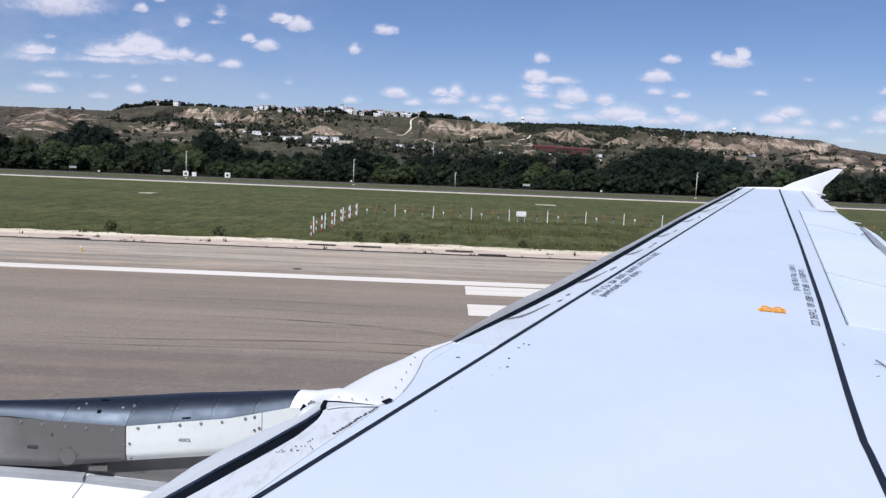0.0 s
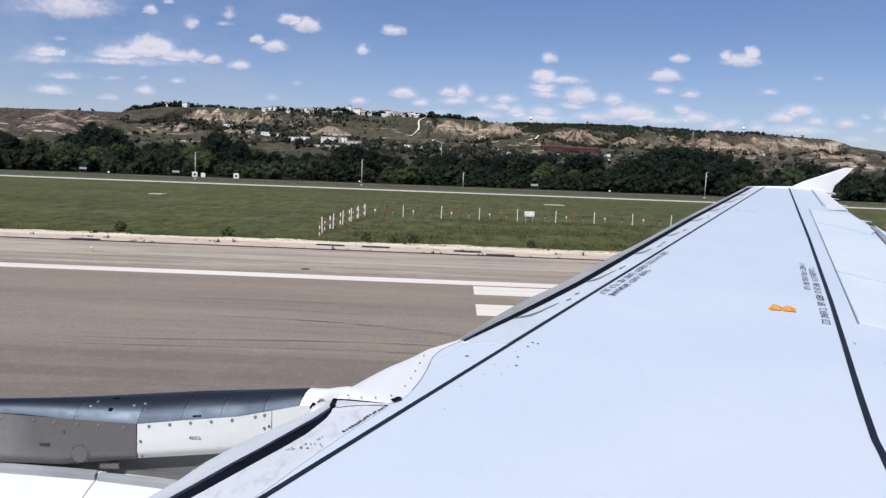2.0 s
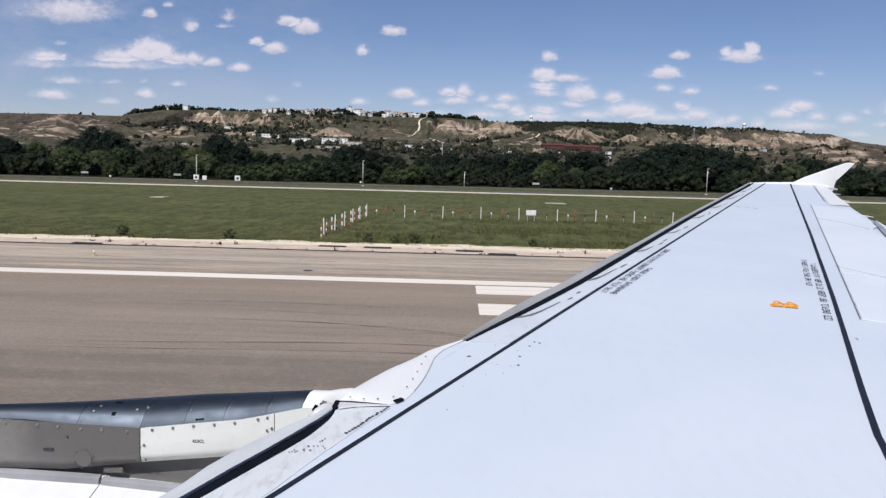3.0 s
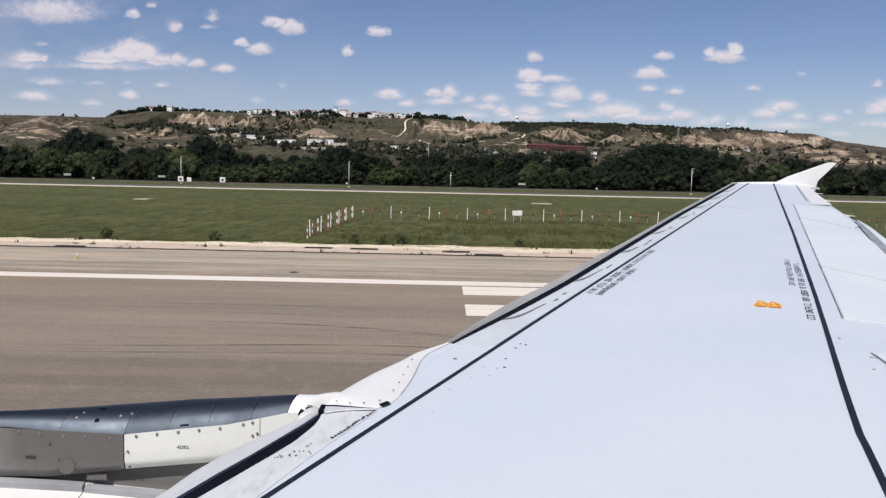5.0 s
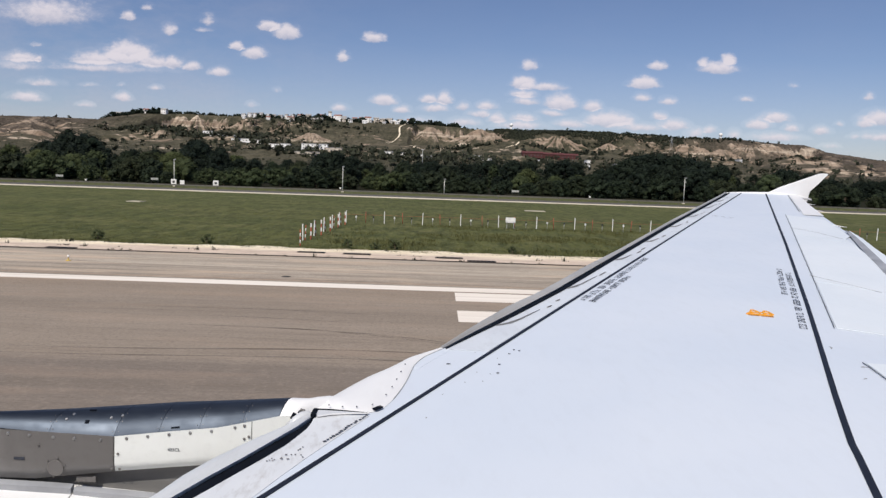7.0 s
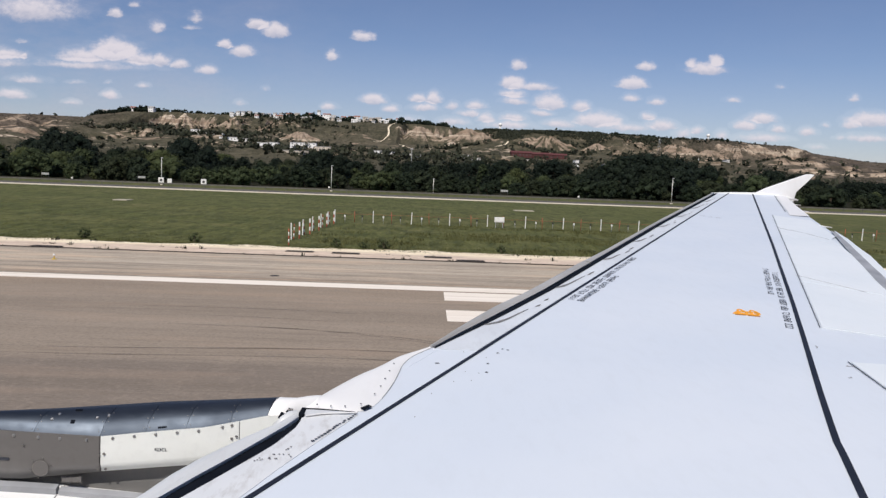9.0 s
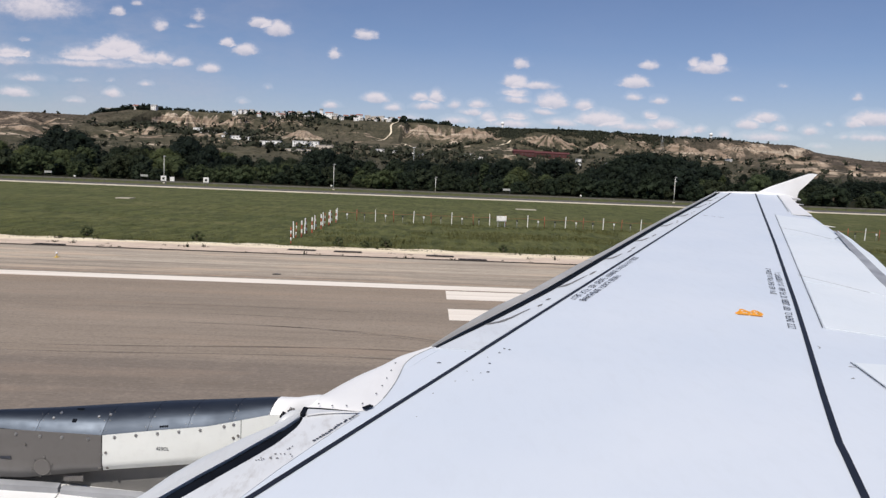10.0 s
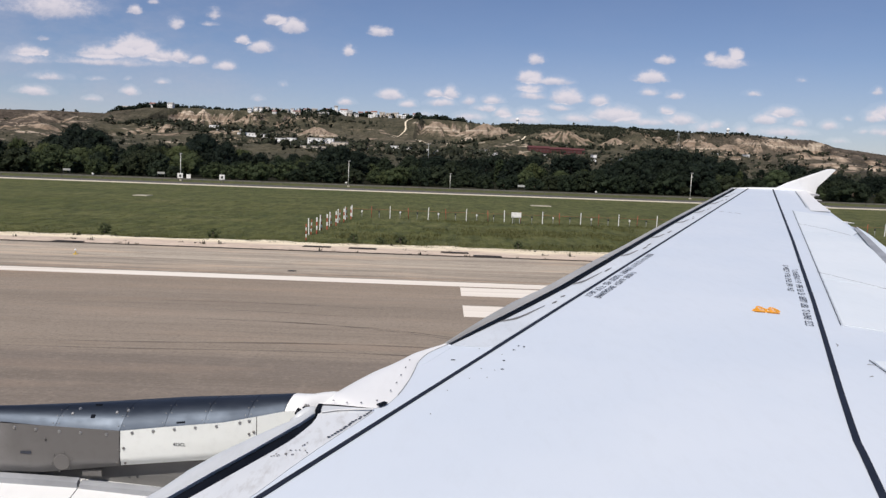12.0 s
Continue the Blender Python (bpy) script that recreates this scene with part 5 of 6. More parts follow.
cowl_rail(((-6.0, 3.07), (-3.0, 3.085), (-1.9, 3.088), (-1.60, 3.078), (-1.522, 3.074)))
cowl_rail(((-1.512, 3.066), (-1.40, 3.060), (-1.25, 3.050), (-1.12, 3.040)))


def nacelle():
    prof = ((-5.6, 0.80), (-5.5, 0.93), (-5.2, 1.0), (-4.5, 1.05), (-3.4, 1.05), (-2.4, 1.02), (-1.9, 0.985), (-1.52, 0.972))
    return tube_mesh("nacelle", [((x, 3.12, 2.088), r) for x, r in prof], WHITE_PAINT, 72, False)


cowl = part("nacelle", nacelle(), airliner, "white engine nacelle")
part("reverser_cowl", tube_mesh("reverser_cowl", [((x, 3.12, 2.088), r) for x, r in ((-1.5175, 0.970), (-1.2, 0.945), (-0.9, 0.90), (-0.55, 0.82))], WHITE_PAINT, 72, False), cowl, "white reverser cowl")
part("exhaust", tube_mesh("exhaust", [((x, 3.12, 2.065), r) for x, r in ((-0.7, 0.60), (-0.3, 0.52), (0.2, 0.42))], TITANIUM, 40, True), cowl, "dark metal exhaust nozzle")

# fasteners and scuffs on the wing
rng = random.Random(3)
for dx, dy in ((0.227, 3.825), (0.419, 3.824), (0.343, 3.742), (0.221, 3.512), (0.288, 3.495), (0.244, 3.388), (0.157, 3.366), (0.05, 3.20), (-0.02, 2.93)):
    rivet(DOT_FINE, on_wing(dx, dy, 0.002), wing, (0, 0, 1))
for dx, dy, ln in ((0.081, 3.622, 0.022), (0.447, 3.896, 0.010), (0.475, 3.881, 0.012), (0.345, 3.641, 0.012), (0.327, 3.508, 0.014), (0.412, 3.822, 0.008)):
    part("chip", ribbon("chip", [(dx - ln / 2, dy), (dx, dy + 0.004), (dx + ln / 2, dy + 0.002)], [0.004, 0.012, 0.004], INK, 0.0035, 0.002), wing, "dark chip in the paint")
for i in range(20):
    f = i / 19
    rivet(DOT_FINE, on_wing(-0.590 + 0.115 * f + 0.02 * rng.random(), 2.49 + 0.03 * f + 0.11 * rng.random() * f, 0.007), wing, (0, 0, 1))
for i in range(17):
    f = i / 16
    ln = rng.uniform(0.004, 0.008)
    a = (-0.402 + 0.134 * f + rng.uniform(-0.004, 0.003), 2.664 + 0.262 * f)
    part("sealant_patch", ribbon("sealant_patch", [(a[0] - ln, a[1] - 0.003), (a[0] + ln * 0.4, a[1] + 0.003)], 0.005 + 0.004 * rng.random(), INK, 0.008, 0.002), wing)
for fx, fy in ((-0.185, 3.14), (-0.165, 3.24), (-0.15, 3.34), (-0.135, 3.45), (-0.12, 3.56), (-0.235, 3.02), (-0.30, 2.99), (-0.36, 2.985), (-0.42, 3.0)):
    rivet(DOT, on_wing(fx - 0.02, fy, 0.016), saddle_ob, (0, 0, 1))
part("sealant_patch", ribbon("sealant_patch", [(-0.245, 2.975), (-0.215, 3.01)], 0.022, CAVITY, 0.014, 0.004), saddle_ob)

# stencilled notices: rows of short strokes too small to read, along both outlines
def notice(line_fn, y0, y1, off, height, seed, slant):
    r2 = random.Random(seed)
    verts, faces = [], []

    def stroke(xa, ya, xb, yb, w):
        d = Vector((xb - xa, yb - ya)).normalized() * w
        i = len(verts)
        verts.extend([on_wing(xa - d.y, ya + d.x, 0.003), on_wing(xb - d.y, yb + d.x, 0.003), on_wing(xb + d.y, yb - d.x, 0.003), on_wing(xa + d.y, ya - d.x, 0.003)])
        faces.append((i, i + 1, i + 2, i + 3))

    y, adv, word = y0, 0.040, 0
    while y < y1:
        word += 1
        if word > 3 and r2.random() < 0.28:
            y, word = y + adv, 0
            continue
        cw = adv * 0.62
        h, sl = height, height * slant

        def at(a, b):
            ya = y + cw * b - sl * a
            return line_fn(ya) + off + h * a, ya

        for b in (0.0, 1.0):
            if r2.random() < 0.85:
                stroke(*at(0, b), *at(1, b), 0.0034)
        for a in (0.0, 0.5, 1.0):
            if r2.random() < 0.5:
                stroke(*at(a, 0), *at(a, 1), 0.0034)
        y += adv
    return mesh_of("stencilled_notice", verts, faces, INK)


part("stencilled_notice", notice(spar_x, 5.14, 6.98, 0.042, 0.050, 5, 0.5), wing, "row of small dark stencilling", "stuff")
part("stencilled_notice", notice(spar_x, 5.10, 6.10, 0.122, 0.050, 6, 0.5), wing, "row of small dark stencilling", "stuff")
part("stencilled_notice", notice(rear_x, 4.55, 6.45, -0.095, 0.045, 8, 0.4), wing, "row of small dark stencilling", "stuff")
part("stencilled_notice", notice(rear_x, 5.55, 6.60, -0.170, 0.042, 9, 0.4), wing, "row of small dark stencilling", "stuff")

# orange hoop mark over the escape-line eye
part("orange_mark", ribbon("orange_mark", [(2.155, 4.878), (2.19, 4.876), (2.28, 4.856), (2.318, 4.842)], [0.020, 0.050, 0.050, 0.020], ORANGE, 0.004, 0.003), wing, "orange painted marking with two round humps")
for x0, y0 in ((2.232, 4.893), (2.312, 4.872)):
    hoop = [(x0 + 0.027 * math.cos(math.pi * (1 - i / 10)) + 0.012 * math.sin(math.pi * i / 10), y0 + 0.098 * math.sin(math.pi * i / 10)) for i in range(11)]
    part("mark_hoop", ribbon("mark_hoop", hoop, 0.014, ORANGE, 0.006, 0.005), wing)
part("mark_rim", ribbon("mark_rim", [(2.165, 4.885), (2.205, 4.930), (2.29, 4.925), (2.325, 4.900), (2.322, 4.845)], 0.014, ORANGE, 0.0055, 0.004), wing)
part("mark_edge", ribbon("mark_edge", [(2.158, 4.852), (2.226, 4.838)], 0.010, ORANGE_DARK, 0.005, 0.004), wing)
part("mark_edge", ribbon("mark_edge", [(2.240, 4.832), (2.316, 4.812)], 0.010, ORANGE_DARK, 0.005, 0.004), wing)

# fuselage behind the lens, and the main wheels that carry the wing
def fuselage():
    rings = []
    for x, r in ((-15, 0.4), (-14.2, 1.1), (-13, 1.6), (-11, 1.93), (-8, 1.975), (8, 1.975), (13, 1.7), (18, 1.0), (21, 0.3)):
        rings.append(((x, -2.25, 3.85 + max(0, x - 8) * 0.06), r))
    return tube_mesh("fuselage", rings, WHITE_PAINT, 48)


part("fuselage", fuselage(), airliner, "white round fuselage")
for wy in (0.55, 1.35):
    tyre = tube_mesh("tyre", [((2.2, wy - 0.2, 0.585), 0.40), ((2.2, wy - 0.19, 0.585), 0.53), ((2.2, wy - 0.1, 0.585), 0.585), ((2.2, wy + 0.1, 0.585), 0.585), ((2.2, wy + 0.19, 0.585), 0.53), ((2.2, wy + 0.2, 0.585), 0.40)], RUBBER, 32)
    wheel = part("wheel", tube_mesh("rim", [((2.2, wy - 0.205, 0.585), 0.30), ((2.2, wy + 0.205, 0.585), 0.30)], STEEL, 24), airliner, "metal main wheel")
    part("tyre", tyre, wheel, "black rubber tyre")
part("gear_leg", tube_mesh("gear_leg", [((2.2, 0.95, 0.585), 0.10), ((2.2, 0.95, 1.6), 0.12), ((2.2, 0.9, 3.0), 0.15)], STEEL, 16), airliner, "steel landing-gear leg")


# ---- trees ----
def tree_meshes(seed, height, width, leaf, leaves=1500, clumps=15, bottom=0.12):
    r2 = random.Random(seed)
    rings = [((0, 0, 0), width * 0.045), ((0.05, 0.02, height * 0.25), width * 0.034), ((0.1, -0.08, height * 0.6), width * 0.018), ((0.1, 0, height * 0.85), 0.02)]
    verts, faces = [], []

    def add_tube(rs, sides=6):
        base = len(verts)
        for c, r in rs:
            for k in range(sides):
                w = 2 * math.pi * k / sides
                verts.append((c[0] + r * math.cos(w), c[1] + r * math.sin(w), c[2]))
        for i in range(len(rs) - 1):
            for k in range(sides):
                k2 = (k + 1) % sides
                faces.append((base + i * sides + k, base + i * sides + k2, base + (i + 1) * sides + k2, base + (i + 1) * sides + k))

    add_tube(rings, 8)
    cl = []
    for i in range(clumps):
        f = (i + 0.5) / clumps
        z = height * (bottom + (0.93 - bottom) * f ** 0.9)
        prof = math.sin(math.pi * min(1, 0.16 + 0.80 * f)) ** 0.7
        w = 2.4 * i + r2.random()
        rad = width * 0.5 * prof * (0.35 + 0.6 * r2.random())
        c = Vector((rad * math.cos(w), rad * math.sin(w), z))
        cr = width * (0.11 + 0.09 * r2.random()) * (0.75 + 0.4 * prof)
        cl.append((c, cr))
        if i % 2 == 0:
            add_tube([((0.05, 0, z * 0.55), width * 0.014), ((c.x * 0.5, c.y * 0.5, z * 0.8), width * 0.010), (tuple(c), 0.02)], 5)
    trunk = mesh_of("trunk", verts, faces, BARK, True)
    lv, lf = [], []
    ico = bmesh.new()
    bmesh.ops.create_icosphere(ico, subdivisions=1, radius=1)
    iv, iface = [v.co.copy() for v in ico.verts], [tuple(v.index for v in f.verts) for f in ico.faces]
    ico.free()
    for c, cr in cl:
        b = len(lv)
        for v in iv:
            k = cr * (0.50 + 0.35 * r2.random())
            lv.append(c + Vector((v.x * k, v.y * k, v.z * k * 0.85)))
        lf += [tuple(b + i for i in f) for f in iface]
    for i in range(leaves):
        c, cr = cl[r2.randrange(len(cl))]
        d = Vector((r2.gauss(0, 1), r2.gauss(0, 1), r2.gauss(0.15, 1))).normalized()
        p = c + d * cr * (0.55 + 0.75 * r2.random() ** 1.5)
        n = (d + Vector((r2.gauss(0, 0.32), r2.gauss(0, 0.32), r2.gauss(0.25, 0.32)))).normalized()
        a = n.orthogonal().normalized()
        a = Matrix.Rotation(r2.random() * 6.28, 3, n) @ a
        e = n.cross(a)
        s = leaf * (0.55 + 0.9 * r2.random())
        b = len(lv)
        lv += [p - a * s * 0.5, p + e * s * 0.32 + n * s * 0.1, p + a * s * 0.6, p - e * s * 0.32 + n * s * 0.06]
        lf.append((b, b + 1, b + 2, b + 3))
    return trunk, lv, lf


def tree_kind(seed, height, width, leaf, mat, label, name="tree", leaves=1500, clumps=15, bottom=0.12):
    trunk, lv, lf = tree_meshes(seed, height, width, leaf, leaves, clumps, bottom)
    ob = tagged(empty(name), label, "tree" if name == "tree" else "bush", "trees of the belt")
    part("trunk", trunk, ob)
    part("crown", mesh_of("crown", lv, lf, mat), ob)
    return ob


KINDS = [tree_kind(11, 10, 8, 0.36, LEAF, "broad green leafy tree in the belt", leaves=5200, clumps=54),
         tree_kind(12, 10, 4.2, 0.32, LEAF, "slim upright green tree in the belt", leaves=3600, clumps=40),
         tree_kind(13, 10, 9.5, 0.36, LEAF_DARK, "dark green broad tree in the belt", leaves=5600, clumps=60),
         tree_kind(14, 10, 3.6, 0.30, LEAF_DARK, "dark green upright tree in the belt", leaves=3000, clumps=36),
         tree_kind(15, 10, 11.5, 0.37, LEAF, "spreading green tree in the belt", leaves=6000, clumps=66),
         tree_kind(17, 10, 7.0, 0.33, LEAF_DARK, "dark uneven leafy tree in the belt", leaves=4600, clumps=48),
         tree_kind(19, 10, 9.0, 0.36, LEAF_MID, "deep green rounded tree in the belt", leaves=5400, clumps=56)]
BUSH_DEEP = tree_kind(18, 5, 6.5, 0.32, LEAF_MID, "low dark green bush at the edge of the belt", "bush", 3200, 34, 0.02)
BUSH = tree_kind(16, 5, 6.5, 0.32, LEAF, "low green bush at the edge of the belt", "bush", 3200, 34, 0.02)
TOP_U = (-0.9, -0.604, -0.573, -0.546, -0.534, -0.511, -0.497, -0.488, -0.449, -0.403, -0.372, -0.333, -0.31, -0.271, -0.248, -0.224, -0.17, -0.146, -0.131, -0.108, -0.096, -0.068, -0.014, 0.049, 0.135, 0.174, 0.214, 0.343, 0.362, 0.402, 0.418, 0.489, 0.544, 0.621, 0.9)
TOP_V = (0.026, 0.0229, 0.0216, 0.0249, 0.0407, 0.0438, 0.0404, 0.0307, 0.0298, 0.0376, 0.0325, 0.0354, 0.0316, 0.0298, 0.0244, 0.0168, 0.014, 0.021, 0.03, 0.0301, 0.0204, 0.0167, 0.0217, 0.027, 0.0245, 0.0228, 0.0156, 0.0216, 0.0262, 0.0275, 0.0211, 0.0204, 0.0192, 0.0234, 0.022)
rng = random.Random(21)
used = set()


def plant(kind, x, y, h, native=10.0):
    s = h / native
    m = pose(x, y, -0.08, 0, 0, rng.random() * 360)
    if kind.name not in used:
        used.add(kind.name)
        kind.scale = (s, s, s)
        kind.matrix_basis = m @ Matrix.Diagonal((s, s, s, 1))
        return kind
    ob = copy_thing(kind, m)
    wide = s * (0.95 + 0.45 * rng.random())
    ob.matrix_basis = m @ Matrix.Diagonal((wide, wide * (0.9 + 0.2 * rng.random()), s, 1))
    return ob


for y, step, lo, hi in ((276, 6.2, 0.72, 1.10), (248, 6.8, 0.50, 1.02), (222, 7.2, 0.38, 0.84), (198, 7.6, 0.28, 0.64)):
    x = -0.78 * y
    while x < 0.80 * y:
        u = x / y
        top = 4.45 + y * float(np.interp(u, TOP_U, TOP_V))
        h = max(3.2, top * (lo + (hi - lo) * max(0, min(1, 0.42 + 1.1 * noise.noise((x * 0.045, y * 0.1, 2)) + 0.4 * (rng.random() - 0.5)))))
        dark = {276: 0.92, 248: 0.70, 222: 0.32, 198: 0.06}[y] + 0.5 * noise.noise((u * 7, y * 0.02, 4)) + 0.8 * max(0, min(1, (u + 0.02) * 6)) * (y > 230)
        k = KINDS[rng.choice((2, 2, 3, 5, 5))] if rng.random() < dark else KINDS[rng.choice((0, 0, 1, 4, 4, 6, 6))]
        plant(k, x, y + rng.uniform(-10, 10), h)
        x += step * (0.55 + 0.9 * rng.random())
for x, y, h in ((46, 190, 8.0), (49, 188, 10.2), (53, 190, 11.4), (57, 188, 11.8), (61, 189, 11.6), (65, 190, 10.8), (68, 191, 8.6), (51, 181, 8.0), (57, 180, 8.6), (63, 181, 8.0), (-128, 250, 14.2), (-122, 252, 14.0), (-34, 215, 9.5), (-31, 214, 10.2), (-27, 216, 9.0)):
    plant(KINDS[2], x, y, h)
x = -140
while x < 150:
    y = 176 + rng.uniform(-6, 10)
    plant(BUSH_DEEP if noise.noise((x * 0.05, 3, 1)) + 0.4 * (x > 0) > 0 else BUSH, x, y, 2.6 + 3.2 * rng.random() ** 1.4, 5.0)
    x += 3.6 * (0.6 + 0.8 * rng.random())
# floor sheet whose near-black colour stands for shade beneath the crowns
tagged(new("woodland_floor", slab("woodland_floor", -330, 330, 172, 300, -0.2, 0.03, SHADE_SOIL)), "dark floor under the trees, with their shade in its colour", "undergrowth", kind="structure")


# ---- scrub and trees on the hills (too many to count) ----
def scatter_scrub(name, places, leaf, mat, per=16):
    r2 = random.Random(5)
    lv, lf = [], []
    for x, y, z, w, h in places:
        for i in range(per):
            d = Vector((r2.gauss(0, 1), r2.gauss(0, 1), r2.gauss(0, 1))).normalized() * (0.6 + 0.4 * r2.random())
            p = Vector((x + d.x * w * 0.5, y + d.y * w * 0.5, z + h * 0.5 + d.z * h * 0.5))
            n = (d + Vector((r2.gauss(0, 0.5), r2.gauss(0, 0.5) - 0.3, r2.gauss(0.2, 0.5)))).normalized()
            a = Matrix.Rotation(r2.random() * 6.28, 3, n) @ n.orthogonal().normalized()
            e = n.cross(a)
            s = leaf * (0.6 + 0.8 * r2.random()) * (w / 5)
            b = len(lv)
            lv += [p - a * s, p + e * s * 0.8, p + a * s, p - e * s * 0.8]
            lf.append((b, b + 1, b + 2, b + 3))
    return mesh_of(name, lv, lf, mat)


rng = random.Random(33)
spots = []
for i in range(13000):
    y = rng.uniform(480, 1290)
    x = rng.uniform(-0.75, 0.75) * y
    c = noise.noise((x * 0.011, y * 0.013, 3)) + 0.5 * noise.noise((x * 0.04, y * 0.04, 8))
    low = max(0, 1 - (y - 480) / 260)
    if c + 0.75 * low < 0.40 + 0.45 * rng.random():
        continue
    w = 1.6 + 6.5 * rng.random() ** 3 + 3.5 * low * rng.random()
    spots.append((x, y, hill_z(x, y) - 0.3, w, w * (0.55 + 0.4 * rng.random())))
for cu, cy, su2, sy2, n in ((-0.40, 1075, 34, 18, 110), (-0.345, 1050, 34, 14, 70), (-0.31, 1020, 60, 20, 100), (-0.26, 1100, 40, 25, 80), (-0.27, 940, 60, 40, 80), (-0.20, 800, 60, 50, 90), (-0.05, 790, 80, 45, 170),
                            (0.035, 1010, 18, 16, 60), (0.10, 760, 120, 60, 150), (0.165, 1000, 40, 22, 90), (0.22, 800, 120, 60, 120), (-0.21, 1170, 60, 30, 120), (0.37, 930, 120, 50, 90), (0.47, 960, 40, 20, 50)):
    for i in range(n):
        x, y = cu * cy + rng.gauss(0, su2), cy + rng.gauss(0, sy2)
        w = 4 + 5 * rng.random()
        spots.append((x, y, hill_z(x, y) - 0.4, w, w * (0.7 + 0.5 * rng.random())))
for i in range(6500):
    x = rng.uniform(0.075, 0.36) * 1235
    y = crest_y(x) - 120 + 118 * rng.random() ** 0.7
    if any(c[5] > 0.5 and math.hypot(x - c[0] * c[1], y - c[1]) < 24 + c[4] for c in CONES):
        continue
    if noise.noise((x * 0.02, y * 0.03, 5)) + 0.25 < 0.5 * rng.random():
        continue
    w = 2.2 + 3.2 * rng.random()
    spots.append((x, y, hill_z(x, y) - 0.4, w, w * 0.7))
for i in range(9000):
    y = rng.uniform(560, 1250)
    x = rng.uniform(-0.70, 0.70) * y
    if noise.noise((x * 0.02, y * 0.02, 13)) + 0.35 < rng.random():
        continue
    w = 1.0 + 1.6 * rng.random() ** 2
    spots.append((x, y, hill_z(x, y) - 0.2, w, w * 0.8))
tagged(new("hill_scrub", scatter_scrub("hill_scrub", spots, 1.35, LEAF_SCRUB, 11)), "dark green scrub scattered over the hillside", "scrub", kind="stuff")
# how dense and how tall the trees stand along the crest, by bearing
CREST_U = (-0.62, -0.462, -0.455, -0.43, -0.40, -0.375, -0.36, -0.30, -0.27, -0.21, -0.20, -0.155, -0.14, -0.06, -0.045, 0.018, 0.03, 0.08, 0.10, 0.33, 0.40, 0.42, 0.49, 0.51, 0.62)
CREST_DENSE = (0.03, 0.03, 0.7, 0.95, 0.95, 0.9, 0.45, 0.35, 0.5, 0.75, 0.9, 0.9, 0.65, 0.5, 0.95, 0.95, 0.25, 0.15, 0.75, 0.8, 0.6, 0.3, 0.12, 0.08, 0.06)
CREST_TALL = (2.5, 2.5, 6.5, 9.0, 9.5, 9.0, 6.0, 5.0, 7.0, 8.0, 9.0, 9.0, 7.0, 6.0, 8.5, 8.0, 4.0, 3.5, 3.8, 4.2, 4.0, 3.0, 2.4, 2.2, 2.2)
crest = []
for i in range(5200):
    u = rng.uniform(-0.62, 0.62)
    dense = float(np.interp(u, CREST_U, CREST_DENSE))
    if rng.random() > dense * (0.75 + 0.9 * noise.noise((u * 40, 2.0, 0))):
        continue
    x = u * HILL_Y
    bald = float(np.interp(u, BLUFF_U, BLUFF)) > 0.55
    y = crest_y(x) + (rng.uniform(-2, 30) if bald else rng.uniform(-34, 26))
    w = max(2.0, float(np.interp(u, CREST_U, CREST_TALL)) * (0.45 + 0.75 * rng.random() ** 1.4) * (0.9 + 0.5 * noise.noise((u * 60, 4.0, 1))))
    crest.append((x, y, hill_z(x, y) - 0.5, w, w * (0.75 + 0.45 * rng.random())))
tagged(new("crest_trees", scatter_scrub("crest_trees", crest, 1.3, LEAF_DARK, 18)), "dark line of trees along the hill crest", "trees", kind="stuff")


# ---- buildings on the hill ----
def house(x, y, w, d, h, wall, roof, label, floors=2, pitched=True, turn=0.0):
    z = hill_z(x, y - d * 0.2) - 0.6
    ob = tagged(empty("house", (x, y, z), turn), label, "house", "houses on the hill")
    part("wall", box_mesh("wall", (w, d, h), wall, (0, 0, h / 2), 0.05), ob)
    if pitched:
        o, rh = 0.5, min(w, d) * 0.22
        v = [(-w / 2 - o, -d / 2 - o, h), (w / 2 + o, -d / 2 - o, h), (w / 2 + o, d / 2 + o, h), (-w / 2 - o, d / 2 + o, h), (-w / 2 - o, 0, h + rh), (w / 2 + o, 0, h + rh)]
        part("roof", mesh_of("roof", v, [(0, 1, 5, 4), (2, 3, 4, 5), (0, 4, 3), (1, 2, 5), (0, 3, 2, 1)], roof), ob)
    else:
        part("roof", box_mesh("roof", (w + 0.6, d + 0.6, 0.5), roof, (0, 0, h + 0.25), 0.05), ob)
    pane = box_mesh("window", (1.2, 0.2, 1.3), GLASS_DARK, bevel=0.03)
    n = max(2, int(w / 4.2))
    for f in range(floors):
        for i in range(n):
            part("window", pane, ob).location = (-w / 2 + w * (i + 0.5) / n, -d / 2 - 0.02, (f + 0.55) * h / floors)
    return ob


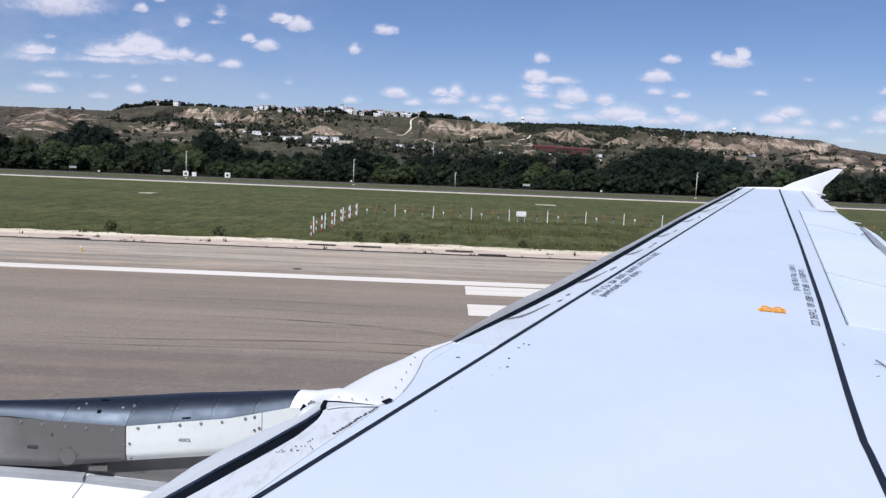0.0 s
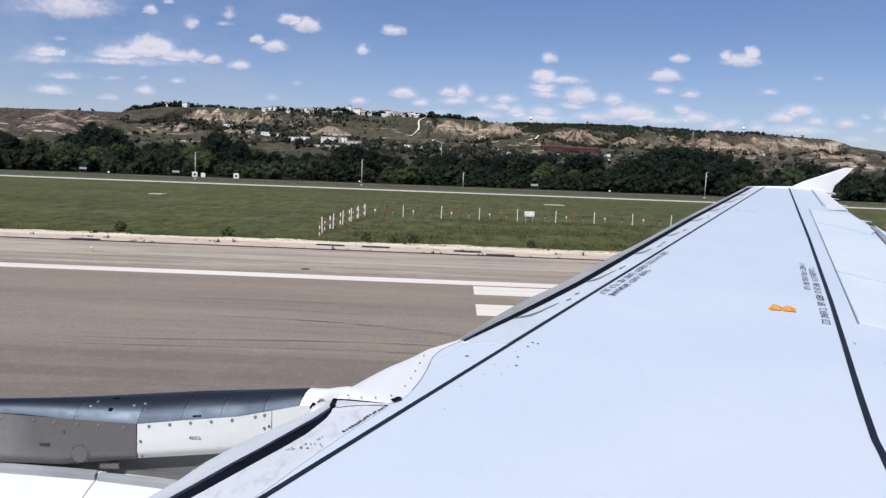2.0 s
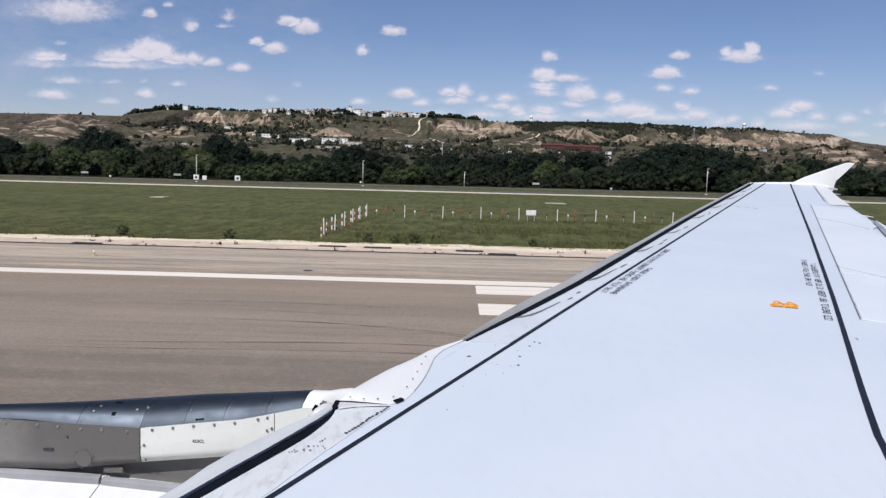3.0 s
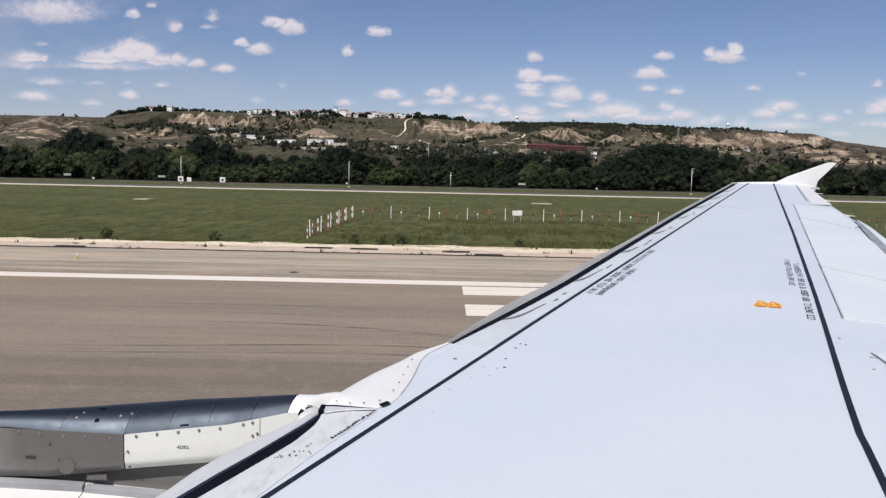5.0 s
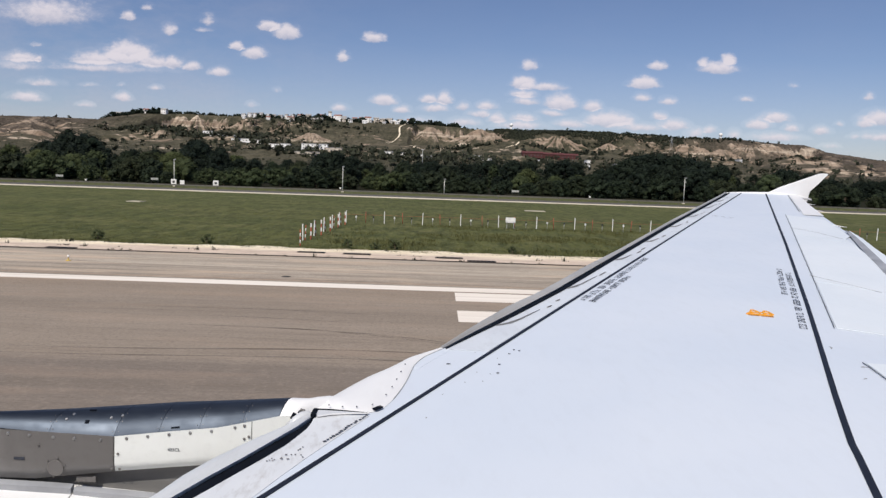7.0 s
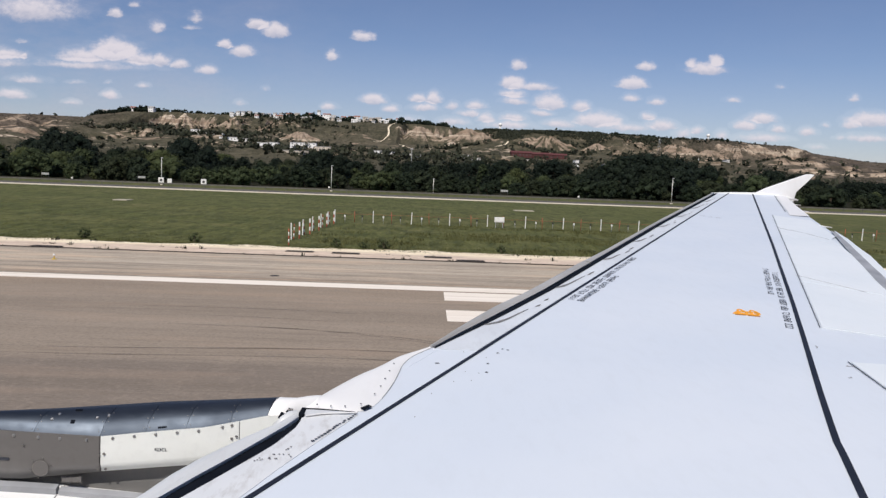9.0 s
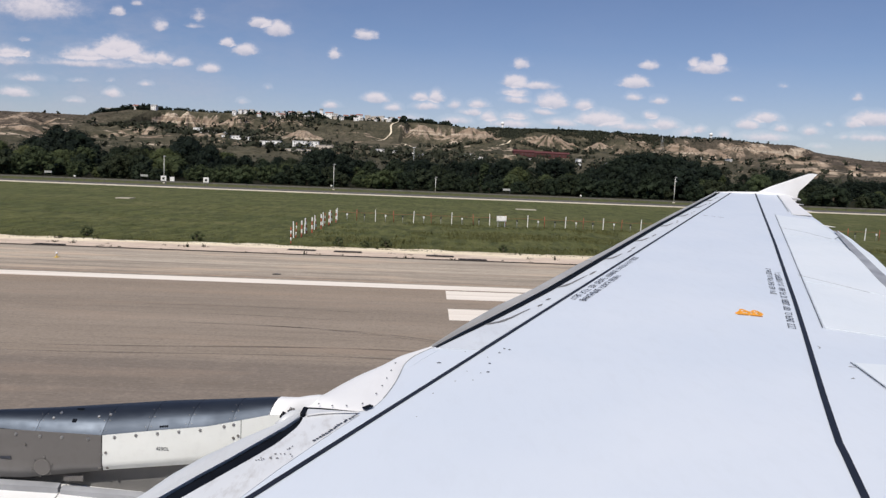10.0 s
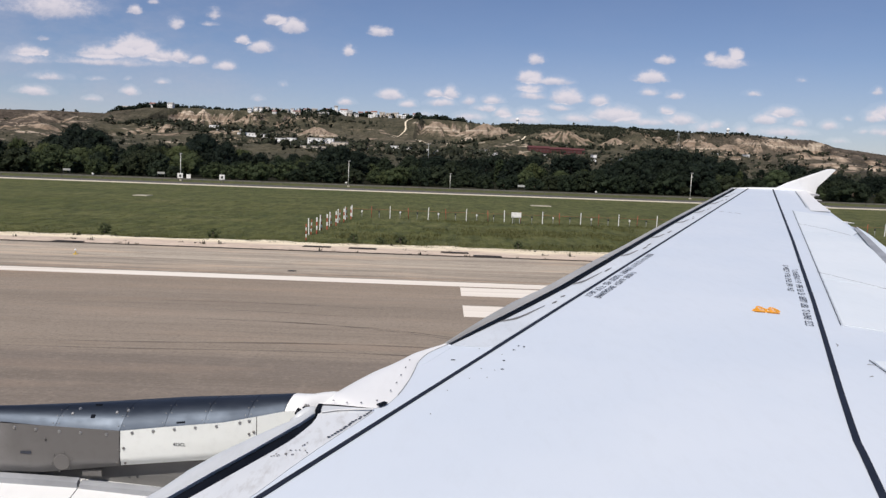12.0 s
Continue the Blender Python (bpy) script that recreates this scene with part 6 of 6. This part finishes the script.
rng = random.Random(41)
for i in range(9):
    u = -0.272 + 0.0085 * i
    house(u * HILL_Y, crest_y(u * HILL_Y) - 4 + rng.uniform(-4, 5), rng.uniform(5, 7.5), 9, rng.uniform(5.5, 8), HOUSE_WHITE, ROOF_GREY, "white terraced house on the crest of the hill")
for u, w, h in ((-0.437, 15, 4), (-0.40, 9, 5), (-0.375, 9, 6), (-0.192, 8, 6), (-0.140, 12, 8), (-0.108, 9, 6), (-0.079, 9, 5), (-0.042, 9, 5), (-0.180, 9, 6), (-0.163, 10, 7), (-0.132, 9, 6), (-0.118, 8, 5), (-0.10, 10, 7), (-0.088, 9, 6), (-0.07, 10, 6), (-0.055, 8, 5)):
    wall, roof = rng.choice(((HOUSE_WHITE, ROOF_RED), (HOUSE_WHITE, ROOF_GREY), (HOUSE_WHITE, ROOF_GREY), (HOUSE_CREAM, ROOF_GREY)))
    house(u * HILL_Y, crest_y(u * HILL_Y) - 12 + rng.uniform(-4, 6), w, 9, h + 2, wall, roof, "small pale house among the crest trees", turn=rng.uniform(-0.3, 0.3))
for u, y, w, h, fl, nm in ((-0.318, 1050, 14, 9, 2, "white building on the slope"), (-0.298, 1030, 34, 5, 1, "long white building on the slope"), (-0.362, 1100, 12, 4, 1, "white farmhouse on the slope"),
                           (-0.272, 935, 26, 5, 1, "low white shed on the slope"), (-0.250, 940, 12, 4, 1, "low white shed on the slope"), (-0.226, 850, 14, 7, 2, "white block at the foot of the hill"), (-0.212, 835, 10, 8, 2, "white block at the foot of the hill"),
                           (-0.196, 850, 22, 4, 1, "long white building at the foot of the hill"), (-0.172, 800, 28, 6, 2, "long white office block at the foot of the hill"), (-0.182, 760, 26, 4, 1, "low pale hall at the foot of the hill"), (-0.146, 800, 18, 6, 1, "low pale hall at the foot of the hill"),
                           (-0.070, 800, 9, 6, 1, "small white house among trees below the slope"), (-0.052, 810, 8, 4, 1, "small white house among trees below the slope"), (-0.030, 815, 10, 4, 1, "small white house among trees below the slope"), (-0.012, 800, 9, 4, 1, "small white house among trees below the slope"),
                           (0.052, 800, 9, 5, 1, "small white house among trees below the slope"), (0.066, 780, 8, 4, 1, "small white house among trees below the slope"), (0.128, 900, 26, 6, 1, "long dark-red building behind the trees"), (0.155, 910, 30, 7, 1, "long dark-red building behind the trees"), (0.180, 915, 20, 5, 1, "long dark-red building behind the trees"),
                           (0.140, 870, 14, 4, 1, "low white hall before the red building"), (0.205, 810, 4, 8, 1, "small white tower hut behind the trees"), (0.250, 730, 11, 6, 1, "small pink-white house behind the trees"), (0.372, 900, 4, 3, 1, "small white house below the bluffs"), (0.415, 890, 4, 4, 1, "small white house below the bluffs")):
    red = "red" in nm.split(" ")[1]
    house(u * y, y, w, 11, h, HOUSE_WHITE if "white" in nm else (BRICK_RED if red else HOUSE_CREAM), ROOF_DARK_RED if red else ROOF_GREY, nm, fl, red, 0.06)
for i in range(26):
    u = rng.uniform(-0.275, -0.045)
    x = u * HILL_Y
    w = rng.uniform(4, 9)
    house(x, crest_y(x) - rng.uniform(10, 48), w, 7, rng.uniform(3, 5.5), rng.choice((HOUSE_WHITE, HOUSE_WHITE, HOUSE_CREAM)), rng.choice((ROOF_RED, ROOF_GREY, HOUSE_WHITE, HOUSE_WHITE)),
          "small pale village house below the crest", turn=rng.uniform(-0.4, 0.4))
# church with its tower
church = tagged(empty("church", (-0.150 * HILL_Y, crest_y(-0.150 * HILL_Y) + 3, hill_z(-0.150 * HILL_Y, crest_y(-0.150 * HILL_Y)) - 0.8)), "white church with a square tower on the crest", "church")
part("nave", box_mesh("nave", (16, 9, 8), HOUSE_WHITE, (6, 0, 4), 0.1), church)
part("tower", box_mesh("tower", (5, 5, 15), HOUSE_WHITE, (-4, 0, 7.5), 0.1), church)
part("belfry", box_mesh("belfry", (5.8, 5.8, 3), ROOF_GREY, (-4, 0, 16.3), 0.2), church)
for u, hh in ((0.098, 9.0), (0.383, 6.0)):
    x = u * HILL_Y
    dome = tagged(empty("radar_dome", (x, crest_y(x) + 8, hill_z(x, crest_y(x) + 8) - 0.3)), "white round radar dome on the plateau", "radar dome", "radar domes")
    part("stand", tube_mesh("stand", [((0, 0, 0), 1.8), ((0, 0, hh), 1.5)], HOUSE_WHITE, 12), dome)
    bm = bmesh.new()
    bmesh.ops.create_icosphere(bm, subdivisions=3, radius=3.1)
    for v in bm.verts:
        v.co.z = max(v.co.z, -2.2) + hh + 1.8
    part("radome", bm_mesh("radome", bm, HOUSE_WHITE, True), dome)

# tracks on the slope
def track(u, y0, y1, bend, w):
    verts, faces = [], []
    n = 40
    for i in range(n + 1):
        f = i / n
        y = y0 + (y1 - y0) * f
        x = u * 1200 + bend * math.sin(f * 5.5) + 30 * (f - 0.5) * (1 if bend > 0 else -1)
        for s in (-1, 1):
            verts.append((x + s * w, y, hill_z(x + s * w, y) + 1.0))
    faces = [(2 * i, 2 * i + 1, 2 * i + 3, 2 * i + 2) for i in range(n)]
    return mesh_of("dirt_track", verts, faces, SAND)


for u, y0, y1, bend, w in ((-0.056, 1080, 1225, 8, 1.3), (-0.028, 985, 1060, -7, 1.2), (0.000, 950, 1030, 6, 1.2), (0.085, 960, 1110, 14, 1.0), (0.125, 960, 1060, -10, 0.9)):
    tagged(new("dirt_track", track(u, y0, y1, bend, w)), "pale dirt track up the hillside", "track", "tracks on the slope", "structure")


# ---- airfield furniture ----
def fence_post(x, y, h=1.05):
    ob = tagged(empty("fence_post", (x, y, -0.06)), "white square fence post in the grass", "post", "fence posts")
    part("shaft", box_mesh("shaft", (0.068, 0.068, h), POST_WHITE, (0, 0, h / 2), 0.012), ob)
    part("cap", box_mesh("cap", (0.08, 0.08, 0.03), POST_WHITE, (0, 0, h + 0.01), 0.008), ob)
    return ob


FENCE_X = -8.0
post = fence_post(FENCE_X, 63.0)
spots = [(FENCE_X + 3.35 * i, 63.0) for i in range(1, 22)] + [(FENCE_X - 0.1 * i, 63 - 3.5 * i) for i in range(1, 6)]
for x, y in spots:
    copy_thing(post, pose(x, y, -0.06, rng.uniform(-1.5, 1.5), rng.uniform(-2, 2), rng.uniform(-8, 8)))
for i in range(1, 6):
    band = tagged(empty("banded_post", (FENCE_X - 0.1 * i + 0.35, 63 - 3.5 * i + 0.9, -0.06)), "weathered fence post with orange and white bands", "post", "banded posts")
    for k in range(4):
        part("band", box_mesh("band", (0.09, 0.09, 0.27), POST_ORANGE if k % 2 == 0 else POST_WHITE, (0, 0, 0.135 + 0.27 * k), 0.008), band)
stake = tagged(empty("marker_stake", (FENCE_X, 42, -0.06)), "orange and white banded marker stake", "stake", "marker stakes")
for i in range(5):
    part("band", tube_mesh("band", [((0, 0, 0.2 * i), 0.035), ((0, 0, 0.2 * i + 0.2), 0.035)], POST_ORANGE if i % 2 == 0 else POST_WHITE, 10), stake)
for i in range(1, 6):
    copy_thing(stake, pose(FENCE_X - 0.5 + 0.1 * i, 44.0 + 3.5 * i - 1.8, -0.06, 0, rng.uniform(-5, 5)))
thin = tagged(empty("orange_stake", (FENCE_X + 1.7, 63.2, -0.06)), "thin weathered orange stake between the posts", "stake", "orange stakes")
part("rod", tube_mesh("rod", [((0, 0, 0), 0.028), ((0, 0, 1.0), 0.024)], POST_ORANGE, 8), thin)
lampw = tagged(empty("marker_lamp", (FENCE_X + 0.9, 62.8, -0.06)), "small white marker box on a short stake", "marker", "marker boxes")
part("stake", tube_mesh("stake", [((0, 0, 0), 0.02), ((0, 0, 0.5), 0.02)], GALV, 6), lampw)
part("box", box_mesh("box", (0.13, 0.10, 0.17), POST_WHITE, (0, 0, 0.56), 0.02), lampw)
lampd = tagged(empty("marker_lamp", (FENCE_X + 2.4, 62.9, -0.06)), "small dark marker box on a short stake", "marker", "marker boxes")
part("stake", tube_mesh("stake", [((0, 0, 0), 0.02), ((0, 0, 0.5), 0.02)], GALV, 6), lampd)
part("box", box_mesh("box", (0.14, 0.10, 0.16), POST_DARK, (0, 0, 0.56), 0.03), lampd)
for i in range(1, 20):
    x = FENCE_X + 3.35 * i
    copy_thing(thin, pose(x + 1.7 + rng.uniform(-0.3, 0.3), 63.2, -0.06, rng.uniform(-4, 4), rng.uniform(-4, 4)))
    copy_thing(lampw, pose(x + 0.9, 62.8, -0.06))
    copy_thing(lampd, pose(x + 2.4, 62.9, -0.06))
wire = tagged(new("fence_wire", tube_mesh("fence_wire", [((FENCE_X + 3.35 * i * 0.5, 63.0, 0.70 - (0.04 if i % 2 else 0)), 0.008) for i in range(44)], POST_ORANGE, 5)),
              "thin orange wire strung along the fence posts", "wire")
board = tagged(empty("notice_board", (FENCE_X + 14.4, 62.6, -0.06)), "blank white notice board on two short legs", "sign")
for s in (-0.3, 0.3):
    part("leg", box_mesh("leg", (0.06, 0.06, 0.6), GALV, (s, 0, 0.3)), board)
part("panel", box_mesh("panel", (0.86, 0.06, 0.46), POST_WHITE, (0, 0, 0.72), 0.02), board)


def lamp_post(x, y, h):
    ob = tagged(empty("lamp_post", (x, y, -0.06)), "slim pale perimeter lamp post by the road", "lamp post", "perimeter lamp posts")
    part("base", box_mesh("base", (0.45, 0.45, 0.3), CONCRETE, (0, 0, 0.15), 0.03), ob)
    part("pole", tube_mesh("pole", [((0, 0, 0.3), 0.075), ((0, 0, h), 0.05)], POST_WHITE, 10), ob)
    part("lamp_head", box_mesh("lamp_head", (0.5, 0.30, 0.16), GALV, (0.12, 0, h + 0.05), 0.04), ob)
    part("camera_box", box_mesh("camera_box", (0.22, 0.3, 0.25), GALV, (0.12, -0.15, h * 0.86), 0.03), ob)
    return ob


for x, y, h in ((-55.6, 152, 5.6), (-20.2, 152, 5.3), (1.3, 160, 3.4), (-118, 152, 5.6), (52, 152, 5.4)):
    lamp_post(x, y, h)


def square_sign(x, y, s, dark=True):
    ob = tagged(empty("distance_sign", (x, y, -0.06)), "white square airfield sign with a dark mark", "sign", "airfield signs")
    for k in (-0.3, 0.3):
        part("leg", box_mesh("leg", (0.07, 0.07, 0.7), POST_DARK, (k * s, 0, 0.35)), ob)
    part("panel", box_mesh("panel", (s, 0.12, s), POST_WHITE, (0, 0, 0.6 + s / 2), 0.03), ob)
    if dark:
        part("mark", box_mesh("mark", (s * 0.42, 0.02, s * 0.4), POST_DARK, (0, -0.075, 0.6 + s / 2)), ob)
    return ob


for x, y, s, dk in ((-53.5, 146, 1.1, True), (-52.0, 146.6, 0.9, False), (-44.7, 145, 1.1, True)):
    square_sign(x, y, s, dk)
for x in (-88, -66, 18):
    ob = tagged(empty("road_sign", (x, 168, -0.06)), "long pale grey sign board at the wood's edge", "sign", "long signs")
    for k in (-0.8, 0.8):
        part("leg", box_mesh("leg", (0.08, 0.08, 1.0), POST_DARK, (k, 0, 0.5)), ob)
    part("panel", box_mesh("panel", (1.7, 0.1, 0.48), SIGN_GREY, (0, 0, 1.15), 0.02), ob)

# small white marker boxes before the wood, and pale slabs let into the grass
for x, y in ((-78, 160), (-22, 162), (34, 161)):
    ob = tagged(empty("marker_box", (x, y, -0.06)), "small white marker box on a short stake before the wood", "marker", "roadside markers")
    part("stake", box_mesh("stake", (0.08, 0.08, 0.45), POST_DARK, (0, 0, 0.22)), ob)
    part("box", box_mesh("box", (0.42, 0.3, 0.36), POST_WHITE, (0, 0, 0.60), 0.05), ob)
for x, y, w, d in ((-36, 86, 1.7, 1.8), (13, 96, 2.6, 1.8)):
    ob = tagged(new("concrete_slab", box_mesh("concrete_slab", (w, d, 0.10), OLD_SLAB, (0, 0, 0.02), 0.02)), "pale concrete slab let into the grass", "slab", "slabs in the grass")
    ob.location = (x, y, -0.04)


def light_mast(x, y, h):
    ob = tagged(empty("light_mast", (x, y, hill_z(x, y) - 0.2)), "tall pale floodlight mast beyond the wood", "light mast")
    part("pole", tube_mesh("pole", [((0, 0, 0), 0.30), ((0, 0, h), 0.16)], GALV, 10), ob)
    part("crossbar", box_mesh("crossbar", (2.2, 0.2, 0.2), GALV, (0, 0, h), 0.03), ob)
    for k in (-0.8, 0.0, 0.8):
        part("floodlight", box_mesh("floodlight", (0.6, 0.4, 0.5), HOUSE_WHITE, (k, -0.2, h + 0.3), 0.05), ob)


light_mast(-14, 600, 17.5)


def power_pylon(x, y, h):
    ob = tagged(empty("power_pylon", (x, y, hill_z(x, y) - 0.3)), "grey lattice power pylon on the hillside", "power pylon")
    w = h * 0.11
    for sx in (-1, 1):
        for sy in (-1, 1):
            part("leg", tube_mesh("leg", [((sx * w, sy * w, 0), 0.18), ((sx * w * 0.25, sy * w * 0.25, h * 0.75), 0.14), ((0, 0, h), 0.10)], GALV, 5), ob)
    for f in (0.18, 0.36, 0.54, 0.70):
        r = w * (1 - f)
        for sx in (-1, 1):
            part("brace", tube_mesh("brace", [((-sx * r, -r, h * f), 0.09), ((sx * r * 0.85, -r * 0.85, h * (f + 0.16)), 0.09)], GALV, 4), ob)
    for f, a in ((0.74, 0.20), (0.86, 0.16)):
        part("cross_arm", tube_mesh("cross_arm", [((-h * a, 0, h * f), 0.07), ((0, 0, h * f + 0.5), 0.16), ((h * a, 0, h * f), 0.07)], GALV, 5), ob)


power_pylon(0.32 * 1130, 1130, 26)

# guard rail along the perimeter road
rail = tagged(empty("guard_rail", (0, 143, 0)), "dull grey steel guard rail along the perimeter road", "guard rail")
part("beam", slab("beam", -260, 260, -0.05, 0.05, 0.42, 0.70, RAIL_GREY), rail)
post_me = box_mesh("post", (0.12, 0.1, 0.7), RAIL_GREY, (0, 0.1, 0.25))
for i in range(131):
    part("post", post_me, rail).location = (-260 + 4.0 * i, 0, 0)

# dark drain covers in the verge, runway edge lights
for x, y in ((-6.8, 38.9), (-4.3, 38.8), (0.7, 38.4), (2.4, 37.3), (-19.5, 37.2)):
    g = tagged(empty("drain_grate", (x, y, -0.03)), "dark iron drain grate set in the gravel", "grate", "drain grates")
    part("frame", box_mesh("frame", (1.5, 0.5, 0.05), IRON, (0, 0, 0.01), 0.01), g)
    for k in range(7):
        part("slot", box_mesh("slot", (0.14, 0.4, 0.02), CAVITY, (-0.6 + 0.2 * k, 0, 0.032)), g)
edge_light = tagged(empty("edge_light", (-16.6, 32.3, -0.004)), "small yellow runway edge light on the shoulder", "runway light", "edge lights")
part("base", tube_mesh("base", [((0, 0, 0), 0.11), ((0, 0, 0.03), 0.10)], YELLOW, 16), edge_light)
part("stem", tube_mesh("stem", [((0, 0, 0.03), 0.022), ((0, 0, 0.15), 0.022)], YELLOW, 8), edge_light)
part("lens", tube_mesh("lens", [((0, 0, 0.15), 0.05), ((0, 0, 0.21), 0.05), ((0, 0, 0.25), 0.02)], POST_WHITE, 12), edge_light)
copy_thing(edge_light, pose(43.4, 32.3, -0.004)), copy_thing(edge_light, pose(-76.6, 32.3, -0.004))
for x, y in ((-12.8, 13.2), (-6.2, 29.6)):
    fl = tagged(empty("inset_light", (x, y, 0.0)), "flush round inset light in the asphalt", "runway light", "inset lights")
    part("body", tube_mesh("body", [((0, 0, 0), 0.20), ((0, 0, 0.012), 0.17)], IRON, 20), fl)
    part("lens", box_mesh("lens", (0.10, 0.06, 0.02), GLASS_DARK, (0, 0, 0.014)), fl)


# ---- weeds and tufts ----
def tufts(name, places, mat, blades=7):
    r2 = random.Random(8)
    v, f = [], []
    for x, y, z, h, w in places:
        for i in range(blades):
            a = r2.random() * 6.28
            o = Vector((x + r2.gauss(0, w), y + r2.gauss(0, w), z))
            d = Vector((math.cos(a), math.sin(a), 0))
            tip = o + d * h * 0.6 * r2.random() + Vector((0, 0, h * (0.6 + 0.5 * r2.random())))
            s = Vector((-d.y, d.x, 0)) * max(0.012, h * 0.09)
            b = len(v)
            v += [o - s, o + s, (o + tip) / 2 + s * 0.8, tip, (o + tip) / 2 - s * 0.8]
            f.append((b, b + 1, b + 2, b + 3, b + 4))
    return mesh_of(name, v, f, mat)


rng = random.Random(77)
near = []
for i in range(11000):
    y = 40.6 + 40 * rng.random() ** 2.6
    x = rng.uniform(-0.72, 0.55) * y
    edge_y = 41.2 + 0.5 * noise.noise((x * 0.16, 5.7, 0))
    if y < edge_y and rng.random() < 0.8:
        continue
    near.append((x, y, -0.06, (0.04 + 0.07 * rng.random()) * (1.35 if y < 42.2 and noise.noise((x * 0.7, 2.0, 0)) > 0 else 0.8), 0.22))
tagged(new("grass_tufts", tufts("grass_tufts", near, BLADES)), "rough grass tufts along the gravel verge", "grass", kind="stuff")
rough = []
for i in range(7500):
    y = 42.2 + 20.5 * rng.random()
    x = FENCE_X + 0.3 + 45 * rng.random()
    c = noise.noise((x * 0.12, y * 0.2, 4)) + 0.5 * noise.noise((x * 0.5, y * 0.7, 1))
    if c < -0.05 + 0.4 * rng.random():
        continue
    rough.append((x, y, -0.06, 0.09 + 0.17 * rng.random() ** 1.5, 0.26))
tagged(new("rough_weeds", tufts("rough_weeds", rough, WEED, 8)), "tall rough olive weeds inside the fence", "weeds", kind="stuff")
weeds = []
for i in range(300):
    x = rng.uniform(-30, 20)
    y = rng.choice((36.75, 37.0, 38.5, 40.5)) + rng.uniform(-0.15, 0.4)
    if noise.noise((x * 0.5, y, 0)) > 0.12:
        weeds.append((x, y, -0.05, 0.07 + 0.20 * rng.random() ** 3, 0.06))
tagged(new("verge_weeds", tufts("verge_weeds", weeds, LEAF_SCRUB, 9)), "scattered dark weeds in the gravel verge", "weeds", kind="stuff")
shrub = tree_kind(51, 1.0, 1.3, 0.09, LEAF_SHRUB, "low round dark shrub at the verge", "shrub", 500, 9, 0.02)
tagged(shrub, category="shrub", group="verge shrubs")
shrub.matrix_basis = pose(-13.5, 42.0, -0.06) @ Matrix.Diagonal((0.7, 0.5, 0.55, 1))
for x, y, s in ((-5.2, 42.0, 0.55), (-3.6, 41.9, 0.4), (-2.4, 41.7, 0.6), (4.5, 42.0, 0.45), (-20, 42.3, 0.6)):
    ob = copy_thing(shrub, pose(x, y, -0.06, 0, 0, x * 50))
    ob.matrix_basis = pose(x, y, -0.06, 0, 0, x * 50) @ Matrix.Diagonal((s * 1.25, s, s * 0.95, 1))
